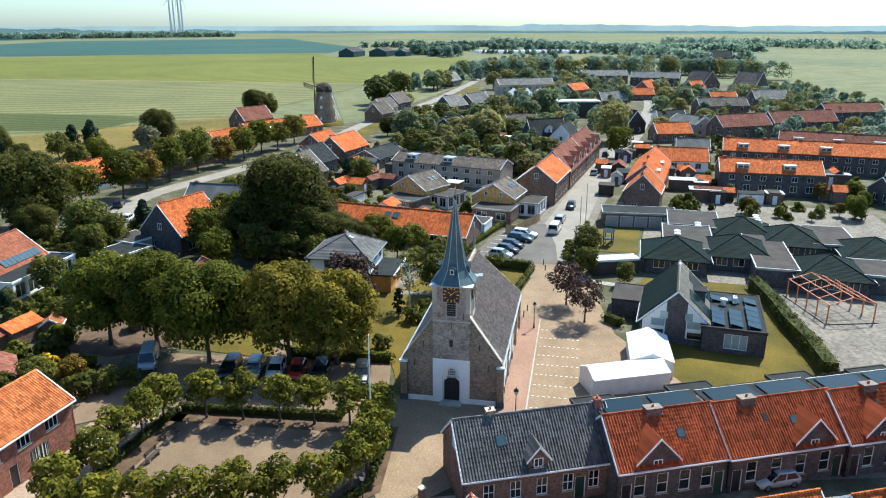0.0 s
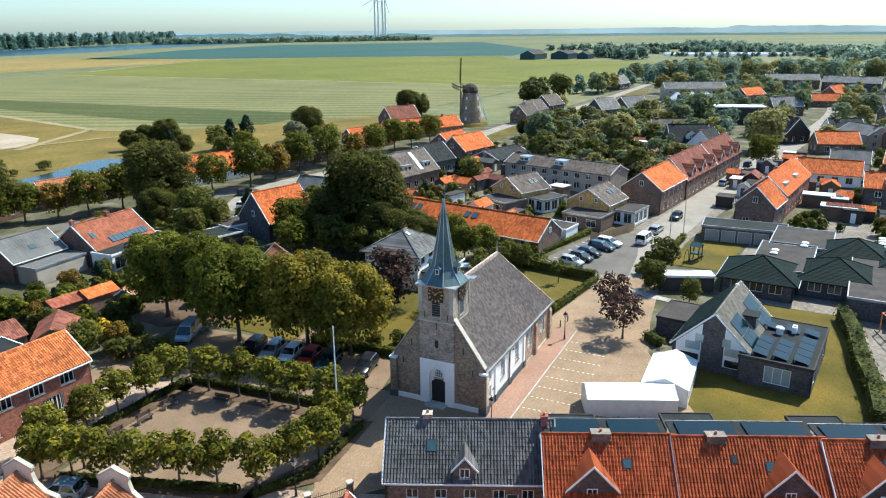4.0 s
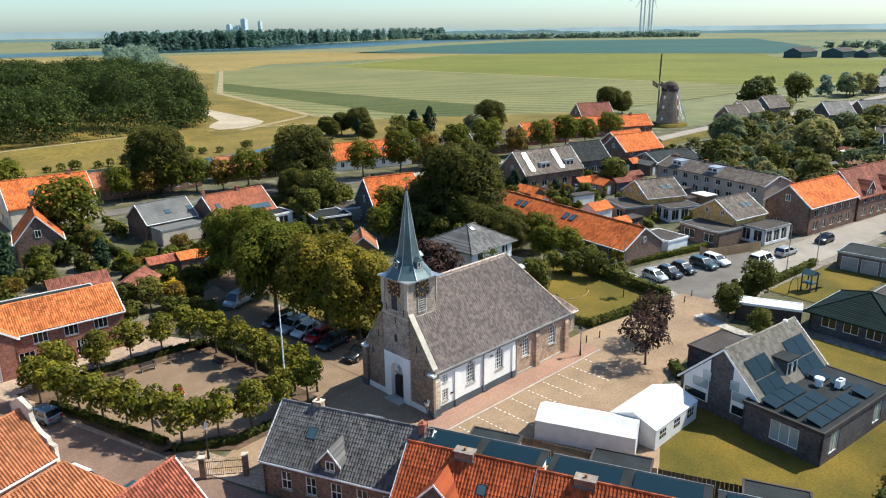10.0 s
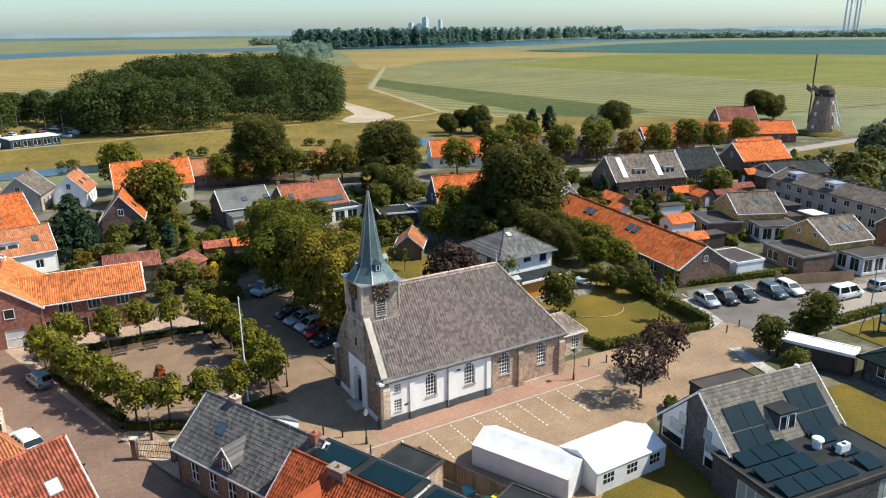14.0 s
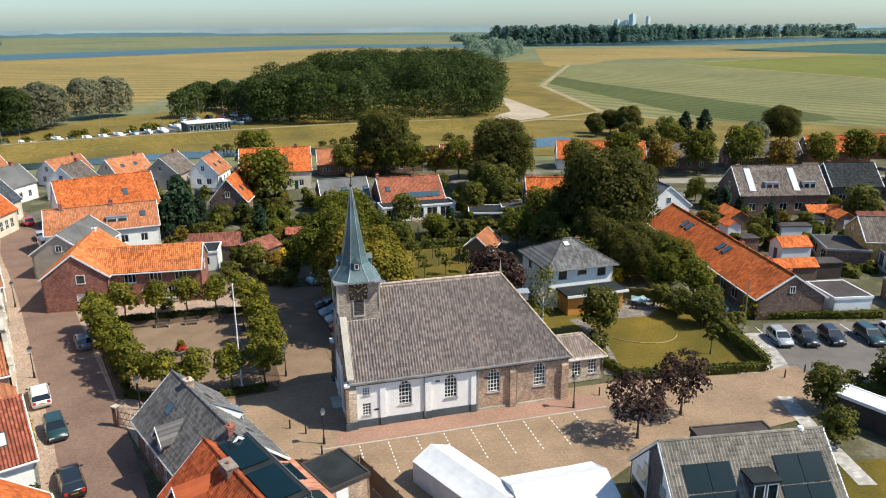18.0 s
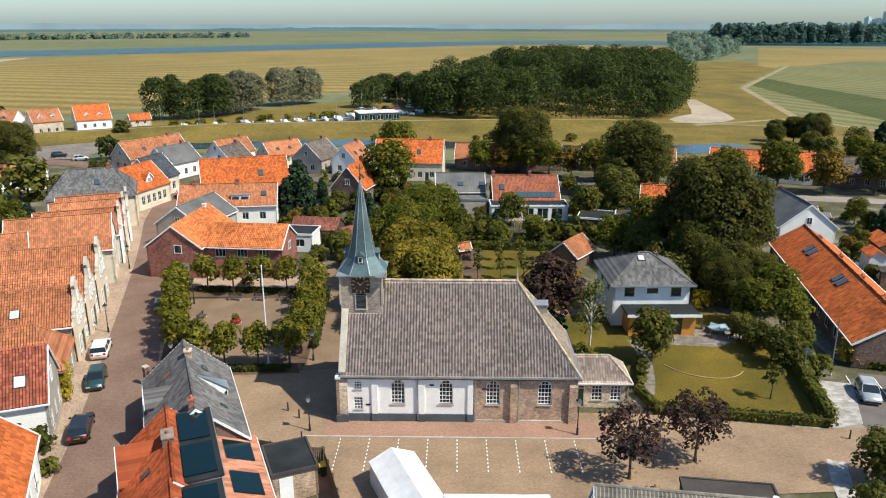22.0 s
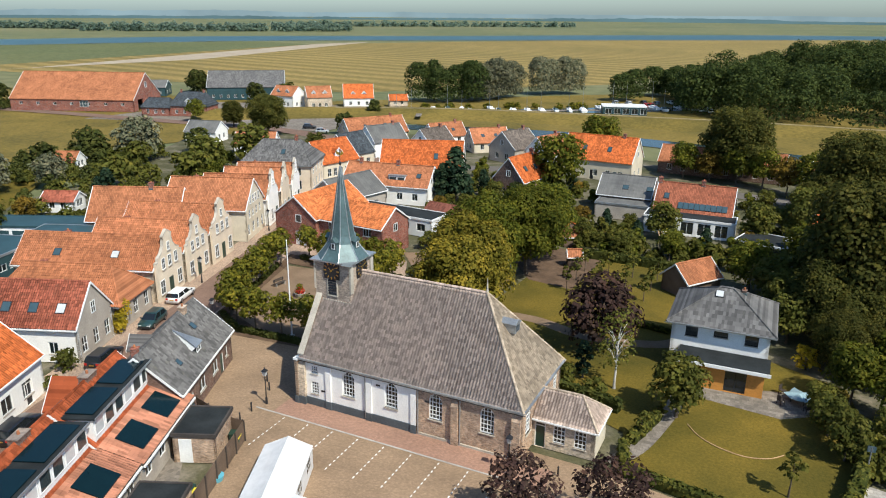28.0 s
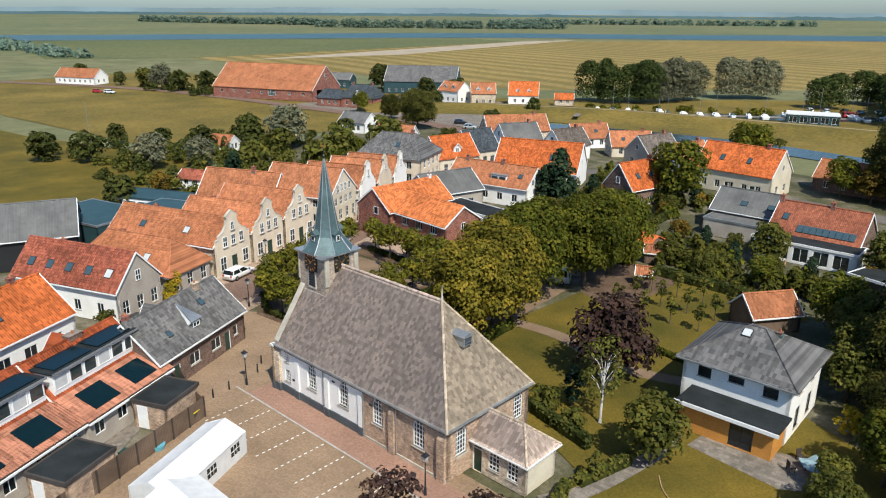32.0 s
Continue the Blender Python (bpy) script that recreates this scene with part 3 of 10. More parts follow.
sheet("blue_field", [(846, 640), (795, 820), (1189, 983), (1644, 1050), (2000, 630), (1250, 275), (1000, 262), (996, 280), (905, 515)], -0.15, "crop_blue", "blue-green field of cabbages", "field")
sheet("stubble_field", [(377, 560), (600, 1020), (837, 916), (826, 583), (498, 625), (373, 519)], -0.15, "crop_gold", "golden stubble field beyond the crops", "field")
sheet("sand_patch", [(172, 203), (180, 200), (190, 203), (198, 211), (202, 226), (204, 240), (208, 262), (212, 284), (207, 287), (201, 266), (194, 244), (188, 228), (179, 220), (173, 212)], -0.08, "sand", "bare pale sand by the wood", "sand")
for pts, w_ in (([(232, 177), (222, 209), (264, 346), (402, 559)], 1.8), ([(402, 559), (505, 546), (490, 241), (481, 98)], 1.6), ([(640, 34), (560, 60), (481, 96)], 1.6), ([(205, 290), (250, 430), (330, 590)], 2.2), ([(176, 195), (222, 212)], 1.6), ([(548, 548), (790, 618), (908, 502), (1002, 271)], 2.5)):
    ribbon("field_track", pts, w_, -0.09, "track", "pale worn track between the fields", "track", 0)
ribbon("river", [(-1500, -300), (-900, 180), (-760, 320), (-640, 520), (-490, 770), (-250, 950), (0, 1150), (300, 1330), (700, 1260), (1000, 1230), (1400, 1350), (2600, 1500)], [70, 75, 80, 80, 85, 90, 110, 115, 130, 150, 160, 170], -0.1, "water", "wide blue-green river", "river")
ribbon("canal", [(-30, 150), (20, 164), (60, 168), (95, 161), (114, 156), (130, 150.5), (143, 149), (156, 150.5), (168, 153), (174, 155)], [3, 5, 6, 6, 6, 6.5, 7, 7.5, 8, 5], -0.12, "canal", "still canal with grassy banks", "canal")
ribbon("dike_path", [(150, 205), (162, 205), (176, 200.5), (198, 191.5), (214, 184)], 0.9, -0.03, "track", "dry sandy path along the dike", "track")

# the dike with a track on top
d = MB()
line = smooth_line([(-70, 150), (-30, 176), (8, 190), (60, 196), (90, 198), (117, 198), (148, 196), (160, 194)], 6)
prof = [(-15, -0.2), (-3, 1.9), (3, 1.9), (13, -0.2)]
edges = []
for o, h in prof:
    l, r = strip(line, abs(o) if o else 0.01, 0)
    edges.append([(p.x, p.y, h) for p in (l if o < 0 else r)])
for e, f in zip(edges, edges[1:]):
    for i in range(len(e) - 1):
        d.poly(e[i], f[i], f[i + 1], e[i + 1])
tagged(d.obj("dike", "meadow"), "low grassy dike with dry turf", "dike", kind="structure")
ribbon("dike_track", [(-30, 176), (8, 190), (60, 196), (90, 198), (117, 198), (148, 196)], 0.9, 1.96, "track", "worn sandy track along the dike", "track")
ribbon("dike_stairs", [(6, 178), (0, 196)], 1.0, 1.0, "slabs", "pale concrete path down the dike", "path", 0)

# streets
MAIN = [(47.2, -12), (45.4, -2), (42.9, 10), (40.2, 22), (37.2, 36), (34.2, 50), (31.4, 62), (28.8, 74), (26.5, 88), (22, 104), (10, 118), (-6, 132), (-30, 138), (-62, 136), (-130, 132), (-180, 120), (-230, 97), (-330, 60)]
ribbon("main_street", [(54, -40), *MAIN], [2.9] * 8 + [3.2] * 6 + [3.0] * 5, 0.0, "street", "brick-paved village street with worn wheel tracks", "street")
ribbon("pavement_west", [(43.4, -12), (41.4, -2), (39.0, 10), (36.5, 22), (33.4, 36), (30.6, 50), (27.8, 62), (25.2, 74), (23, 86)], 2.1, -0.02, "walkway", "buff brick pavement with parked cars", "pavement")
ribbon("pavement_east", [(50.6, -2), (46.6, 12), (44.0, 24), (40.8, 37), (37.6, 50), (34.8, 62), (32.2, 74)], 1.3, -0.02, "walkway", "buff brick pavement beside the park", "pavement")
ribbon("mill_road", [(128, 79), (150, 86), (180, 78), (222, 66), (287, 61), (365, 46), (464, 37), (560, 24), (760, -40)], [2.6] * 9, -0.02, "asphalt_pale", "pale asphalt road past the windmill", "road")
ribbon("dike_street", [(26, 100), (60, 112), (90, 108), (125, 98), (149, 88)], 2.6, -0.03, "asphalt", "narrow asphalt lane below the dike", "road")
ribbon("verge", [(222, 60), (287, 54), (365, 38), (464, 30)], [2.5, 5, 6, 3], -0.04, "lawn", "strip of mown grass beside the road", "verge")
ribbon("east_street", [(107, -6.5), (116, -4.5), (128, -7.5), (142, -11), (166, -15.8), (204, -24.5), (253, -36), (291, -44), (380, -58), (520, -72)], [5.5, 5.2, 4.2, 3.8, 3.6, 3.6, 3.4, 3, 2.6, 2.6], -0.01, "asphalt_pale", "straight grey asphalt village street", "street")
ribbon("east_pavement", [(116, 1.5), (132, -4.6), (142, -6.3), (166, -11), (204, -19.8), (253, -31)], 1.0, -0.02, "slabs", "pale concrete slab pavement", "pavement")
ribbon("east_pavement_south", [(113, -11.5), (130, -13.2), (166, -20.6), (204, -29.2), (253, -41)], 1.0, -0.02, "slabs", "pale concrete slab pavement", "pavement")
sheet("car_park_east", [(113, 1.5), (118, 6.5), (137, 0.5), (139, -6.5), (125, -8), (112, -8)], 0.0, "asphalt", "grey asphalt car park with white bay lines", "car park")
ribbon("lane_east", [(119, 8), (118.5, 14), (122, 26), (128, 42)], 1.2, -0.01, "slabs", "slab footpath beside the long house", "path")

# church square
sheet("square", [(46.5, 8.5), (50, 10.2), (66.5, 10.5), (66.5, 1.5), (88, 0), (93, -0.5), (108, -4), (113, -4), (113, -13), (96, -13.2), (86, -14), (72, -20.5), (69, -21.5), (64, -10), (57.0, -8.0), (52.5, 2.5), (49.5, 5.6)], 0.006, "plaza", "buff brick church square with parking bays", "square")
sheet("church_lane", [(60.5, 10.2), (66.5, 10.3), (66.8, 44), (76, 46), (76, 52), (56, 44), (61.5, 36)], 0.002, "gravel", "shaded gravel lane under lime trees", "lane")
sheet("parking_north", [(66.6, 12), (73.8, 13), (73.8, 40), (66.6, 40)], 0.004, "gravel", "gravel parking strip under the trees", "parking")
a = radians(-4.6)
CH = pose(65.45, 0.0, 0, 0, 0, -4.6)
walkstrip = MB().poly((-1.2, -2.6, 0.012), (24, -2.6, 0.012), (24, -0.01, 0.012), (-1.2, -0.01, 0.012))
tagged(walkstrip.obj("brick_path", "plaza_red", at=CH), "red brick path along the church wall", "path", kind="structure")
kerb_line = MB().box(-3, -2.75, 0, 24, -2.6, 0.035)
tagged(kerb_line.obj("kerb", "kerb", at=CH), "low concrete kerb edging the parking bays", "kerb", kind="structure")
marks = thing("bay_markings", CH @ pose(0, 0, 0.0), "dotted white stone lines marking the parking bays", "road marking", kind="structure")
dash = MB().box(-0.045, -0.13, 0.0, 0.045, 0.13, 0.011).mesh("marking_stone", "road_white")
for i in range(9):
    for j in range(9):
        linked("marking_stone", dash, marks, pose(0.4 + 2.52 * i, -3.15 - 0.56 * j, 0.007))

# park and churchyard
sheet("forecourt", [(33, 41), (36, 35.5), (42, 36.8), (60.5, 34.4), (58, 40.6), (48, 42), (36, 44)], -0.004, "walkway", "buff brick forecourt before the park house", "forecourt")
sheet("park_ground", [(42.2, 32), (59.8, 32.6), (60.4, 10.8), (50.5, 10.2), (46, 15)], 0.0, "gravel", "sandy gravel park square", "park")
for pts in ([(41.2, 36.6), (60.6, 34.2), (60.4, 31.6), (42, 33)], [(41.6, 33), (43.4, 33), (47.2, 13.5), (45.4, 13.2)], [(45.4, 14.6), (47.4, 14.6), (53, 11.6), (59.8, 12.0), (60.4, 9.8), (50, 9.6)], [(58.8, 12), (60.8, 12), (60.9, 33), (59.0, 33)]):
    sheet("planting_bed", pts, 0.01, "soil", "dark soil bed under clipped hedging", "bed")
sheet("churchyard", [(66.8, 10.8), (88, 9), (93.5, 6), (94, 0.6), (109, -2.8), (113, 12), (112, 22), (96, 31), (76, 44), (74, 30), (74, 13)], -0.002, "lawn", "sunlit churchyard lawn", "lawn")
ribbon("garden_path", [(74, 27), (80, 27), (87, 24.5), (95, 26), (98, 32)], 0.9, 0.004, "gravel", "pale gravel path through the lawn", "path")
ribbon("annex_path", [(93.2, 1.0), (95.2, 4.5), (97, 12), (97, 16)], 0.7, 0.004, "slabs", "slab path past the annex", "path")
sheet("slab_walk", [(111.6, 5.6), (116.0, 4.2), (112.6, -3.4), (109.4, -4.0)], 0.014, "walk_slabs", "pale concrete walk between hedge and car park", "pavement")
ribbon("hall_footpath", [(107.0, -9.0), (105.4, -13.3), (102.7, -22.9)], 0.75, 0.014, "walk_slabs", "pale concrete kerb path beside the hall lawn", "path")
sheet("terrace", [(98.5, 15), (106, 13.6), (110, 16), (109, 20), (106, 19), (99, 17.6)], 0.006, "slabs", "grey slab terrace beside the villa", "terrace")
sheet("leaf_litter", [(76, 40), (82, 38.5), (84, 54), (74, 56), (72, 47)], 0.004, "soil", "red-brown leaf litter under the limes", "ground")
sheet("orchard_lawn", [(78, 34), (94, 32), (100, 50), (82, 54)], 0.0, "lawn", "sunlit lawn with young fruit trees", "lawn")
sheet("hall_lawn", [(69, -21), (76, -18.5), (84, -17), (96, -18), (109, -21), (107.5, -36.5), (76.6, -36.5), (73, -32)], -0.005, "lawn", "sunlit lawn round the parish hall", "lawn")
sheet("street_yard", [(52, -4), (58.5, -6.5), (68.5, -21.5), (78, -46), (60, -46)], -0.01, "slabs", "paved back yards of the terraced row", "yard")
sheet("builders_yard", [(77.5, -36.6), (107.5, -36.6), (104, -54), (81, -54)], -0.03, "slabs", "bare paved yard round the unfinished shed", "yard")
sheet("playground_floor", [(122, -13), (138, -16), (139, -25), (121, -22)], 0.0, "lawn", "worn grass play area", "playground")
sheet("school_yard", [(120, -22), (140, -26), (168, -44), (160, -75), (104, -70), (103, -44), (108, -24)], -0.02, "slabs", "pale paved yard of the low-rise complex", "yard")
sheet("barn_yard", [(-90, 128), (-52, 140), (-10, 140), (-4, 190), (-40, 200), (-110, 175), (-86, 150)], -0.1, "slabs", "pale paved farmyard and quay", "yard")
sheet("garage_yard", [(8, 4), (22, 0), (24, 26), (4, 34), (-6, 20)], -0.02, "asphalt", "grey yard between the garages", "yard")


# ---- building helpers ----
def openings_wall(b, L, H, thick, holes, base=0.0):
    """A wall along x from 0 to L, its face at y = 0 and its back at y = thick, with rectangular openings (x0, z0, x1, z1)."""
    xs = sorted({0.0, L, *[h[0] for h in holes], *[h[2] for h in holes]})
    zs = sorted({base, H, *[h[1] for h in holes], *[h[3] for h in holes]})
    for x0, x1 in zip(xs, xs[1:]):
        for z0, z1 in zip(zs, zs[1:]):
            mx, mz = (x0 + x1) / 2, (z0 + z1) / 2
            if any(h[0] < mx < h[2] and h[1] < mz < h[3] for h in holes):
                continue
            b.poly((x0, 0, z0), (x1, 0, z0), (x1, 0, z1), (x0, 0, z1))
            b.poly((x1, thick, z0), (x0, thick, z0), (x0, thick, z1), (x1, thick, z1))
    for x0, z0, x1, z1 in holes:
        b.poly((x0, 0, z0), (x0, thick, z0), (x1, thick, z0), (x1, 0, z0))
        b.poly((x0, 0, z1), (x1, 0, z1), (x1, thick, z1), (x0, thick, z1))
        b.poly((x0, 0, z0), (x0, 0, z1), (x0, thick, z1), (x0, thick, z0))
        b.poly((x1, 0, z0), (x1, thick, z0), (x1, thick, z1), (x1, 0, z1))
    b.poly((0, 0, H), (L, 0, H), (L, thick, H), (0, thick, H))
    b.poly((0, 0, base), (0, 0, H), (0, thick, H), (0, thick, base))
    b.poly((L, 0, base), (L, thick, base), (L, thick, H), (L, 0, H))


def moved(b, m):
    """The same faces at another pose, as a new builder."""
    c = MB()
    c.v = [tuple(m @ Vector(p)) for p in b.v]
    c.f = list(b.f)
    return c


def pantile(b, span, z0, z1, y0, y1, cell=0.25, course=0.36, lift=0.0, wave=0.045, per=3):
    """A tiled slope from the eave (y0, z0) to the ridge (y1, z1); span(s) gives the two ends in x at the height s of the slope."""
    run = math.hypot(y1 - y0, z1 - z0)
    rows = max(1, round(run / course))
    ny, nz = -(z1 - z0) / run * (1 if y1 > y0 else -1), abs(y1 - y0) / run
    ylow = min(span(0)[0], span(1)[0])
    xhigh = max(span(0)[1], span(1)[1])
    n = max(2, int((xhigh - ylow) / cell * per))
    xs = [ylow + (xhigh - ylow) * i / n for i in range(n + 1)]
    for r in range(rows):
        s0, s1 = r / rows, (r + 1) / rows
        base = len(b.v)
        for s, up in ((s0, lift + 0.035), (s1, lift)):
            lo, hi = span(s)
            for x in xs:
                h = up + wave * math.sin(2 * math.pi * x / cell)
                b.v.append((min(max(x, lo), hi), y0 + (y1 - y0) * s + ny * h, z0 + (z1 - z0) * s + nz * h))
        for i in range(n):
            lo, hi = span(s0)
            if xs[i + 1] <= min(lo, span(s1)[0]) or xs[i] >= max(hi, span(s1)[1]):
                continue
            q = (base + i, base + i + 1, base + n + 2 + i, base + n + 1 + i)
            b.f.append(q if y1 > y0 else q[::-1])
            if r:
                k = base - n - 1
                q = (k + i, k + i + 1, base + i + 1, base + i)
                b.f.append(q if y1 > y0 else q[::-1])


def arch_window(parent, m, w, h, m_frame="white", depth=0.18, bars=(4, 6)):
    """A round-headed window with glazing bars; the sill's middle at the pose m, the wall's outside towards -y."""
    win = linked("window", None, parent, m)
    r = w / 2
    n = 10
    arc = [(r * math.cos(math.pi * i / n), h - r + r * math.sin(math.pi * i / n)) for i in range(n + 1)]
    outer = [(-r, 0), (r, 0)] + arc
    inner = [(x * (r - 0.08) / r, 0.08 + (z - 0) * (h - 0.16) / h) for x, z in outer]
    b = MB()
    for i in range(len(outer)):
        j = (i + 1) % len(outer)
        b.hexa([(outer[i][0], depth - 0.08, outer[i][1]), (outer[j][0], depth - 0.08, outer[j][1]), (inner[j][0], depth - 0.08, inner[j][1]), (inner[i][0], depth - 0.08, inner[i][1])],
               [(outer[i][0], depth, outer[i][1]), (outer[j][0], depth, outer[j][1]), (inner[j][0], depth, inner[j][1]), (inner[i][0], depth, inner[i][1])])
    b.obj("window_frame", m_frame, win)
    b = MB()
    for i in range(1, bars[0]):
        x = -r + w * i / bars[0]
        top = h - r + math.sqrt(max(0, r * r - x * x))
        b.box(x - 0.025, depth - 0.05, 0.05, x + 0.025, depth - 0.01, top - 0.03)
    for i in range(1, bars[1]):
        z = h * i / bars[1]
        half = r if z < h - r else math.sqrt(max(0, r * r - (z - h + r) ** 2))
        b.box(-half, depth - 0.055, z - 0.025, half, depth - 0.012, z + 0.025)
    b.obj("glazing_bar_grid", m_frame, win)
    b = MB().poly(*[(x, depth - 0.02, z) for x, z in outer])
    b.obj("pane", "glass", win)
    MB().box(-r - 0.08, -0.08, -0.1, r + 0.08, 0.1, 0.0).obj("window_sill", "sandstone", win)
    return win


def arch_fill(b, x, z, r, thick):
    """Fills the two corners between a round head and its square opening, head's springing at z."""
    n = 8
    for sgn in (-1, 1):
        for i in range(n):
            a0, a1 = math.pi / 2 * i / n, math.pi / 2 * (i + 1) / n
            p, q = (x + sgn * r * math.cos(a0), z + r * math.sin(a0)), (x + sgn * r * math.cos(a1), z + r * math.sin(a1))
            c = (x + sgn * r, z + r)
            f = [(c[0], 0, c[1]), (p[0], 0, p[1]), (q[0], 0, q[1])]
            b.poly(*(f if sgn > 0 else f[::-1]))
            b.poly((p[0], 0, p[1]), (p[0], thick, p[1]), (q[0], thick, q[1]), (q[0], 0, q[1]))


def sash_window(parent, m, w, h, m_frame="white", bars=(2, 2), sill="sandstone", depth=0.12, glass="glass", lite=False):
    """A square-headed window; the lower middle at the pose m, outside towards -y."""
    win = None if lite else linked("window", None, parent, m)
    t = 0.07
    b = MB()
    b.box(-w / 2, depth - 0.06, 0, -w / 2 + t, depth, h).box(w / 2 - t, depth - 0.06, 0, w / 2, depth, h)
    b.box(-w / 2 + t, depth - 0.06, 0, w / 2 - t, depth, t).box(-w / 2 + t, depth - 0.06, h - t, w / 2 - t, depth, h)
    for i in range(1, bars[0]):
        x = -w / 2 + w * i / bars[0]
        b.box(x - 0.03, depth - 0.05, t, x + 0.03, depth - 0.005, h - t)
    for i in range(1, bars[1]):
        z = h * i / bars[1]
        b.box(-w / 2 + t, depth - 0.052, z - 0.03, w / 2 - t, depth - 0.006, z + 0.03)
    if lite == 2:
        nf = len(b.f)
        b.poly((-w / 2 + t, depth - 0.02, t), (w / 2 - t, depth - 0.02, t), (w / 2 - t, depth - 0.02, h - t), (-w / 2 + t, depth - 0.02, h - t))
        win = b.obj("window", m_frame, parent, at=m)
        win.data.materials.append(M[glass])
        win.data.polygons[nf].material_index = 1
        return win
    if lite:
        win = b.obj("window", m_frame, parent, at=m)
    else:
        b.obj("window_frame", m_frame, win)
    MB().poly((-w / 2 + t, depth - 0.02, t), (w / 2 - t, depth - 0.02, t), (w / 2 - t, depth - 0.02, h - t), (-w / 2 + t, depth - 0.02, h - t)).obj("pane", glass, win)
    if sill and not lite:
        MB().box(-w / 2 - 0.06, -0.07, -0.07, w / 2 + 0.06, depth, 0).obj("window_sill", sill, win)
    return win


# ---- church ----
CL, CW, CE, CR, RX = 21.2, 10.0, 4.5, 11.7, 15.95
church = thing("church", CH, "old brick village church with grey tiled roof and slender lead spire", "church")
mid = CW / 2 + 0.05
S, N, E, W = pose(0, 0, 0), pose(CL, CW, 0, 0, 0, 180), pose(CL, 0, 0, 0, 0, 90), pose(0, CW, 0, 0, 0, -90)
arches = [5.17, 9.47, 13.68, 18.28]


def church_wall(L, H, holes, arch_xs, x_from, x_to):
    b = MB()
    hs = [(x - 0.62, 1.75, x + 0.62, 4.1) for x in arch_xs if x_from < x < x_to] + holes
    openings_wall(b, x_to - x_from, H, 0.45, [(h[0] - x_from, h[1], h[2] - x_from, h[3]) for h in hs])
    for x in arch_xs:
        if x_from < x < x_to:
            arch_fill(b, x - x_from, 3.48, 0.62, 0.45)
    return moved(b, pose(x_from, 0, 0))


small = [(1.2, 1.15, 2.0, 2.35), (1.25, 3.15, 1.95, 3.9)]
church_wall(CL, CE, small, arches, 0.0, 11.9).obj("south_wall", "white_wash", church, "whitewashed brick wall")
church_wall(CL, CE, [], arches, 11.9, CL).obj("south_wall", "brick_warm", church, "warm buff brick wall")
moved(church_wall(CL, CE, [], [4, 9, 14, 18.5], 0.0, CL), N).obj("north_wall", "brick_church", church)
eb = MB()
openings_wall(eb, CW, CE, 0.45, [(1.0, 1.75, 2.24, 4.1), (8.0, 1.75, 9.24, 4.1)])
arch_fill(eb, 1.62, 3.48, 0.62, 0.45)
arch_fill(eb, 8.62, 3.48, 0.62, 0.45)
moved(eb, E).obj("east_wall", "brick_warm", church)
for x in arches:
    arch_window(church, pose(x, 0, 1.75), 1.24, 2.35)
for x in (4, 9, 14, 18.5):
    arch_window(church, N @ pose(x, 0, 1.75), 1.24, 2.35)
for y in (1.62, 8.62):
    arch_window(church, E @ pose(y, 0, 1.75), 1.24, 2.35)
sash_window(church, pose(1.6, 0, 1.15), 0.8, 1.2, bars=(3, 4))
sash_window(church, pose(1.6, 0, 3.15), 0.7, 0.75, bars=(3, 3))
for x0, x1, m in ((0.0, 11.9, "plinth"), (11.9, CL, "sandstone")):
    MB().box(x0, -0.09, 0, x1, 0.0, 0.75 if m == "plinth" else 0.22).obj("plinth", m, church)
for x, w, m in ((0.35, 0.7, "brick_pale"), (3.1, 0.55, "white_wash"), (7.3, 0.55, "white_wash"), (11.65, 0.5, "white_wash"), (15.5, 0.6, "brick_warm"), (20.8, 0.75, "brick_warm")):
    d_ = 0.12 if m == "white_wash" else 0.28
    b = MB().hexa([(x - w / 2, -d_, 0), (x + w / 2, -d_, 0), (x + w / 2, 0.0, 0), (x - w / 2, 0.0, 0)], [(x - w / 2, -d_, 3.6), (x + w / 2, -d_, 3.6), (x + w / 2, 0, 3.6), (x - w / 2, 0, 3.6)])
    b.hexa([(x - w / 2, -d_, 3.6), (x + w / 2, -d_, 3.6), (x + w / 2, 0.0, 3.6), (x - w / 2, 0.0, 3.6)], [(x - w / 2, -0.04, 4.15), (x + w / 2, -0.04, 4.15), (x + w / 2, 0, 4.15), (x - w / 2, 0, 4.15)])
    bt = b.obj("buttress", m, church)
    if x < 12:
        MB().box(x - w / 2 - 0.03, -d_ - 0.06, 0, x + w / 2 + 0.03, -0.09, 0.78).obj("plinth", "plinth", bt)
for x in (6.95, 12.1, 15.95):
    MB().tube((x, -0.12, 0.2), (x, -0.12, 4.4), 0.06).obj("downpipe", "zinc", church)
for x, z in ((8.2, 3.55), (12.9, 3.2), (2.5, 1.55)):
    MB().box(x - 0.2, -0.03, z, x + 0.2, 0.0, z + 0.16).obj("vent_grille", "black", church)
MB().box(-0.1, -0.36, 4.42, CL + 0.35, -0.2, 4.56).box(CL + 0.2, -0.2, 4.42, CL + 0.36, CW + 0.36, 4.56).box(-0.1, CW + 0.2, 4.42, CL + 0.35, CW + 0.36, 4.56).obj("gutter", "zinc", church)
MB().box(0, -0.2, 4.3, CL + 0.2, 0, 4.5).box(CL, 0, 4.3, CL + 0.2, CW, 4.5).obj("cornice", "white", church)

# nave roof: two long slopes, a hip at the east end
ov = 0.3
slope = (CR - CE) / mid
ze = CE - ov * slope * 0.35


def hip_x(s):
    return (0.12, CL + ov - (CL + ov - RX) * s)


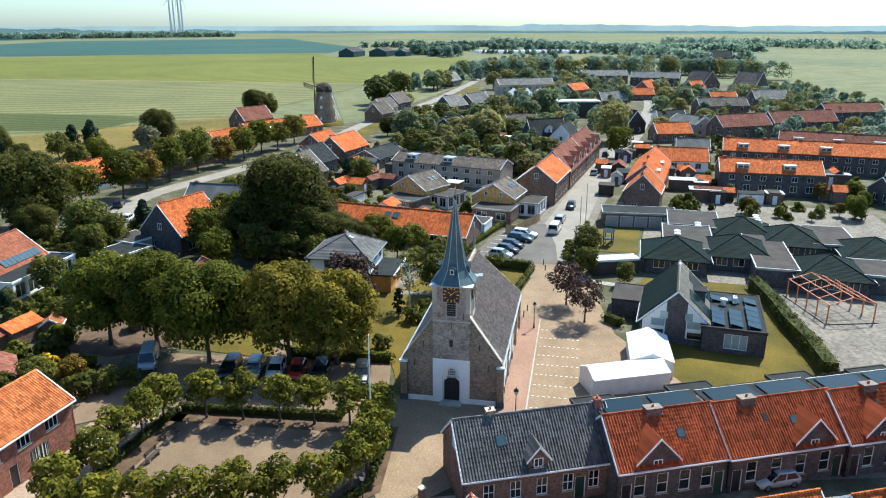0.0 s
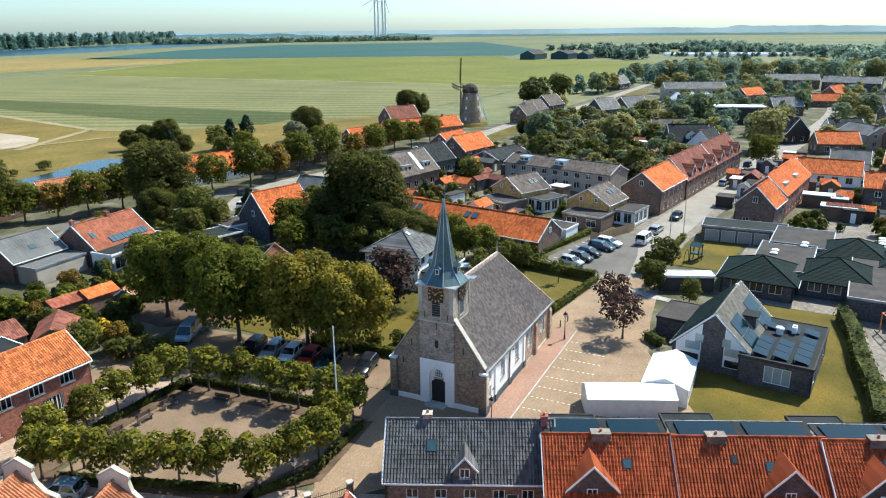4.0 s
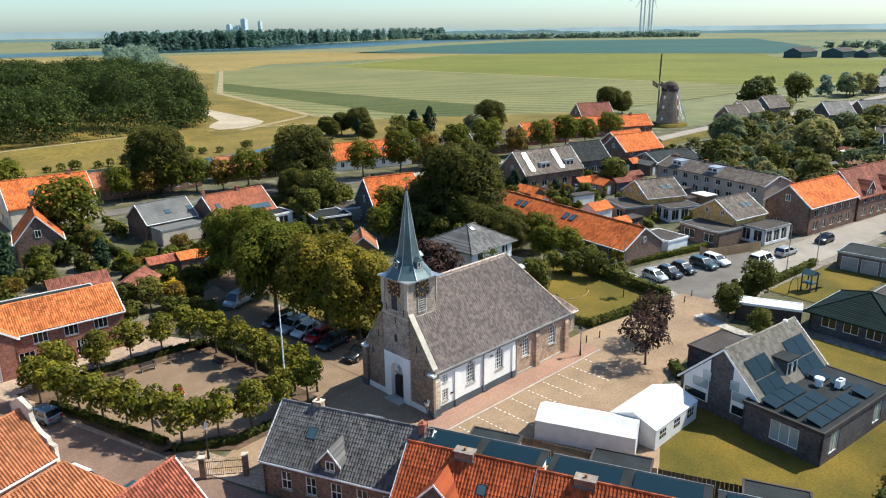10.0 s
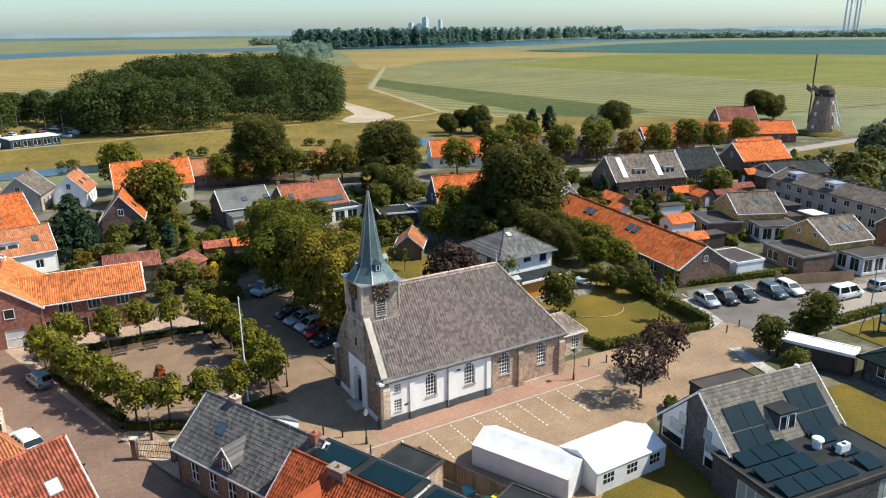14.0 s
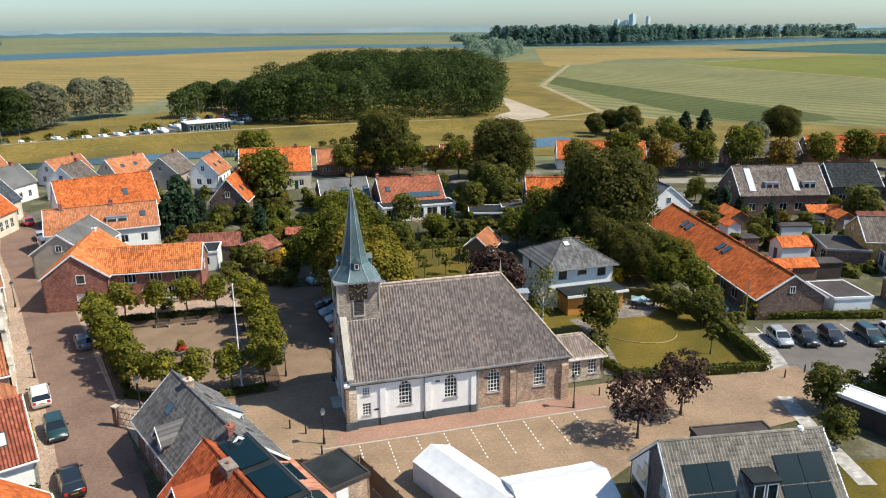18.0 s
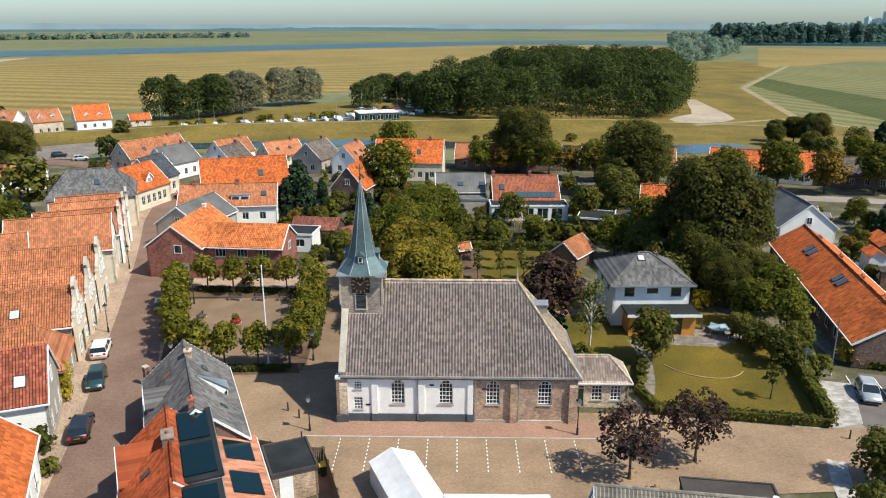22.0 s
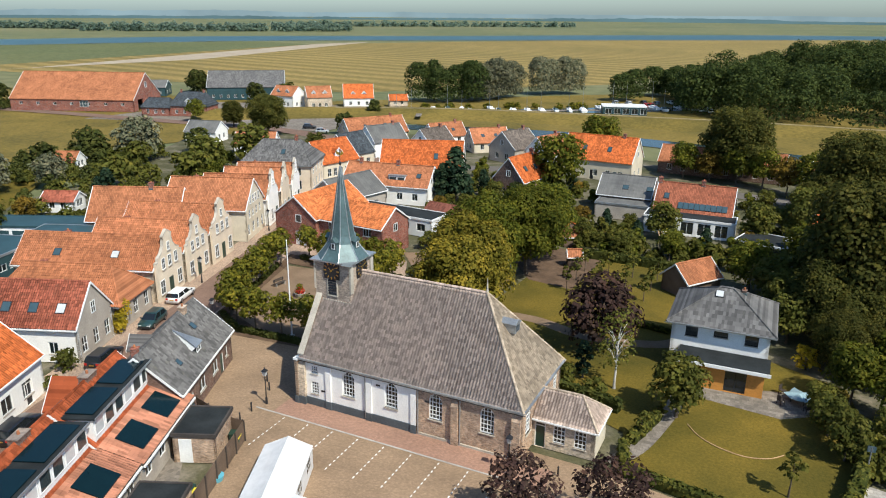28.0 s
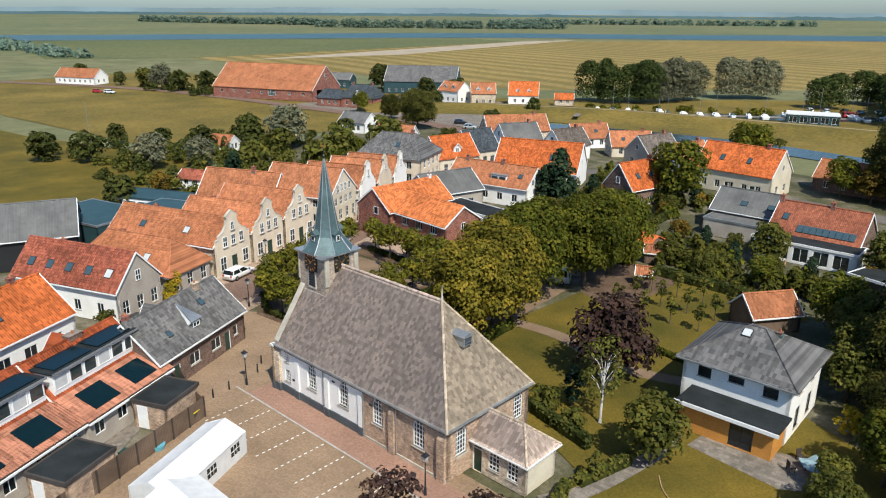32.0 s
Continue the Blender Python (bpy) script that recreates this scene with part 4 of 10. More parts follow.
for name, y0, y1 in (("roof_slope", -ov, mid), ("roof_slope", CW + ov, mid)):
    b = MB()
    pantile(b, hip_x, ze, CR, y0, y1, cell=0.27, course=0.36)
    b.obj(name, "church_tile", church, smooth=True)
b = MB()
pantile(b, lambda s: (-ov + (mid + ov) * s, CW + ov - (CW + ov - mid) * s), ze, CR, 0.0, CL + ov - RX, cell=0.27, course=0.36)
b.obj("roof_hip", "church_tile_pale", church, "lichen-covered grey hip slope", smooth=True, at=pose(CL + ov, 0, 0, 0, 0, 90))
b = MB()
b.hexa([(0.1, -ov, ze - 0.06), (CL + ov, -ov, ze - 0.06), (CL + ov, CW + ov, ze - 0.06), (0.1, CW + ov, ze - 0.06)], [(0.1, mid - 0.02, CR - 0.1), (RX, mid - 0.02, CR - 0.1), (RX, mid + 0.02, CR - 0.1), (0.1, mid + 0.02, CR - 0.1)])
b.obj("roof_boarding", "wood_dark", church)
b = MB()
for i in range(32):
    x = 3.45 + i * 0.392
    b.tube((x, mid, CR + 0.02), (x + 0.41, mid, CR + 0.035), 0.13, 0.14, 8)
b.obj("ridge_tiles", "church_tile", church)
for y in (-ov, CW + ov):
    b = MB()
    for i in range(26):
        p, q = Vector((RX, mid, CR + 0.03)), Vector((CL + ov, y, ze + 0.05))
        b.tube(p.lerp(q, i / 26), p.lerp(q, (i + 1.04) / 26), 0.11, 0.13, 8)
    b.obj("hip_tiles", "church_tile_pale", church)
MB().ring(RX, mid, CR, CR + 0.35, 0.12, 0.09, 8).ring(RX, mid, CR + 0.35, CR + 1.35, 0.08, 0.02, 8).obj("finial", "sandstone", church)
# small zinc dormer on the hip
dm = linked("dormer", None, church, pose(18.0, mid, 8.75))
MB().box(-0.3, -0.5, 0, 0.75, 0.5, 0.8).obj("dormer_box", "zinc", dm)
MB().prism([(-0.62, 0.75), (0.62, 0.75), (0.62, 0.83), (0, 1.12), (-0.62, 0.83)], -0.9, 0.85, "x").obj("roof", "zinc", dm)
MB().box(0.72, -0.36, 0.12, 0.78, 0.36, 0.68).obj("shutter", "slate", dm)

# west front with its gable, white portal and tower
TW = 3.7
ty0, ty1 = mid - TW / 2, mid + TW / 2
gab = MB()
for y_out, y_in, sgn in ((0.0, ty0, 1), (CW, ty1, -1)):
    z_in = CE + (abs(y_in - y_out)) * slope + 0.3
    gab.prism([(y_out, 0), (y_in, 0), (y_in, z_in), (y_out, CE + 0.3)][:: sgn], 0.0, 0.5, "x")
gab.obj("west_gable", "brick_church", church)
for y_out, y_in in ((-0.1, ty0), (CW + 0.1, ty1)):
    cop = MB()
    z_in = CE + (abs(y_in - y_out)) * slope + 0.25
    cop.hexa([(-0.06, y_out, CE + 0.28), (0.56, y_out, CE + 0.28), (0.56, y_in, z_in), (-0.06, y_in, z_in)], [(-0.06, y_out, CE + 0.42), (0.56, y_out, CE + 0.42), (0.56, y_in, z_in + 0.14), (-0.06, y_in, z_in + 0.14)])
    cop.obj("coping", "sandstone", church)
for y in (0.0, CW):
    sg = 1 if y == 0 else -1
    MB().box(-0.28, y - 0.35 * (sg < 0) - 0.35 * (sg > 0), 0, 0.0, y + 0.35, 4.3).obj("corner_pier", "brick_church", church)
    MB().box(-0.36, y - 0.42, 4.3, 0.1, y + 0.42, 4.5).obj("pier_cap", "white", church)
    MB().box(-0.36, y - 0.42, 0, 0.0, y + 0.42, 0.7).obj("pier_base", "plinth", church)
tower = linked("tower", None, church)
b = MB()
b.box(-0.12, ty0, 4.9, TW - 0.12, ty1, 12.75)
b.obj("tower_body", "brick_tower", tower)
for sgn, px in ((-1, -0.16), (1, TW - 0.08)):
    MB().box(px - 0.06, ty0 - 0.06, 10.0, px + 0.1, ty0 + 0.4, 12.7).obj("corner_strip", "sandstone", tower)
    MB().box(px - 0.06, ty1 - 0.4, 10.0, px + 0.1, ty1 + 0.06, 12.7).obj("corner_strip", "sandstone", tower)
MB().box(-0.2, ty0 - 0.08, 9.0, TW - 0.05, ty1 + 0.08, 9.14).obj("string_course", "sandstone", tower)
MB().box(-0.2, ty0 - 0.12, 7.9, TW, ty0, 8.1).obj("flashing", "zinc", tower)
py0, py1 = mid - 1.9, mid + 1.9
b = MB()
openings_wall(b, 3.8, 4.9, 0.5, [(1.0, 0.0, 2.8, 4.0)])
arch_fill(b, 1.9, 3.1, 0.9, 0.5)
moved(b, pose(-0.14, py1, 0, 0, 0, -90)).obj("portal", "white_wash", church, "white plastered portal")
b = MB()
b.box(0.32, mid - 0.9, 0, 0.4, mid + 0.9, 4.0)
b.obj("porch_back", "white_wash", church)
door = linked("door", None, church, pose(0.3, mid, 0))
b = MB().prism([(-0.78, 0), (0.78, 0), (0.78, 2.3), (0.4, 2.62), (0, 2.72), (-0.4, 2.62), (-0.78, 2.3)], -0.06, 0.0, "x")
b.obj("door_leaf", "black", door)
MB().box(-0.09, -0.03, 0, -0.06, 0.03, 2.6).obj("cover_strip", "green_paint", door)
arch_window(church, pose(0.14, mid, 2.85, 0, 0, -90), 0.9, 0.9, bars=(4, 3))
for y0, y1 in ((0.0, py0), (py1, CW)):
    MB().box(-0.08, y0, 0, 0.0, y1, 0.55).obj("plinth", "white_wash", church)
step = MB().box(-1.0, mid - 1.1, 0, 0.3, mid + 1.1, 0.16).obj("door_step", "sandstone", church)
for y, z, w, h in ((mid, 6.3, 0.36, 0.75), (1.2, 3.9, 0.1, 0.6), (8.9, 3.9, 0.1, 0.6), (2.2, 6.0, 0.1, 0.7), (7.9, 6.0, 0.1, 0.7), (mid, 8.2, 0.07, 0.7), (ty0 + 0.6, 9.3, 0.07, 0.7), (ty1 - 0.6, 9.3, 0.07, 0.7)):
    MB().box(-0.17 if abs(y - mid) < 1.8 else -0.05, y - w / 2, z, 0.0, y + w / 2, z + h).obj("wall_anchor" if w < 0.2 else "slit_window", "black", church)
# clock and belfry on the four sides
for k, (m, off) in enumerate(((pose(-0.12, mid, 0, 0, 0, -90), 0), (pose(TW / 2 - 0.12, ty0, 0), 0), (pose(TW - 0.12, mid, 0, 0, 0, 90), 0), (pose(TW / 2 - 0.12, ty1, 0, 0, 0, 180), 0))):
    lou = linked("belfry_opening", None, tower, m)
    b = MB()
    for i in range(6):
        z = 9.7 + i * 0.24
        b.hexa([(-0.45, -0.10, z), (0.45, -0.10, z), (0.45, 0.0, z + 0.1), (-0.45, 0.0, z + 0.1)], [(-0.45, -0.10, z + 0.05), (0.45, -0.10, z + 0.05), (0.45, 0.0, z + 0.15), (-0.45, 0.0, z + 0.15)])
    b.obj("louvres", "black", lou)
    MB().box(-0.55, -0.08, 9.6, -0.45, 0, 11.2).box(0.45, -0.08, 9.6, 0.55, 0, 11.2).box(-0.55, -0.1, 9.5, 0.55, 0, 9.6).obj("surround", "sandstone", lou)
    ck = linked("clock", None, tower, m @ pose(0, 0, 11.95))
    n = 32
    ring_o = [(0.86 * math.cos(2 * math.pi * i / n), 0.86 * math.sin(2 * math.pi * i / n)) for i in range(n)]
    b = MB()
    b.prism([(-0.62 * 1.3, -0.8), (0.62 * 1.3, -0.8), (0.8, 0.62 * 1.3), (-0.8, 0.62 * 1.3)], -0.10, -0.06, "y")
    b.obj("backing", "black", ck)
    MB().prism(ring_o, -0.14, -0.10, "y").obj("dial", "black", ck, "black clock dial with gilded numerals")
    for i in range(12):
        an = 2 * math.pi * i / 12
        c, s_ = math.cos(an), math.sin(an)
        ln, wd = 0.13, 0.035 if i % 3 else 0.055
        q = [(c * (0.7 + u * ln) - s_ * v * wd, s_ * (0.7 + u * ln) + c * v * wd) for u, v in ((-1, -1), (0.8, -1), (0.8, 1), (-1, 1))]
        MB().prism(q, -0.16, -0.14, "y").obj("hour_mark", "gold", ck)
    for an, ln, wd in ((radians(40), 0.62, 0.03), (radians(140), 0.42, 0.04)):
        c, s_ = math.cos(an), math.sin(an)
        q = [(c * u * ln - s_ * v * wd, s_ * u * ln + c * v * wd) for u, v in ((-0.2, -1), (1, -0.4), (1, 0.4), (-0.2, 1))]
        MB().prism(q, -0.185, -0.165, "y").obj("pointer", "gold", ck)
# spire: splayed skirt, then an eight-sided needle
cx, cy = TW / 2 - 0.12, mid
sp = linked("spire", None, tower, pose(cx, cy, 0))
h2 = TW / 2 + 0.32
MB().box(-h2, -h2, 12.72, h2, h2, 12.86).obj("cornice", "zinc", sp)


def octagon(r, z, sq=0.0):
    """Eight points; sq pulls them out to a square."""
    pts = []
    for i in range(8):
        an = math.pi / 8 + i * math.pi / 4
        c, s_ = math.cos(an), math.sin(an)
        k = r / math.cos(math.pi / 8)
        m_ = max(abs(c), abs(s_))
        pts.append((c * k * (1 - sq) + sq * r * c / m_, s_ * k * (1 - sq) + sq * r * s_ / m_, z))
    return pts


levels = [octagon(h2 + 0.02, 12.86, 1.0), octagon(1.72, 13.45, 0.75), octagon(1.22, 14.2, 0.25), octagon(1.02, 14.9), octagon(0.62, 17.3), octagon(0.06, 21.05)]
b = MB()
for lo, hi in zip(levels, levels[1:]):
    for i in range(8):
        j = (i + 1) % 8
        b.poly(lo[i], lo[j], hi[j], hi[i])
b.obj("spire_cladding", "lead", sp)
b = MB()
for i in range(8):
    for lo, hi in zip(levels[2:], levels[3:]):
        b.tube(lo[i], hi[i], 0.045, 0.04, 5)
for lo, hi in zip(levels[:3], levels[1:4]):
    for i in range(8):
        b.tube(lo[i], hi[i], 0.05, 0.045, 5)
b.obj("standing_seams", "zinc", sp)
for an in range(4):
    dm = linked("spire_dormer", None, sp, pose(0, 0, 13.75, 0, 0, 90 * an))
    MB().box(-0.3, -1.55, 0, 0.3, -0.9, 0.75).obj("dormer_box", "lead", dm)
    MB().prism([(-0.42, 0.72), (0.42, 0.72), (0, 1.1)], -1.65, -0.85, "y").obj("roof", "lead", dm)
    MB().box(-0.2, -1.58, 0.1, 0.2, -1.55, 0.65).obj("shutter", "white", dm)
    MB().box(-0.13, -1.6, 0.18, 0.13, -1.58, 0.58).obj("hatch", "black", dm)
b = MB().tube((0, 0, 21.0), (0, 0, 22.5), 0.04, 0.03)
b.ring(0, 0, 21.15, 21.32, 0.06, 0.14, 8).ring(0, 0, 21.32, 21.48, 0.14, 0.05, 8)
b.obj("vane_rod", "black", sp)
MB().prism([(-0.35, 22.1), (-0.1, 22.05), (0.1, 22.0), (0.38, 22.2), (0.22, 22.45), (0.05, 22.22), (-0.2, 22.3), (-0.4, 22.42)], -0.02, 0.02, "y").obj("weather_vane", "gold", sp, "gilded weather vane")
MB().prism([(cy - 2.15, 12.72), (cy - 2.15, 12.86), (cy - 2.6, 12.86)], cx + 1.4, cx + 2.4, "x").obj("lead_apron", "zinc", tower)

# low annex at the east end
AX0, AX1, AY0, AY1, AE, AR = CL + 0.02, CL + 5.2, 2.75, 6.5, 2.65, 4.5
annex = thing("church_annex", CH, "low brick annex with hipped grey tiled roof beside the church", "annex")
b = MB()
openings_wall(b, AX1 - AX0, AE, 0.3, [(0.2, 0.02, 1.1, 2.3), (1.75, 0.75, 2.75, 2.3), (3.5, 0.75, 4.5, 2.3)])
moved(b, pose(AX0, AY0, 0)).obj("south_wall", "brick_pale", annex)
b = MB()
openings_wall(b, AY1 - AY0, AE, 0.3, [])
moved(b, pose(AX1, AY0, 0, 0, 0, 90)).obj("east_wall", "cream", annex, "rendered end wall")
b = MB()
openings_wall(b, AX1 - AX0, AE, 0.3, [])
moved(b, pose(AX1, AY1, 0, 0, 0, 180)).obj("north_wall", "brick_pale", annex)
for x in (2.25, 4.0):
    sash_window(annex, pose(AX0 + x, AY0, 0.75), 1.0, 1.55, bars=(3, 4))
dr = linked("door", None, annex, pose(AX0 + 0.65, AY0, 0))
MB().box(-0.38, 0.08, 0.02, 0.38, 0.14, 1.95).obj("door_leaf", "green_paint", dr)
MB().box(-0.45, 0.04, 0.02, -0.38, 0.16, 2.3).box(0.38, 0.04, 0.02, 0.45, 0.16, 2.3).box(-0.38, 0.04, 1.95, 0.38, 0.16, 2.02).box(-0.38, 0.04, 2.23, 0.38, 0.16, 2.3).obj("door_frame", "white", dr)
MB().poly((-0.38, 0.1, 2.02), (0.38, 0.1, 2.02), (0.38, 0.1, 2.23), (-0.38, 0.1, 2.23)).obj("fanlight", "glass", dr)
am = (AY0 + AY1) / 2
for y0 in (AY0 - 0.25, AY1 + 0.25):
    b = MB()
    pantile(b, lambda s: (AX0, AX1 + 0.25 - 1.9 * s), AE, AR, y0, am, cell=0.25, course=0.33)
    b.obj("roof_slope", "church_tile", annex, smooth=True)
b = MB()
pantile(b, lambda s: (AY0 - 0.25 + (am - AY0 + 0.25) * s, AY1 + 0.25 - (AY1 + 0.25 - am) * s), AE, AR, 0.0, 1.9, cell=0.25, course=0.33)
b.obj("roof_hip", "church_tile", annex, smooth=True, at=pose(AX1 + 0.25, 0, 0, 0, 0, 90))
b = MB().hexa([(AX0, AY0 - 0.25, AE - 0.06), (AX1 + 0.25, AY0 - 0.25, AE - 0.06), (AX1 + 0.25, AY1 + 0.25, AE - 0.06), (AX0, AY1 + 0.25, AE - 0.06)], [(AX0, am - 0.02, AR - 0.1), (AX1 - 1.65, am - 0.02, AR - 0.1), (AX1 - 1.65, am + 0.02, AR - 0.1), (AX0, am + 0.02, AR - 0.1)])
b.obj("roof_boarding", "wood_dark", annex)
b = MB().tube((AX0, am, AR), (AX1 - 1.65, am, AR), 0.12, 0.12, 8).tube((AX1 - 1.65, am, AR), (AX1 + 0.25, AY0 - 0.25, AE + 0.04), 0.1, 0.1, 8).tube((AX1 - 1.65, am, AR), (AX1 + 0.25, AY1 + 0.25, AE + 0.04), 0.1, 0.1, 8)
b.obj("ridge_tiles", "church_tile_pale", annex)
MB().box(AX0, AY0 - 0.34, AE - 0.12, AX1 + 0.34, AY0 - 0.24, AE).box(AX1 + 0.24, AY0 - 0.24, AE - 0.12, AX1 + 0.34, AY1 + 0.34, AE).obj("gutter", "white", annex)


# ---- houses ----
class House:
    """A house with its ridge along its own x axis, centred on its footprint."""

    def __init__(self, name, label, x, y, rot, L, W, he, hr, roof="orange", wall="brick_red", hip=0.0, near=False, category="house", group="", trim="white", ov=0.3, base=0.0, shift=True):
        x, y = sited(x, y) if shift else (x, y)
        self.o = thing(name, pose(x, y, base, 0, 0, rot), label, category, group)
        self.L, self.W, self.he, self.hr, self.roof, self.wall, self.hip, self.ov, self.trim = L, W, he, hr, roof, wall, hip, ov, trim
        self.slope = (hr - he) / (W / 2)
        self.near = near
        self.far = math.hypot(x - 75, y - 5) > 92
        self.lite = 2 if self.far else math.hypot(x - 75, y - 5) > 48
        self.holes = {"s": [], "n": [], "e": [], "w": []}
        self.wins = []
        self.walls = {}

    def side(self, k):
        L, W = self.L, self.W
        return {"s": (pose(-L / 2, -W / 2, 0), L), "n": (pose(L / 2, W / 2, 0, 0, 0, 180), L), "e": (pose(L / 2, -W / 2, 0, 0, 0, 90), W), "w": (pose(-L / 2, W / 2, 0, 0, 0, -90), W)}[k]

    def window(self, k, x, z, w, h, bars=(2, 1), fr=None, glass="glass", cut=True):
        m, n = self.side(k)
        if self.far:
            # walls of distant houses that face away from the whole village green stay blank
            here = self.o.matrix_basis @ m
            out, at_ = here.to_3x3() @ Vector((0, -1, 0)), here.translation
            if all(out.x * (ex - at_.x) + out.y * (ey - at_.y) < 0 for ex, ey in ((0, 0), (40, -52), (75, -58), (115, -40))):
                return self
        if cut and z + h < self.he - 0.02 and 0.1 < x - w / 2 and x + w / 2 < n - 0.1:
            self.holes[k].append((x - w / 2, z, x + w / 2, z + h))
            self.wins.append((m @ pose(x, 0, z), w, h, bars, fr or self.trim, glass, 0.12))
        else:
            self.wins.append((m @ pose(x, -0.1, z), w, h, bars, fr or self.trim, glass, 0.09))
        return self

    def row(self, k, z, h, n, w=1.1, bars=(2, 1), margin=1.0, **kw):
        _, L = self.side(k)
        for i in range(n):
            x = margin + (L - 2 * margin) * (i + 0.5) / n
            self.window(k, x, z, w, h, bars, **kw)
        return self

    def door(self, k, x, w=0.95, h=2.1, m="green_paint"):
        f, n = self.side(k)
        self.holes[k].append((x - w / 2, 0.02, x + w / 2, h))
        d = linked("door", None, self.o, f @ pose(x, 0, 0))
        MB().box(-w / 2 + 0.07, 0.1, 0.03, w / 2 - 0.07, 0.15, h - 0.07).obj("door_leaf", m, d)
        MB().box(-w / 2, 0.06, 0.02, -w / 2 + 0.07, 0.16, h).box(w / 2 - 0.07, 0.06, 0.02, w / 2, 0.16, h).box(-w / 2 + 0.07, 0.06, h - 0.07, w / 2 - 0.07, 0.16, h).obj("door_frame", self.trim, d)
        MB().box(w / 2 - 0.17, 0.07, 1.0, w / 2 - 0.13, 0.1, 1.1).obj("handle", "steel", d)
        return self

    def at(self, sgn, x, s, up=0.0):
        """A point on the slope of side sgn (-1 south, 1 north) at s from the eave to the ridge."""
        y = sgn * self.W / 2 * (1 - s)
        n = math.hypot(1, self.slope)
        return Vector((x, y + sgn * self.slope / n * up, self.he + (self.hr - self.he) * s + up / n))

    def slab(self, name, sgn, x0, x1, s0, s1, m, lo=0.04, hi=0.14, label="", parent=None):
        b = MB()
        q = [(x0, s0), (x1, s0), (x1, s1), (x0, s1)]
        if sgn > 0:
            q = q[::-1]
        b.hexa([self.at(sgn, x, s, lo) for x, s in q], [self.at(sgn, x, s, hi) for x, s in q])
        return b.obj(name, m, parent or self.o, label)

    def skylight(self, sgn, x, s, w=0.75, ds=0.18, glass="skylight"):
        f = self.slab("rooflight", sgn, x - w / 2 - 0.06, x + w / 2 + 0.06, s - 0.015, s + ds + 0.015, "black", 0.0, 0.13)
        self.slab("pane", sgn, x - w / 2, x + w / 2, s, s + ds, glass, 0.13, 0.15, parent=f)
        return self

    def panels(self, sgn, x0, x1, s0, s1, n, k=1, m="solar"):
        for j in range(k):
            for i in range(n):
                a, c = x0 + (x1 - x0) * i / n, x0 + (x1 - x0) * (i + 1) / n
                d0, d1 = s0 + (s1 - s0) * j / k, s0 + (s1 - s0) * (j + 1) / k
                self.slab("solar_panel", sgn, a + 0.03, c - 0.03, d0 + 0.01, d1 - 0.01, m, 0.12, 0.18, "dark solar panel")
        return self

    def chimney(self, x, y=0.0, w=0.6, d=0.6, up=0.9, m="brick_red"):
        zt = self.hr - abs(y) * self.slope
        if self.far:
            MB().box(-w / 2, -d / 2, -0.3, w / 2, d / 2, up + 0.2).box(-w / 2 - 0.06, -d / 2 - 0.06, up + 0.2, w / 2 + 0.06, d / 2 + 0.06, up + 0.3).obj("chimney", m, self.o, at=pose(x, y, zt - 0.4))
            return self
        c = linked("chimney", None, self.o, pose(x, y, zt - 0.4))
        MB().box(-w / 2, -d / 2, -0.3, w / 2, d / 2, up + 0.2).obj("shaft", m, c)
        MB().box(-w / 2 - 0.06, -d / 2 - 0.06, up + 0.2, w / 2 + 0.06, d / 2 + 0.06, up + 0.3).obj("cap", m, c)
        MB().ring(0, 0, up + 0.3, up + 0.55, 0.11, 0.09, 8).obj("pot", "old_orange", c)
        MB().box(-w / 2 - 0.05, -d / 2 - 0.05, -0.2, w / 2 + 0.05, d / 2 + 0.05, 0.3).obj("flashing", "lead", c)
        return self

    def gable_dormer(self, sgn, x, w, z0, h, roof_h, front=0.0, m=None):
        """A dormer with a small gabled roof; its front stands in from the eave by front."""
        y = -(self.W / 2 - front)
        d = linked("dormer", None, self.o, pose(x, 0, 0, 0, 0, 0 if sgn < 0 else 180))
        back = -max(0.2, (self.hr - z0 - h - roof_h) / self.slope)
        MB().box(-w / 2, y, z0, w / 2, back, z0 + h).obj("dormer_box", m or self.wall, d)
        MB().prism([(-w / 2, z0 + h), (w / 2, z0 + h), (0, z0 + h + roof_h * 0.9)], y, y + 0.2, "y").obj("gable", m or self.wall, d)
        b = MB()
        for sg in (-1, 1):
            e, r = (sg * (w / 2 + 0.2), z0 + h - 0.2 * roof_h / (w / 2)), (0, z0 + h + roof_h)
            q = [(e[0], y - 0.25, e[1]), (r[0], y - 0.25, r[1]), (r[0], back, r[1]), (e[0], back, e[1])]
            q = q if sg < 0 else q[::-1]
            b.hexa([(p[0], p[1], p[2] - 0.06) for p in q], [(p[0], p[1], p[2] + 0.06) for p in q])
        b.obj("roof", self.roof, d)
        b = MB()
        for sg in (-1, 1):
            b.hexa([(sg * (w / 2 + 0.22), y - 0.3, z0 + h - 0.2 * roof_h / (w / 2) - 0.12), (0, y - 0.3, z0 + h + roof_h - 0.1), (0, y - 0.25, z0 + h + roof_h - 0.1), (sg * (w / 2 + 0.22), y - 0.25, z0 + h - 0.2 * roof_h / (w / 2) - 0.12)],
                   [(sg * (w / 2 + 0.22), y - 0.3, z0 + h - 0.2 * roof_h / (w / 2) + 0.08), (0, y - 0.3, z0 + h + roof_h + 0.1), (0, y - 0.25, z0 + h + roof_h + 0.1), (sg * (w / 2 + 0.22), y - 0.25, z0 + h - 0.2 * roof_h / (w / 2) + 0.08)])
        b.obj("barge_board", "white", d)
        sash_window(d, pose(0, y - 0.1, z0 + 0.15), min(0.8, w * 0.55), h - 0.2, bars=(2, 1), depth=0.09, lite=self.lite)
        return self

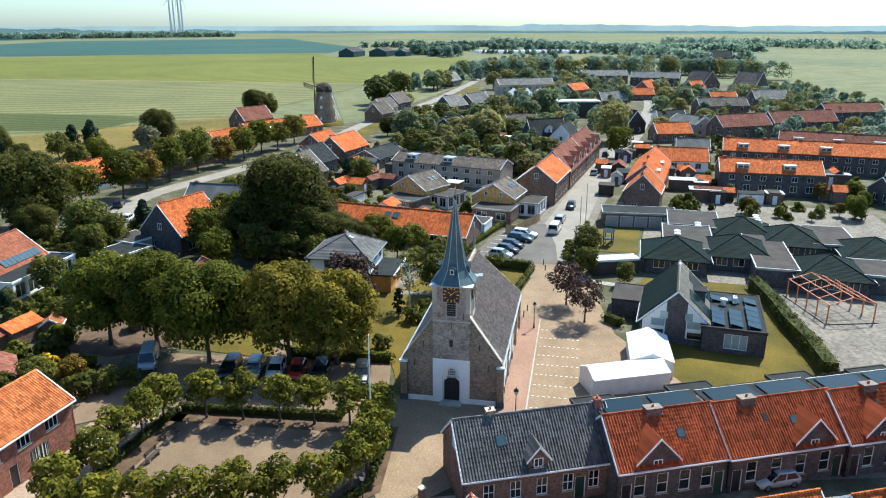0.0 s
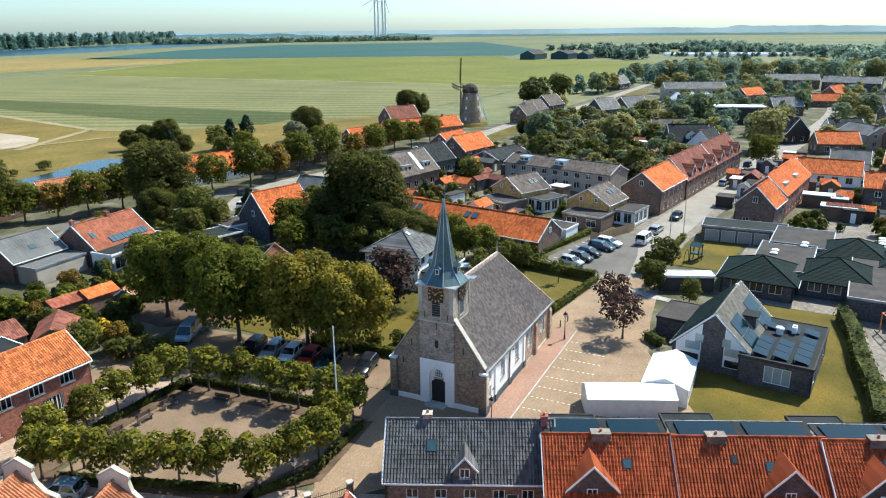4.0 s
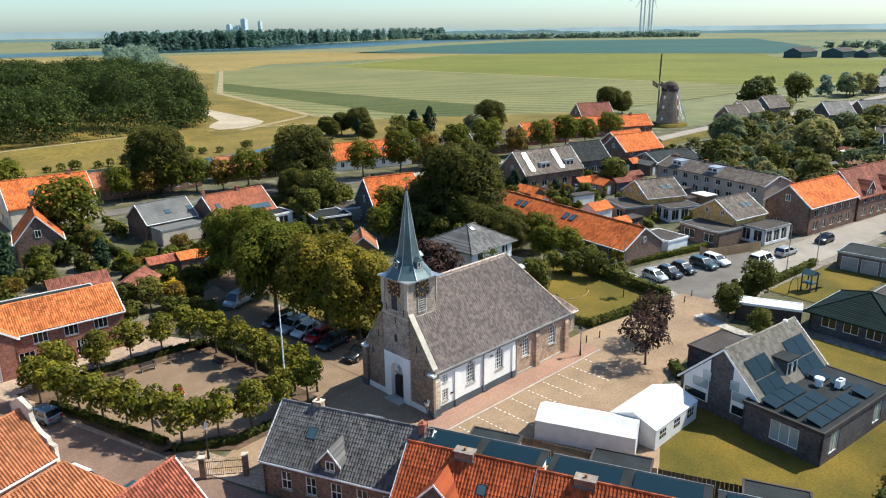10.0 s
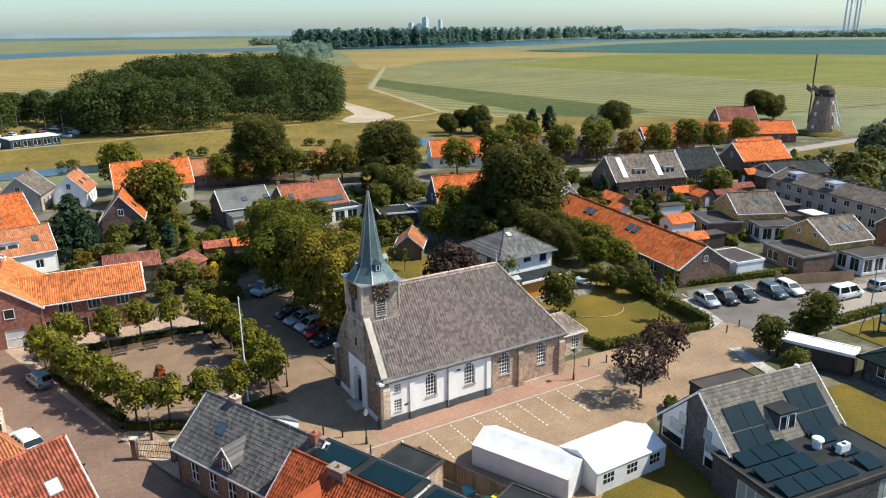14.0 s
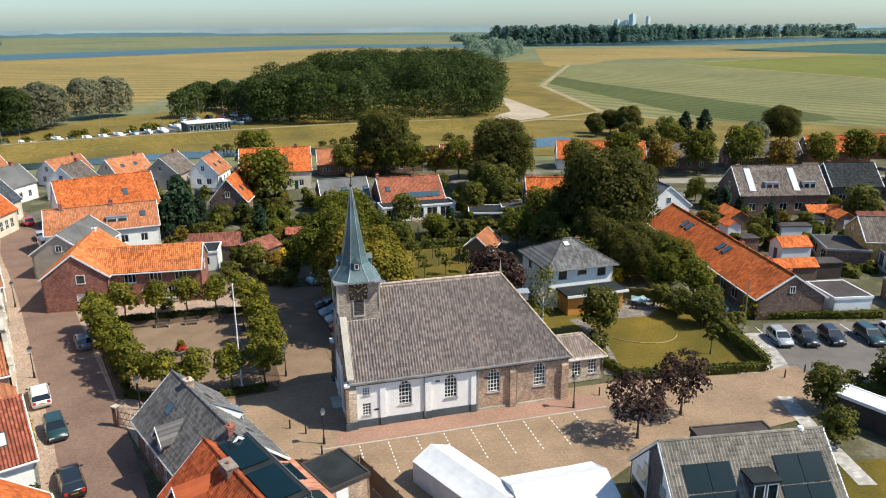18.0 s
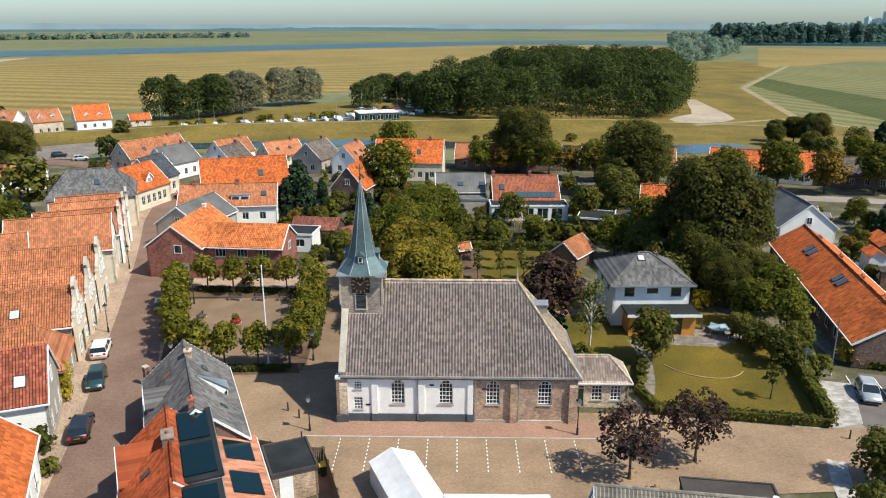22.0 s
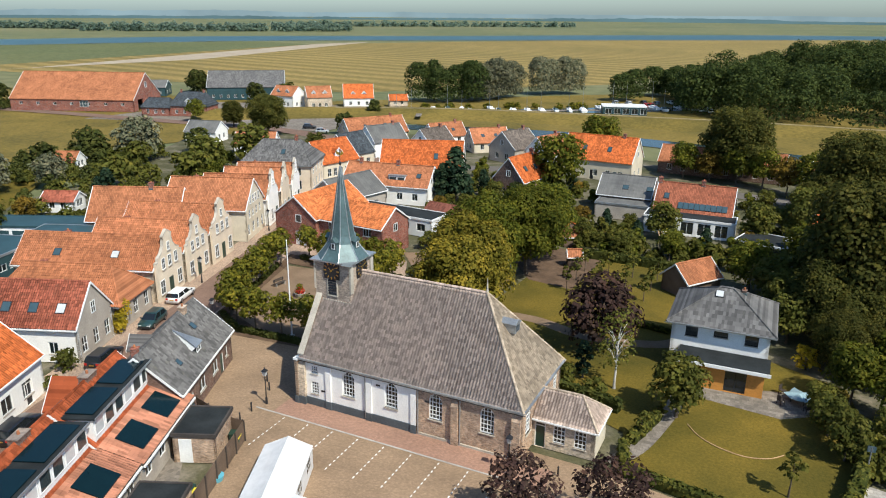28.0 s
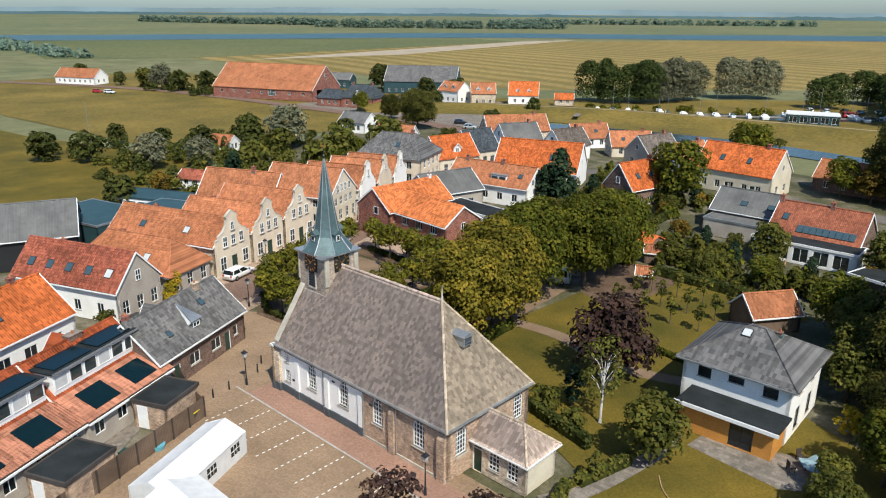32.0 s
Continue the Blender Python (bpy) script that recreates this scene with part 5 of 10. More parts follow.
    def flat_dormer(self, sgn, x, w, z0, h, front=0.6, m="white", roof="zinc", n=2):
        y = -(self.W / 2 - front)
        back = min(-0.1, -(self.hr - z0 - h) / self.slope)
        d = linked("dormer", None, self.o, pose(x, 0, 0, 0, 0, 0 if sgn < 0 else 180))
        MB().box(-w / 2, y, z0, w / 2, back, z0 + h).obj("dormer_box", m, d)
        MB().box(-w / 2 - 0.12, y - 0.15, z0 + h, w / 2 + 0.12, back, z0 + h + 0.14).obj("roof", roof, d)
        for i in range(n):
            sash_window(d, pose(-w / 2 + w * (i + 0.5) / n, y - 0.09, z0 + 0.15), w / n - 0.15, h - 0.3, bars=(1, 1), depth=0.08, sill=None, lite=self.lite)
        return self

    def build(self):
        L, W, he, hr, ov = self.L, self.W, self.he, self.hr, self.ov
        go = 0.15
        shell = MB()
        for k in "snew":
            m, n = self.side(k)
            b = MB()
            openings_wall(b, n, he, 0.28, self.holes[k])
            if k in "ew" and self.hip == 0:
                b.prism([(0, he), (n, he), (n / 2, hr - 0.05)], 0.0, 0.28, "y")
            b = moved(b, m)
            if self.far:
                base = len(shell.v)
                shell.v += b.v
                shell.f += [tuple(base + i for i in f) for f in b.f]
            else:
                b.obj("wall", self.walls.get(k, self.wall), self.o)
        if self.far:
            shell.obj("wall", self.wall, self.o)
        for m, w, h, bars, fr, glass, depth in self.wins:
            sash_window(self.o, m, w, h, fr, bars, "sandstone" if depth > 0.1 else None, depth, glass, self.lite)
        ze = he - ov * self.slope
        hx = self.hip
        far = L / 2 + (ov if hx else go)
        for sgn in (-1, 1):
            b = MB()
            y0 = sgn * (W / 2 + ov)
            span = lambda s: (-far + (hx + ov) * s, far - (hx + ov) * s) if hx else (-far, far)
            if self.near:
                pantile(b, span, ze + 0.06, hr + 0.06, y0, 0.0, lift=0.03)
                b.obj("tiled_slope", self.roof, self.o)
                b = MB()
            q = [(*p, z) for p, z in (((-far, y0), ze), ((far, y0), ze), ((span(1)[1], 0), hr), ((span(1)[0], 0), hr))]
            q = q if sgn < 0 else q[::-1]
            b.hexa([(x, y, z - 0.1) for x, y, z in q], [(x, y, z + 0.05) for x, y, z in q])
            b.obj("roof_slope", "wood_dark" if self.near else self.roof, self.o)
            if not self.far:
                MB().box(-far, y0 + (0 if sgn > 0 else -0.12), ze - 0.1, far, y0 + (0.12 if sgn > 0 else 0), ze + 0.03).obj("gutter", self.trim if hx == 0 else "zinc", self.o)
        if hx:
            for sgn in (-1, 1):
                q = [(sgn * far, -sgn * (W / 2 + ov), ze), (sgn * far, sgn * (W / 2 + ov), ze), (sgn * (far - hx - ov), 0.0, hr)]
                b = MB().hexa([(x, y, z - 0.1) for x, y, z in q], [(x, y, z + 0.05) for x, y, z in q])
                b.obj("roof_hip", self.roof, self.o)
                for sg in (-1, 1):
                    MB().tube((sgn * far, sg * (W / 2 + ov), ze + 0.05), (sgn * (far - hx - ov), 0, hr + 0.05), 0.1, 0.1, 6).obj("hip_tiles", self.roof, self.o)
        else:
            for sgn in (-1, 1):
                b = MB()
                for sg in (-1, 1):
                    q = [(sgn * far, sg * (W / 2 + ov), ze), (sgn * far, 0, hr)]
                    b.hexa([(q[0][0] - 0.05, q[0][1], ze - 0.12), (q[0][0] + 0.05, q[0][1], ze - 0.12), (q[1][0] + 0.05, 0, hr - 0.12), (q[1][0] - 0.05, 0, hr - 0.12)],
                           [(q[0][0] - 0.05, q[0][1], ze + 0.12), (q[0][0] + 0.05, q[0][1], ze + 0.12), (q[1][0] + 0.05, 0, hr + 0.12), (q[1][0] - 0.05, 0, hr + 0.12)])
                b.obj("barge_board", self.trim, self.o)
        MB().tube((-(far - (hx + ov if hx else 0)), 0, hr + 0.07), (far - (hx + ov if hx else 0), 0, hr + 0.07), 0.12, 0.12, 6).obj("ridge_tiles", self.roof, self.o)
        return self.o


def flat_block(name, label, x, y, rot, L, W, h, wall, roof="bitumen", edge="zinc", category="shed", doors=(), wins=(), group="", glass="glass"):
    """A low building with a flat roof; doors and wins are (side, place, width, sill, height)."""
    x, y = sited(x, y)
    o = thing(name, pose(x, y, 0, 0, 0, rot), label, category, group)
    fr = {"s": (pose(-L / 2, -W / 2, 0), L), "n": (pose(L / 2, W / 2, 0, 0, 0, 180), L), "e": (pose(L / 2, -W / 2, 0, 0, 0, 90), W), "w": (pose(-L / 2, W / 2, 0, 0, 0, -90), W)}
    for k, (m, n) in fr.items():
        b = MB()
        holes = [(p - w / 2, z, p + w / 2, z + hh) for kk, p, w, z, hh in wins if kk == k]
        openings_wall(b, n, h, 0.2, holes)
        moved(b, m).obj("wall", wall, o)
    for k, p, w, z, hh in wins:
        sash_window(o, fr[k][0] @ pose(p, 0, z), w, hh, bars=(max(1, round(w / 0.9)), 1), sill=None, glass=glass, lite=2 if math.hypot(x - 75, y - 5) > 80 else math.hypot(x - 75, y - 5) > 40)
    for k, p, w, m in doors:
        d = linked("door", None, o, fr[k][0] @ pose(p, 0, 0))
        MB().box(-w / 2, -0.04, 0.02, w / 2, 0.0, 2.05).obj("door_leaf", m, d)
        MB().box(-w / 2 - 0.06, -0.05, 0.02, -w / 2, 0.0, 2.11).box(w / 2, -0.05, 0.02, w / 2 + 0.06, 0.0, 2.11).box(-w / 2, -0.05, 2.05, w / 2, 0, 2.11).obj("door_frame", "white", d)
    MB().box(-L / 2 + 0.04, -W / 2 + 0.04, h - 0.08, L / 2 - 0.04, W / 2 - 0.04, h + 0.04).obj("roof", roof, o)
    b = MB()
    for q in ((-L / 2 - 0.1, -W / 2 - 0.1, L / 2 + 0.1, -W / 2 + 0.06), (-L / 2 - 0.1, W / 2 - 0.06, L / 2 + 0.1, W / 2 + 0.1), (-L / 2 - 0.1, -W / 2 + 0.06, -L / 2 + 0.06, W / 2 - 0.06), (L / 2 - 0.06, -W / 2 + 0.06, L / 2 + 0.1, W / 2 - 0.06)):
        b.box(q[0], q[1], h - 0.2, q[2], q[3], h + 0.12)
    b.obj("roof_edge", edge, o)
    return o


# the grey-roofed house on the corner of the square
h = House("corner_house", "small brick house with blue-grey pantiles and one white dormer", 53.3, -2.8, 109, 13.2, 7.0, 3.45, 6.55, "grey_near", "brick_brown", near=True)
h.row("n", 0.9, 1.6, 5, 0.95, (2, 2)).door("n", 9.9)
h.door("s", 2.4, m="green_paint").window("s", 5.0, 1.0, 1.5, 1.2, (2, 1)).window("s", 8.3, 1.0, 1.5, 1.2, (2, 1)).door("s", 10.2).window("s", 11.6, 1.1, 0.7, 1.1, (1, 1)).window("w", 4, 4.4, 0.8, 1.1).window("e", 4, 4.4, 0.8, 1.1)
h.gable_dormer(1, 0.4, 1.7, 3.4, 1.0, 1.0, 0.05).chimney(3.4, -0.2, 0.7, 0.6, 0.8, "brick_warm").chimney(-5.9, 0.2, 0.5, 0.5, 0.9)
h.skylight(1, 3.0, 0.45).skylight(-1, 2.6, 0.55, 0.6, 0.14).skylight(-1, -3.4, 0.3, 0.5, 0.12)
wd = linked("wedge_dormer", None, h.o)
a_, b_2, t_ = h.at(-1, -0.9, 0.3, 0.62), h.at(-1, 0.5, 0.3, 0.62), h.at(-1, -0.2, 0.86, 0.1)
MB().hexa([h.at(-1, -0.9, 0.3, 0.02), h.at(-1, 0.5, 0.3, 0.02), t_ - Vector((0, 0, 0.1))], [a_, b_2, t_]).obj("wedge", "white", wd)
MB().hexa([a_ + Vector((-0.12, -0.15, 0.02)), b_2 + Vector((0.12, -0.15, 0.02)), t_ + Vector((0, 0, 0.05))], [a_ + Vector((-0.12, -0.15, 0.09)), b_2 + Vector((0.12, -0.15, 0.09)), t_ + Vector((0, 0, 0.1))]).obj("sheet_roof", "zinc", wd)
sash_window(wd, pose(-0.2, a_.y - 0.06, a_.z - 0.62), 1.0, 0.5, bars=(2, 1), depth=0.06, sill=None, lite=True)
h.build()

# the terraced row beside it: red pantiles in front, flat dormers and a lean-to behind
DR = Vector((math.cos(radians(-71)), math.sin(radians(-71)), 0))


def terraced(i, x, y, L, label, cross):
    h = House("terraced_house", label, x, y, 109, L, 6.7, 3.6, 6.55, "red_near", "brick_dark", near=True, group="terraced houses in the row")
    n = max(3, round(L / 2.6))
    h.row("n", 0.8, 1.9, n, 1.0, (1, 2)).door("n", L - 0.85, m="green_paint").door("n", 0.85 if L > 9 else L / 2, m="black")
    if cross is not None:
        h.gable_dormer(1, cross, 3.6, 3.2, 0.9, 1.9, 0.0, "brick_dark")
    h.chimney((0.6, 2.5, 1.5, 2.0)[i], 0.1, 1.4, 0.75, 0.55, "brick_brown")
    h.skylight(1, -1.2, 0.42, 0.6, 0.15).skylight(1, 1.4, 0.55, 0.35, 0.12, "black")
    # wide flat dormer with solar panels on the yard side
    w = L - 0.8
    d = linked("rear_dormer", None, h.o, pose(0, 0.65, 0))
    MB().box(-w / 2, -3.5, 3.9, w / 2, -0.9, 6.0).obj("dormer_box", "white", d)
    MB().box(-w / 2 - 0.15, -3.75, 6.0, w / 2 + 0.15, -0.75, 6.14).obj("roof", "bitumen", d)
    MB().box(-w / 2 - 0.17, -3.8, 5.98, w / 2 + 0.17, -3.75, 6.18).obj("roof_edge", "zinc", d)
    k = max(3, int(w / 1.35))
    for j in range(k):
        sash_window(d, pose(-w / 2 + w * (j + 0.5) / k, -3.6, 4.55), w / k - 0.2, 1.25, bars=(1, 1), depth=0.09, sill=None, glass=("pale_glass" if (j + i) % 3 == 0 else "glass"))
    for j in (-1, 1):
        o = MB().box(-w * 0.21, -3.4, 6.2, w * 0.21, -1.3, 6.27).obj("solar_panel", "solar", d, "large black solar panel", at=pose(j * w * 0.25, 0, 0))
    # lean-to extension with clay tiles
    e = linked("extension", None, h.o, pose(0, -4.45, 0))
    b = MB()
    ws = [(L * (j + 0.5) / n - 0.55, 1.0, L * (j + 0.5) / n + 0.55, 2.1) for j in range(n)]
    openings_wall(b, L - 0.1, 2.6, 0.22, ws)
    moved(b, pose(-L / 2 + 0.05, -1.6, 0)).obj("wall", "grey_render", e)
    for q in ws:
        sash_window(e, pose(-L / 2 + 0.05 + (q[0] + q[2]) / 2, -1.6, 1.0), 1.1, 1.1, bars=(2, 1), sill=None)
    b = MB().hexa([(-L / 2, -1.9, 2.55), (L / 2, -1.9, 2.55), (L / 2, 1.35, 3.85), (-L / 2, 1.35, 3.85)], [(-L / 2, -1.9, 2.65), (L / 2, -1.9, 2.65), (L / 2, 1.35, 3.95), (-L / 2, 1.35, 3.95)])
    b.obj("roof_boarding", "wood_dark", e)
    b = MB()
    pantile(b, lambda s: (-L / 2, L / 2), 2.68, 3.98, -1.9, 1.35, lift=0.03)
    b.obj("lean_to_roof", "lean_red", e)
    for j in ((-0.22, 0.22) if L > 8 else (0,)):
        b = MB().hexa([(-1.35, -1.3, 2.98), (1.35, -1.3, 2.98), (1.35, 0.75, 3.8), (-1.35, 0.75, 3.8)], [(-1.35, -1.3, 3.06), (1.35, -1.3, 3.06), (1.35, 0.75, 3.88), (-1.35, 0.75, 3.88)])
        b.obj("solar_panel", "solar", e, "large black solar panel", at=pose(j * L, 0, 0))
    MB().box(-L / 2, -2.02, 2.42, L / 2, -1.88, 2.56).obj("gutter", "white", e)
    h.build()


p0 = Vector((53.1, -9.15, 0))
for i, (s, L, cross) in enumerate(((0.0, 10.0, 1.6), (10.1, 11.4, -2.2), (21.6, 11.0, 2.2), (32.7, 11.0, -2.0))):
    c = p0 + DR * (s + L / 2)
    terraced(i, c.x + 0.3, c.y + 0.2, L, "terraced brick house with red pantile roof, white-trimmed gable and chimney", cross)
for i, (x, y, rot, L, W) in enumerate(((62.4, -9.6, 109, 4.2, 3.4), (66.4, -19.6, 109, 4.6, 3.6), (70.2, -30.6, 109, 4.6, 3.6), (73.0, -39.5, 109, 4.6, 3.4))):
    flat_block("garden_shed", "small brick garden shed with grey felt roof and pale edge", x, y, rot, L, W, 2.5, "brick_warm", "bitumen", "bitumen_pale", doors=(("w", 1.0, 0.9, "white"),), wins=(("n", 2.0, 0.9, 1.1, 0.8),), group="sheds behind the row")

# the wide house in front of the terrace, across the street
W_ROT = 15


def street_house(name, label, ax, ay, rot, L, W, he, hr, roof, wall, front="plain", near=False, sky=0, hip=0.0, rear=None, face=None):
    """A house with its gable on the street; (ax, ay) is the ground below the front gable's peak."""
    c, s = math.cos(radians(rot)), math.sin(radians(rot))
    h = House(name, label, ax - c * L / 2, ay - s * L / 2, rot, L, W, he, hr, roof, wall, hip=hip, near=near, group="houses along the village street")
    if face:
        h.walls["e"] = face
    n = max(2, round(W / 2.3))
    if front in ("bell", "white_bell"):
        mw = {"bell": "cream_gable", "white_bell": "white_wash"}[front]
        t = W / 2
        b = MB()
        prof = [(-t, 0), (t, 0), (t, he + 0.5), (t * 0.82, he + 0.6), (t * 0.8, he + 1.0), (t * 0.55, he + 1.35), (t * 0.36, (he + hr) / 2 + 0.55), (t * 0.30, hr - 0.1), (t * 0.34, hr + 0.25), (0, hr + 0.95)]
        prof += [(-x, z) for x, z in prof[-2:1:-1]]
        b.prism(prof, L / 2 + 0.16, L / 2 + 0.46, "x")
        gb = b.obj("front_gable", mw, h.o, "bell-shaped street gable")
        edge = prof[2:]
        cp = MB()
        for y, z in edge:
            cp.v += [(L / 2 + 0.12, y, z), (L / 2 + 0.5, y, z), (L / 2 + 0.5, y, z + 0.13), (L / 2 + 0.12, y, z + 0.13)]
        for i in range(len(edge) - 1):
            cp.f += [(4 * i + j, 4 * i + (j + 1) % 4, 4 * i + 4 + (j + 1) % 4, 4 * i + 4 + j) for j in range(4)]
        cp.f += [(3, 2, 1, 0), tuple(4 * len(edge) - 4 + j for j in range(4))]
        cp.obj("coping", "sandstone", h.o)
        E_ = pose(L / 2 + 0.46, -W / 2, 0, 0, 0, 90)
        for i in range(n):
            x = W * (i + 0.5) / n
            if i == n // 2:
                MB().box(x - 0.5, -0.05, 0.05, x + 0.5, 0.0, 2.3).obj("door", "green_paint", h.o, at=E_)
            else:
                sash_window(h.o, E_ @ pose(x, -0.1, 0.8), 1.15, 1.8, bars=(2, 2), depth=0.09)
            if 0.25 * W < x < 0.75 * W or W > 6:
                sash_window(h.o, E_ @ pose(W / 2 + (x - W / 2) * 0.72, -0.1, he - 0.6), 0.85, 1.4, bars=(2, 2), depth=0.09)
        sash_window(h.o, E_ @ pose(W / 2, -0.1, hr - 1.6), 0.7, 1.1, bars=(2, 2), depth=0.09)
    else:
        for i in range(n):
            x = W * (i + 0.5) / n
            h.window("e", x, 0.8, 1.0, 1.7, (2, 2))
            if hip == 0 and (i == 0 or W > 7.5):
                h.window("e", W / 2 if W <= 7.5 else W / 2 + (x - W / 2) * 0.6, he + 0.2, 0.8, 1.3, (2, 2))
        if he > 4.6:
            h.row("e", 3.3, 1.3, n, 0.9, (2, 2))
    k = max(2, int(L / 3.5))
    h.row("s", 0.9, 1.3, k, 1.0, (2, 1)).row("n", 0.9, 1.3, k, 1.0, (2, 1))
    if he > 4.6:
        h.row("s", 3.3, 1.2, k, 0.9, (2, 1)).row("n", 3.3, 1.2, k, 0.9, (2, 1))
    for i in range(sky):
        h.skylight(-1, -L / 2 + L * (i + 0.7) / (sky + 0.4), 0.28, 0.85, 0.2, "pale_glass" if i == sky - 1 else "skylight")
    h.chimney(-L * 0.2, 0.3, 0.55, 0.55, 0.6)
    h.build()
    return h


street_house("white_house", "white rendered house with red tiled roof and five rooflights", 40.2, 1.2, 17, 15.6, 6.6, 4.0, 7.5, "red", "white_wash", near=True, sky=5, face="grey_render")
street_house("low_house", "low house with orange clay roof and ivy on its front", 38.0, 9.2, 16, 15, 7.4, 3.2, 6.4, "old_orange", "grey_render", sky=2, hip=2.4, near=True)
street_house("gabled_house", "old house with bell-shaped brick gable and orange clay roof", 35.9, 17.0, 15, 18, 6.8, 4.4, 7.4, "old_orange", "brick_pale", "bell", sky=2, near=True)
street_house("gabled_house", "old house with bell-shaped brick gable and orange clay roof", 34.4, 24.2, 15, 13, 6.6, 4.4, 7.4, "old_orange", "brick_pale", "bell", near=True)
street_house("gabled_house", "old house with bell-shaped brick gable and orange clay roof", 33.0, 31.4, 14, 13, 6.8, 4.7, 7.8, "old_orange", "brick_pale", "bell", near=True)
street_house("gabled_house", "tall house with plain cream gable and old orange roof", 31.0, 43.2, 17, 13, 8.6, 5.2, 9.0, "old_orange", "cream")
street_house("gabled_house", "narrow house with white bell gable", 29.2, 50.6, 18, 11, 5.6, 4.8, 8.0, "old_orange", "white_wash", "white_bell")
street_house("gabled_house", "narrow house with pale brick bell gable", 27.9, 56.6, 20, 10, 5.4, 4.8, 8.0, "old_orange", "brick_pale", "bell")
street_house("gabled_house", "narrow white house with a small gable", 26.4, 62.6, 20, 10, 5.6, 4.6, 7.6, "old_orange", "white_wash", "white_bell")
h = House("back_house", "house with long old orange roof behind the street", 15.5, 35.4, 20, 14, 7.6, 3.6, 7.8, "old_orange", "brick_brown", group="houses along the village street")
h.row("s", 0.9, 1.4, 4).row("n", 0.9, 1.4, 4).chimney(2).build()
h = House("white_manor", "large white house with blue-grey hipped roof", 17.5, 73.5, 18, 14, 11.5, 5.8, 9.6, "grey_near", "cream_gable", hip=3.2, group="houses along the village street")
h.row("e", 0.9, 1.8, 4, 1.0, (2, 2)).row("e", 3.6, 1.6, 4, 1.0, (2, 2)).row("s", 0.9, 1.8, 4).row("s", 3.6, 1.5, 4).skylight(-1, 1, 0.4).chimney(3).build()
h = House("dormered_house", "cream house with bright orange roof and a dormer", 20.8, 86.5, 70, 10, 8, 4.0, 7.9, "orange", "cream", group="houses along the village street")
h.row("s", 0.9, 1.7, 5, 1.0, (2, 2)).row("e", 0.9, 1.6, 3).window("e", 4, 4.4, 0.9, 1.3).gable_dormer(-1, 0, 1.8, 4.6, 1.1, 0.9, 0.8, "white").build()
h = House("grey_gabled_house", "pale house with dark slate roof and white gable", 21.0, 96.5, 72, 8, 7.5, 4.0, 8.0, "slate", "cream", group="houses along the village street")
h.row("e", 0.9, 1.6, 3).window("e", 3.7, 4.2, 1.0, 1.3).row("s", 0.9, 1.6, 3).build()
h = House("roadside_house", "white house with bright orange roof facing the street", 41.2, -15.5, 109, 14, 8.0, 3.9, 7.4, "orange", "white_wash", group="houses along the village street")
h.row("s", 0.9, 1.5, 4, 1.5, (2, 1)).door("s", 11.6, m="black").window("e", 4, 4.2, 1.0, 1.2).window("w", 4, 4.2, 1.0, 1.2).chimney(4, 0.2).skylight(-1, 0, 0.4).build()
h = House("roadside_house", "brick house with orange roof facing the street", 45.8, -31, 109, 14, 8.0, 3.9, 7.4, "orange", "brick_red", group="houses along the village street")
h.row("s", 0.9, 1.5, 4, 1.3, (2, 1)).door("s", 11.6, m="black").window("e", 4, 4.2, 1.0, 1.2).chimney(4, 0.2).build()
# garages and black barn behind the street
flat_block("garage_row", "row of garages with dark green doors and roof", 2, 28, 20, 17, 6, 2.7, "white", "teal_sheet", "teal_sheet", doors=[("s", 1.6 + 2.8 * i, 2.3, "teal_sheet") for i in range(6)], category="garage")
flat_block("green_roofed_store", "long store with dark green sheet roof", 14.5, 24.5, 18, 16, 8, 3.2, "grey_render", "teal_sheet", "zinc", category="store")
flat_block("dark_workshop", "low workshop with dark sheet roof", 6, 14, 10, 14, 10, 3.4, "teal_sheet", "teal_sheet", "zinc", category="workshop", wins=[("e", 2 + 2 * i, 1.5, 1.2, 1.0) for i in range(4)])
h = House("black_barn", "black timber barn with grey corrugated roof", 8.5, 1.5, 62, 16, 13, 4.2, 7.6, "corrugated", "black", category="barn")
h.build()
for i in range(7):
    MB().box(-0.16, -0.04, 0, 0.16, 0, 0.22).obj("sign_bar", "white", h.o, at=pose(8.02, -2.6 + i * 0.42, 5.2 - 0.1 * i, 0, 0, 90))

# brick house at the head of the park
h = House("park_house", "red brick house with bright orange pantile roof and white windows", 48.0, 44.3, -9, 14.6, 7.0, 4.6, 6.9, "orange_near", "brick_red", near=True)
h.row("s", 3.0, 1.2, 4, 1.5, (3, 1)).row("s", 0.6, 1.7, 2, 1.6, (3, 1)).window("s", 10.3, 0.2, 2.2, 2.1, (6, 1)).window("e", 3.5, 3.4, 1.0, 1.2).door("s", 7.5, m="black").row("n", 1, 1.3, 4).build()
h = House("park_house_wing", "red brick gabled wing with bright orange pantile roof", 40.6, 47.6, 81, 13.0, 7.8, 4.6, 7.5, "orange_near", "brick_red", near=True)
h.window("w", 4.6, 3.6, 1.1, 1.2, (1, 1)).window("w", 4.9, 0.05, 2.1, 2.2, (1, 2), glass="pale_glass").row("n", 3.0, 1.3, 3).row("n", 0.9, 1.4, 3).chimney(5, 0, 0.5, 0.5, 0.6, "white").build()
h = House("grey_gabled_house", "house with weathered grey corrugated roof", 38.0, 61.5, 72, 11, 8, 3.8, 6.6, "corrugated", "grey_render")
h.row("n", 0.9, 1.4, 3).row("s", 0.9, 1.4, 3).window("w", 4, 4, 0.9, 1.0).build()
h = House("long_house", "long house with orange roof, white walls and wide dormer", 41.0, 73.6, 4, 17, 7.4, 3.6, 6.7, "old_orange", "white_wash")
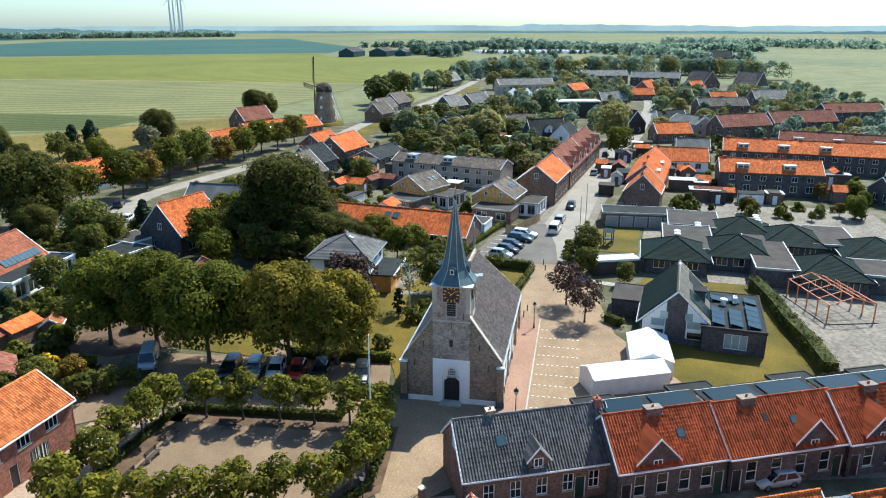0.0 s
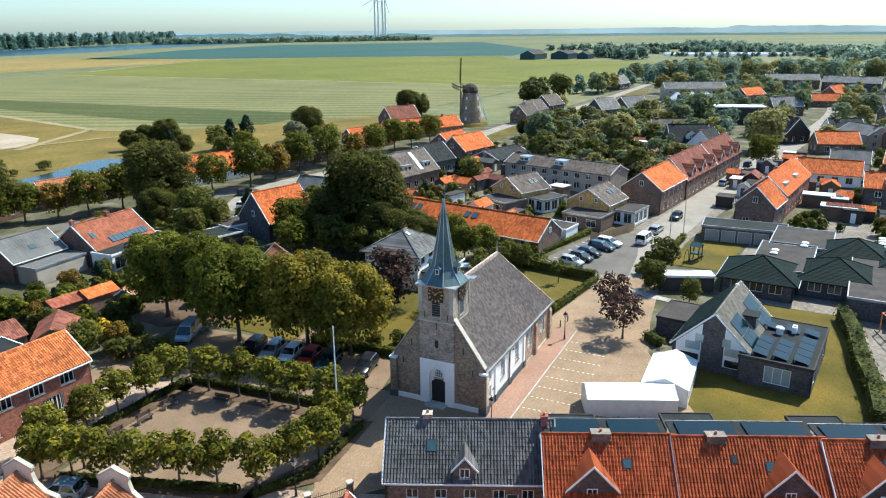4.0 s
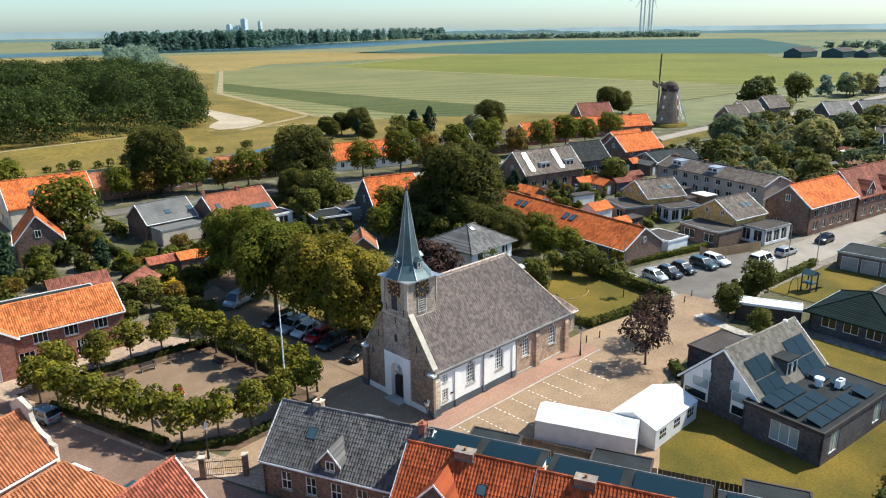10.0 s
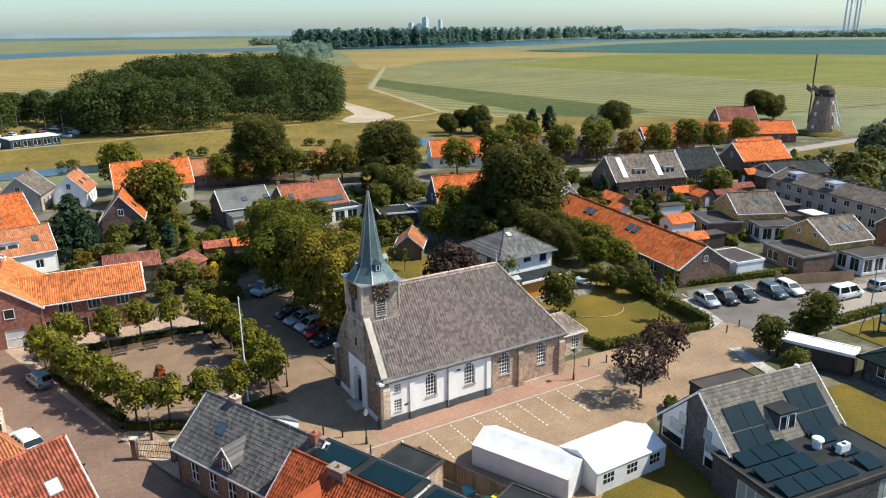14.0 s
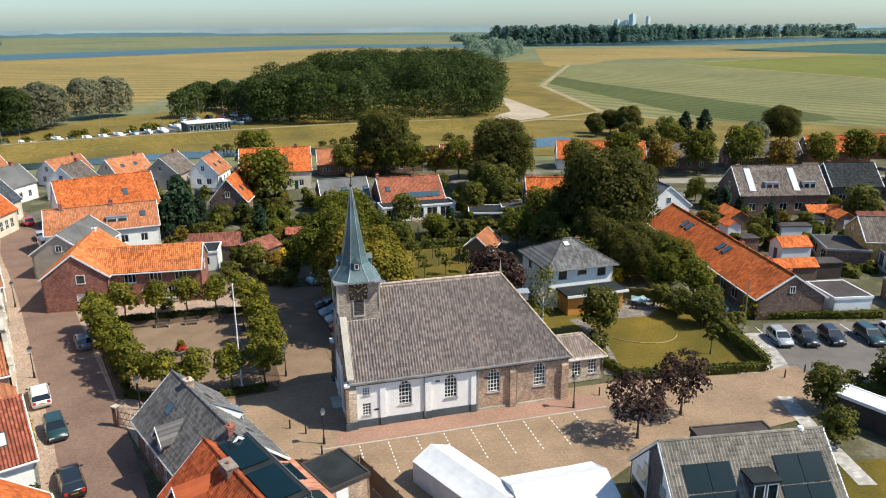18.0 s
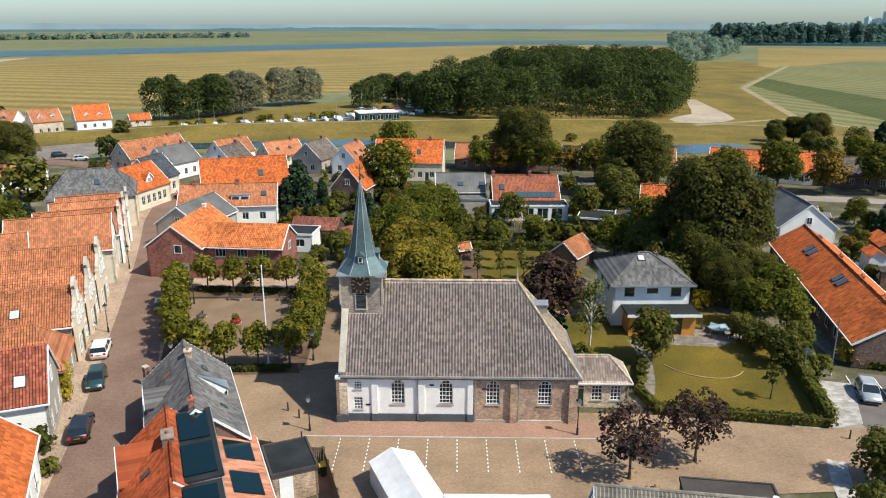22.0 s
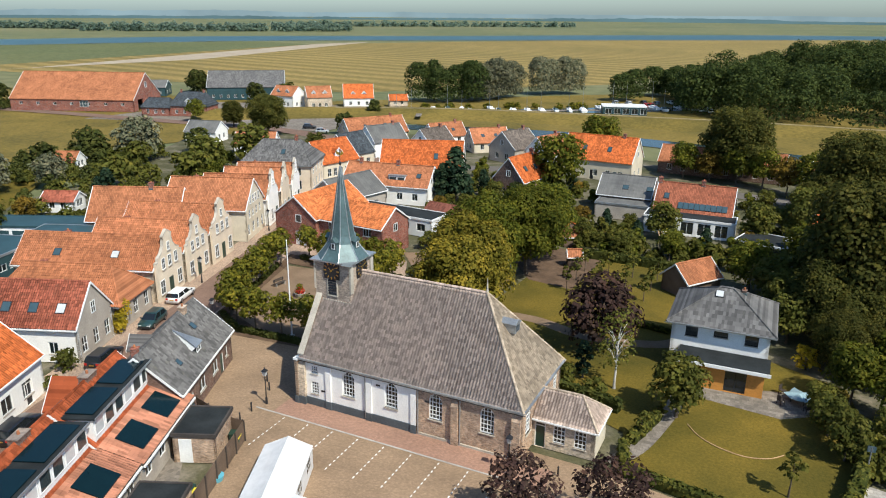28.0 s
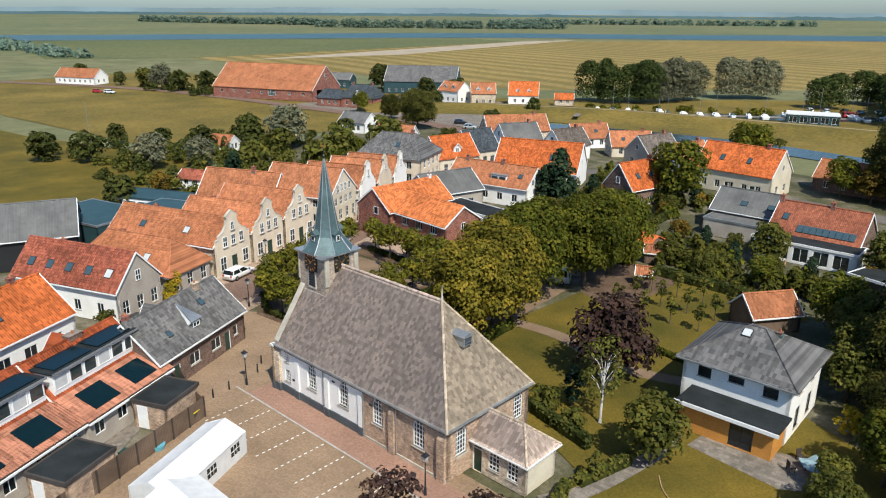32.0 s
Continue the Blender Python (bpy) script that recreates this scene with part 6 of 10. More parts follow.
h.row("s", 0.9, 1.3, 5).flat_dormer(-1, 2.2, 3.2, 3.9, 1.2, 0.9).window("e", 2.2, 3.8, 1.0, 1.1).skylight(-1, 6.2, 0.4).chimney(1.5).chimney(-6).build()
h = House("hipped_house", "large house with hipped orange roof and white gable end", 40.6, 91.5, 16, 17, 10, 3.4, 8.4, "orange", "white_wash")
h.row("s", 0.9, 1.4, 5).window("e", 5, 4.2, 0.8, 1.2).window("e", 3.2, 1.0, 1.0, 1.2).skylight(-1, 3, 0.35).build()
flat_block("flat_extension", "flat-roofed white extension behind the park house", 50, 56, -10, 16, 5, 2.9, "white", "bitumen", "white", wins=[("s", 2 + 3 * i, 1.6, 0.9, 1.2) for i in range(5)], category="extension")

# houses towards the dike
for nm, lab, x, y, rot, L, W, he, hr, rf, wl in (
    ("cottage", "white cottage with grey tiled roof", 20.5, 116, 60, 10, 7.5, 3.8, 7.2, "corrugated", "white_wash"),
    ("cottage", "white cottage with rounded gable and blue door", 33, 118, 70, 9, 7, 3.6, 7.0, "brown_tile", "white_wash"),
    ("cottage", "cottage with orange roof by the quay", 12, 129, 52, 17, 8, 3.4, 7.0, "old_orange", "brick_pale"),
    ("cottage", "small cottage with grey gable", 52.5, 122.6, 66, 9.5, 8, 3.6, 7.2, "brown_tile", "grey_render"),
    ("cottage", "white cottage with orange roof", 61.0, 120.4, 68, 9, 6.5, 3.4, 6.8, "old_orange", "white_wash"),
    ("farmhouse", "long white-walled farmhouse with orange roof", 74.6, 112.4, -8, 15.5, 9, 4.4, 8.8, "orange", "cream"),
    ("cottage", "small brick cottage with orange roof", 63.0, 86.8, 72, 9.6, 6.8, 4.0, 8.0, "orange", "brick_brown"),
    ("cottage", "low orange-roofed house below the dike", 43, 132, 40, 10, 6.5, 2.8, 5.8, "old_orange", "cream"),
    ("cottage", "low orange-roofed house below the dike", 30, 136, 50, 10, 6.5, 2.8, 5.8, "old_orange", "white_wash"),
    ("terrace_cottage", "low brick terrace with orange roof behind trees", 99, 124.0, -8, 26, 7, 2.8, 5.8, "old_orange", "brick_brown"),
    ("terrace_cottage", "low brick terrace with orange roof behind trees", 127, 118.0, -20, 22, 7, 2.8, 5.8, "old_orange", "brick_brown"),
    ("dike_house", "long house with bright orange roof below the dike", 154, 106.5, -24, 22, 8, 3.0, 6.6, "orange", "white_wash"),
    ("dike_house", "grey-roofed house below the dike", 172, 98, -24, 14, 8, 3.0, 6.2, "brown_tile", "brick_brown"),
    ("dike_house", "long grey-roofed house below the dike", 192, 92, -20, 18, 8, 3.0, 6.2, "brown_tile", "brick_brown"),
    ("dike_house", "house with orange roof below the dike", 216, 92, -24, 16, 8, 3.0, 6.4, "orange", "brick_red"),
    ("dike_house", "long orange-roofed terrace near the windmill", 243, 84, -31, 32, 8, 3.0, 6.2, "orange", "brick_red"),
    ("dike_house", "barn-like house with maroon roof by the field", 268, 104, -30, 14, 9, 3.2, 7.5, "maroon", "brick_brown"),
):
    h = House(nm, lab, x, y, rot, L, W, he, hr, rf, wl, group="houses below the dike")
    n = max(2, int(L / 3))
    h.row("s", 0.8, 1.4, n, 1.0, (2, 1)).row("n", 0.8, 1.4, n, 1.0, (2, 1)).row("w", 0.8, 1.4, 2).row("e", 0.8, 1.4, 2)
    h.window("w", W / 2, he + 0.5, 0.9, 1.2).window("e", W / 2, he + 0.5, 0.9, 1.2).chimney(L * 0.3)
    if "orange" in rf:
        h.skylight(-1, -L * 0.2, 0.35).skylight(-1, L * 0.15, 0.35)
    if nm == "farmhouse":
        h.door("s", 7, m="black").door("s", 12, m="green_paint")
    h.build()

# the grey shed house and the house with solar panels
h = House("grey_roofed_house", "low house with weathered grey corrugated roof", 83.2, 84.5, -3, 9.4, 8, 3.4, 6.2, "corrugated", "brick_brown")
h.skylight(-1, 0, 0.3, 1.0).skylight(-1, 4.2, 0.3, 1.0).row("s", 0.8, 1.4, 3).build()
flat_block("lean_to", "grey lean-to with corrugated roof", 83.2, 78.5, -3, 9, 4.5, 2.7, "grey_render", "corrugated", "zinc")
h = House("solar_house", "brick house with red-orange roof and a row of solar panels", 94.9, 79.5, -3, 12.4, 9.6, 3.0, 6.6, "old_red", "brick_brown")
h.panels(-1, -2.4, 5.4, 0.06, 0.3, 9, m="skylight").skylight(-1, -4.5, 0.4).row("s", 0.8, 1.5, 4, 1.6).row("e", 0.8, 1.3, 2).chimney(1).chimney(-6).build()
flat_block("garden_extension", "flat-roofed white-edged extension with wide windows", 94.5, 72.5, -3, 14, 4.4, 2.8, "white", "bitumen", "white", wins=[("s", 1.6 + 2.6 * i, 2.0, 0.3, 2.0) for i in range(5)], category="extension")
flat_block("garden_studio", "garden studio with dark sloping sheet roof and white edges", 105.5, 64.5, -20, 7, 6, 2.4, "wood_dark", "bitumen", "white", category="studio")
flat_block("garden_studio", "low studio with pale felt roof", 112, 66, -20, 6, 6, 2.6, "grey_render", "bitumen_pale", "white", category="studio")
h = House("red_roofed_shed", "small shed with red tiled roof", 96.2, 44.5, 50, 6, 4.2, 2.2, 4.0, "old_orange", "wood", category="shed")
h.build()

# villa with hipped roof beside the churchyard
h = House("villa", "white two-storey villa with grey hipped roof and ochre ground floor", 100.3, 24.6, -3, 9.0, 8.6, 5.45, 7.75, "grey_near", "white_wash", hip=3.9, ov=0.55)
h.window("s", 1.9, 3.75, 1.15, 1.1, (1, 1), "black").window("s", 4.6, 4.1, 1.3, 0.6, (1, 1), "black").window("s", 7.4, 3.75, 1.2, 1.1, (1, 1), "black").row("e", 3.7, 1.2, 2, 1.0, (1, 1), fr="black").row("w", 3.7, 1.2, 2, 1.0, (1, 1), fr="black").row("e", 0.6, 1.9, 2, 1.2, (1, 1), fr="black")
h.skylight(-1, -0.6, 0.72, 0.7, 0.16, "pale_glass").chimney(1.6, 0.6, 0.4, 0.4, 0.3, "brick_brown")
vil = h.build()
ex = linked("garden_room", None, vil, pose(0.6, -5.8, 0))
b = MB()
openings_wall(b, 7.6, 2.5, 0.2, [(4.2, 0.1, 6.1, 2.3)])
moved(b, pose(-3.8, -1.5, 0)).obj("wall", "ochre", ex)
MB().box(3.6, -1.3, 0, 3.8, 1.5, 2.5).obj("side_wall", "ochre", ex)
MB().box(-3.8, -1.3, 0, -3.6, 1.5, 2.5).obj("side_wall", "ochre", ex)
sash_window(ex, pose(1.35, -1.5, 0.1), 1.9, 2.2, "black", (2, 1), None)
MB().box(-4.1, -2.0, 2.5, 4.2, 1.49, 2.72).obj("roof", "bitumen", ex)
MB().box(-4.2, -2.1, 2.48, 4.3, -2.0, 2.8).obj("roof_edge", "white", ex)

# the long red-roofed row house east of the churchyard
h = House("long_row_house", "long low brick house with bright red-orange roof", 126.4, 25.4, -104.5, 37.5, 8.6, 2.8, 5.6, "orange", "brick_brown")
h.row("n", 0.7, 1.6, 11, 1.6, (2, 1)).row("s", 0.7, 1.6, 11, 1.6, (2, 1)).window("e", 4.3, 3.3, 0.7, 0.9)
for x in (-12, -3, 5, 12, 17):
    h.chimney(x, 0.3, 0.5, 0.5, 0.5)
h.skylight(-1, -9.4, 0.5, 1.0, 0.25).skylight(-1, -7.8, 0.5, 1.0, 0.25).skylight(-1, 3.0, 0.5, 1.0, 0.25).skylight(-1, 4.6, 0.5, 1.0, 0.25)
h.build()
flat_block("row_annex", "white flat-roofed annex at the end of the row", 130.5, 7.5, -14, 5, 6, 2.5, "white", "bitumen_pale", "white", category="annex")

# pair of yellow houses and the brick row on the east street
for x, y, rot, lab in ((153.5, 21.0, -30, "yellow brick house with brown gabled roof"), (148.0, 3.2, -16, "yellow brick house with brown gabled roof")):
    h = House("yellow_house", lab, x, y, rot, 8.6, 8.8, 4.0, 6.6, "brown_tile", "brick_yellow", group="pair of yellow houses")
    h.window("w", 3, 4.1, 0.7, 0.9).window("w", 6.2, 4.1, 0.7, 0.9).skylight(-1, 0.6, 0.4, 0.8).skylight(-1, 2.0, 0.4, 0.8).row("w", 0.8, 1.5, 2, 1.6).row("s", 0.8, 1.5, 2, 1.6).build()
    c, s = math.cos(radians(rot)), math.sin(radians(rot))
    flat_block("garage_wing", "flat-roofed garage wing of the yellow house", x - 6.8 * c + 1.5 * s, y - 6.8 * s - 1.5 * c, rot, 6, 8, 2.7, "brick_brown", "bitumen_pale", "zinc", wins=(("w", 2, 2.2, 0.6, 1.5), ("w", 6, 2.0, 0.6, 1.5)), category="garage")
    flat_block("sun_room", "glazed flat-roofed sun room", x + 1.5 * c + 6.5 * s, y + 1.5 * s - 6.5 * c, rot, 7, 5, 2.7, "white", "bitumen_pale", "zinc", wins=[("s", 1.2 + 2.1 * i, 1.6, 0.4, 2.0) for i in range(3)] + [("w", 1.4, 1.6, 0.4, 2.0), ("w", 3.6, 1.6, 0.4, 2.0)], category="sun room")
for i, (x, y, rot, L, W, he, hr, rf, wl, nm) in enumerate((
    (163.2, -6.5, -14, 16, 8.4, 5.2, 8.4, "orange", "brick_brown", "corner_terrace"), (183.1, -11.2, -14, 23, 8.8, 4.6, 9.0, "maroon", "brick_brown", "gabled_terrace"), (206.5, -16.7, -14, 23, 8.8, 4.6, 9.0, "maroon", "brick_brown", "gabled_terrace"),
    (176.4, 16.4, -110, 29, 8.4, 4.9, 6.6, "brown_tile", "grey_render", "terraced_block"), (199.3, 50.4, -16, 14, 8.6, 4.4, 8.0, "orange", "brick_brown", "detached_house"), (198, 39.5, -20, 15, 9, 2.8, 4.8, "grey_tile", "brick_brown", "bungalow"),
    (161, 53.8, -17, 17, 10, 4.0, 8.5, "brown_tile", "brick_brown", "pair_house"), (180, 54, -20, 10, 9, 4.0, 7.8, "grey_tile", "brick_dark", "dark_house"), (154.2, -27.6, -15, 9, 7.0, 4.8, 8.2, "orange", "brick_brown", "gabled_house"),
    (174.8, -31.7, -14, 26, 7.8, 4.8, 8.2, "orange", "brick_red", "terraced_block"), (178.2, -59.2, -97, 22, 8.4, 5.2, 7.6, "orange", "brick_dark", "terraced_block"), (209.6, -76, -103, 39, 8.4, 5.2, 7.8, "orange", "brick_dark", "terraced_block"),
    (225, -92, -110, 34, 8.4, 5.2, 8.2, "maroon", "brick_dark", "terraced_block"), (204, -44, -97, 14, 8, 3.0, 5.8, "orange", "white_wash", "bungalow"), (219, -50, -97, 9, 8, 3.6, 6.2, "corrugated", "white_wash", "white_house"),
    (230, -14, -15, 12, 9, 3.4, 8.4, "grey_tile", "white", "dark_house"), (116.1, 58.7, -20, 10.5, 9.2, 3.8, 8.6, "orange", "brick_dark", "dark_house"), (137.5, 60.4, -96, 14, 9, 2.8, 6.4, "corrugated", "white_wash", "thatched_house"),
    (216, 62, -14, 12, 8, 3.0, 6.0, "orange", "brick_red", "detached_house"), (291, 58, -20, 10, 8, 3.4, 7.2, "brown_tile", "brick_brown", "roadside_house"), (309, 60, -20, 12, 8, 3.4, 7.2, "brown_tile", "brick_pale", "roadside_house"), (331, 58, -20, 12, 9, 3.4, 7.6, "brown_tile", "brick_dark", "roadside_house"),
)):
    h = House(nm, {"orange": "brick house with bright orange tiled roof", "maroon": "brick terrace with maroon tiled roof", "brown_tile": "house with grey-brown tiled roof", "grey_tile": "house with dark grey tiled roof", "corrugated": "white house with pale grey roof"}[rf], x, y, rot, L, W, he, hr, rf, wl, group="houses of the eastern village")
    n = max(2, int(L / 3.2))
    for k in "sn":
        h.row(k, 0.8, 1.5, n, 1.5, (2, 1))
        if he > 4.3:
            h.row(k, 3.2, 1.2, n, 1.3, (2, 1))
    for k in "ew":
        h.window(k, W * 0.5, he + 0.35, 0.9, 1.2).window(k, W * 0.3, 0.9, 1.2, 1.3)
    for j in range(max(1, int(L / 9))):
        h.chimney(-L / 2 + 1.2 + 9 * j, 0.3, 0.7, 0.6, 0.7)
    if nm == "gabled_terrace":
        for j in range(3):
            h.gable_dormer(-1, -L / 2 + L * (j + 0.5) / 3, 3.0, 4.2, 1.5, 1.6, 0.0, "brick_brown")
    if nm in ("thatched_house",):
        for j in range(3):
            h.gable_dormer(1 if rot < -90 else -1, -L / 2 + L * (j + 0.5) / 3, 1.6, 3.2, 0.9, 0.5, 0.6, "white")
    if nm == "pair_house":
        for j in (-6.5, 2):
            h.slab("roof_window_strip", -1, j, j + 1.2, 0.1, 0.9, "pale_glass", 0.06, 0.16, "long white roof window strip")
        h.flat_dormer(-1, -2, 2.6, 4.6, 1.3, 1.0).flat_dormer(-1, 5.2, 2.4, 4.6, 1.3, 1.0)
    if nm == "terraced_block":
        for j in range(int(L / 10)):
            h.flat_dormer(-1, -L / 2 + 10 * j + 5, 2.6, he + 0.5, 1.0, 1.0)
    if nm == "dark_house" and rf == "orange":
        h.gable_dormer(-1, 3.0, 4.6, 0.0, 4.6, 2.0, -1.6, "brick_dark")
    if nm == "dark_house" and wl == "white":
        h.gable_dormer(1, 0, 2.4, 4.0, 1.4, 1.2, 0.8, "white")
    h.build()

# low-rise complex with dark pyramid roofs
for x, y in ((115.5, -27.0), (118.4, -37.3), (130.9, -41.3), (126.6, -48.2), (109.4, -48.2), (120.5, -59.1)):
    h = House("pavilion", "low pavilion with dark grey pyramid roof and white windows", x, y, -9, 9.5, 9.5, 2.7, 4.9, "pavilion_tile", "brick_dark", hip=4.6, ov=0.6, group="pavilions of the low-rise complex")
    for k in "snew":
        h.row(k, 0.9, 1.4, 3, 1.7, (2, 1))
    h.build()
for x, y, L, W in ((123.5, -30.5, 15, 8), (118, -42, 22, 6), (136, -34, 12, 9), (128, -55, 12, 7), (110, -56, 8, 8)):
    flat_block("linking_block", "flat-roofed linking block with grey felt and rooflights", x, y, -9, L, W, 2.9, "brick_dark", "bitumen_pale", "zinc", wins=[("s", 1.5 + 2 * i, 1.5, 0.8, 1.6) for i in range(int(L / 2.2))], category="school block", group="pavilions of the low-rise complex")
for x, y, n in ((125.5, -37.5, 4), (131.5, -44.6, 4), (122.5, -28.5, 2), (121.8, -45.2, 3), (128.2, -33.2, 2)):
    for i in range(n):
        o = thing("dome_light", pose(x + 1.75 * i, y - 0.3 * i, 2.95, 0, 0, -9), "white domed rooflight on the flat felt roof", "rooflight", "rooflights of the low-rise complex")
        MB().box(-0.55, -0.55, 0, 0.55, 0.55, 0.16).obj("kerb", "zinc", o)
        MB().hexa([(-0.5, -0.5, 0.16), (0.5, -0.5, 0.16), (0.5, 0.5, 0.16), (-0.5, 0.5, 0.16)], [(-0.25, -0.25, 0.34), (0.25, -0.25, 0.34), (0.25, 0.25, 0.34), (-0.25, 0.25, 0.34)]).obj("dome", "tent", o)
flat_block("garage_row", "row of garages with flat roof and pale doors", 141.9, -24.9, -93, 14, 6, 2.7, "brick_brown", "bitumen", "zinc", doors=[("s", 1.8 + 2.7 * i, 2.2, "grey_render") for i in range(5)], category="garage")
flat_block("bicycle_shelter", "long shelter with white flat roof", 110.8, -16.6, -74, 7.5, 2.4, 2.3, "wood_dark", "tent", "white", category="shelter")

# parish hall: steep dark roof with a lower flat-roofed wing
h = House("parish_hall", "dark brick parish hall with steep roof and white glazed gable", 89.7, -22.3, -12.0, 12.2, 8.6, 2.7, 6.85, "hall_tile", "brick_dark", ov=0.25, near=True)
h.panels(-1, -5.0, -1.5, 0.04, 0.72, 2, 2).panels(-1, 1.7, 5.4, 0.04, 0.74, 2, 2)
h.flat_dormer(-1, 0.2, 1.9, 3.3, 1.9, 1.0, "brick_dark", "bitumen", 2)
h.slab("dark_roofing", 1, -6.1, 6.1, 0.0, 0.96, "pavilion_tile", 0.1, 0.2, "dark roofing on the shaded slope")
vent = thing("roof_cowl", pose(93.4, -22.8, 6.6), "small white metal roof cowl", "ventilator")
MB().ring(0, 0, -0.35, 0.3, 0.14, 0.14, 10).obj("pipe", "zinc", vent)
MB().ring(0, 0, 0.3, 0.5, 0.26, 0.2, 10).obj("cowl", "white", vent)
hall = h.build()
for y0, y1 in ((-3.9, -1.2), (1.2, 3.9)):
    inner, outer = (y1, y0) if abs(y1) < abs(y0) else (y0, y1)
    top = 7.1 - abs(inner) * h.slope - 0.5
    low = max(1.0, 7.1 - abs(outer) * h.slope - 0.5)
    q = [(outer, 0.9), (inner, 0.9), (inner, top), (outer, low)]
    gw = linked("gable_glazing", None, hall)
    MB().prism(q if outer < inner else q[::-1], -6.2, -6.12, "x").obj("panel", "white", gw)
    cy_ = (inner + outer) / 2
    for k, (z0, z1) in enumerate(((1.0, 1.8), (2.3, 3.2), (3.25, 4.2))):
        fac = [max(min(inner, outer) + 0.2, min(inner, outer) + 0.2), max(inner, outer) - 0.2]
        if k == 2:
            fac = [inner - 0.2 if inner > 0 else inner + 0.2, (inner + cy_) / 2]
            fac.sort()
            fac = [fac[0], fac[1]]
        if k == 1:
            fac = sorted([inner * 1.08, cy_ + (outer - cy_) * 0.25])
        MB().box(-6.26, fac[0], z0, -6.21, fac[1], z1).obj("pane", "hall_glass" if k else "glass", gw)
hall_wing = flat_block("hall_wing", "flat-roofed brick wing of the parish hall", 88.0, -28.7, -12.0, 12.8, 7.2, 3.1, "brick_dark", "bitumen", "bitumen_pale", wins=(("w", 3.9, 2.6, 0.6, 1.9), ("s", 2.2, 1.6, 0.6, 2.0), ("s", 10.2, 1.6, 0.6, 2.0)), category="hall wing", glass="hall_glass")
flat_block("hall_porch", "flat-roofed brick porch of the parish hall", 94.6, -17.0, -11.5, 6.4, 4.2, 2.5, "brick_dark", "bitumen_pale", "bitumen_pale", category="porch")
for i in range(5):
    for j in range(3):
        if i == 3 and j > 0:
            continue
        o = MB().hexa([(-0.85, -0.75, 0.12), (0.85, -0.75, 0.12), (0.85, 0.75, 0.42), (-0.85, 0.75, 0.42)], [(-0.85, -0.75, 0.17), (0.85, -0.75, 0.17), (0.85, 0.75, 0.47), (-0.85, 0.75, 0.47)])
        t = linked("solar_panel", None, hall_wing, pose(-4.9 + 1.8 * i + (0.9 if i > 3 else 0), -2.3 + 2.0 * j, 3.14), "tilted dark solar panel")
        o.obj("panel", "solar", t)
        MB().box(-0.8, 0.6, 0, -0.72, 0.7, 0.36).box(0.72, 0.6, 0, 0.8, 0.7, 0.36).box(-0.8, -0.7, 0, -0.72, -0.62, 0.12).box(0.72, -0.7, 0, 0.8, -0.62, 0.12).obj("bracket", "steel", t)
v = thing("roof_fan", pose(88.8, -27.6, 3.14), "white round roof ventilator", "ventilator")
MB().ring(0, 0, 0, 0.7, 0.35, 0.35, 14).obj("drum", "white", v)
MB().ring(0, 0, 0.7, 0.85, 0.5, 0.42, 14).obj("cowl", "white", v)
v = thing("air_unit", pose(89.6, -29.2, 3.14, 0, 0, -11), "white air-conditioning unit on the flat roof", "air unit")
MB().box(-0.5, -0.25, 0.1, 0.5, 0.25, 0.85).obj("casing", "white", v)
MB().ring(0, 0, 0.85, 0.88, 0.2, 0.2, 12).obj("fan_grille", "black", v)

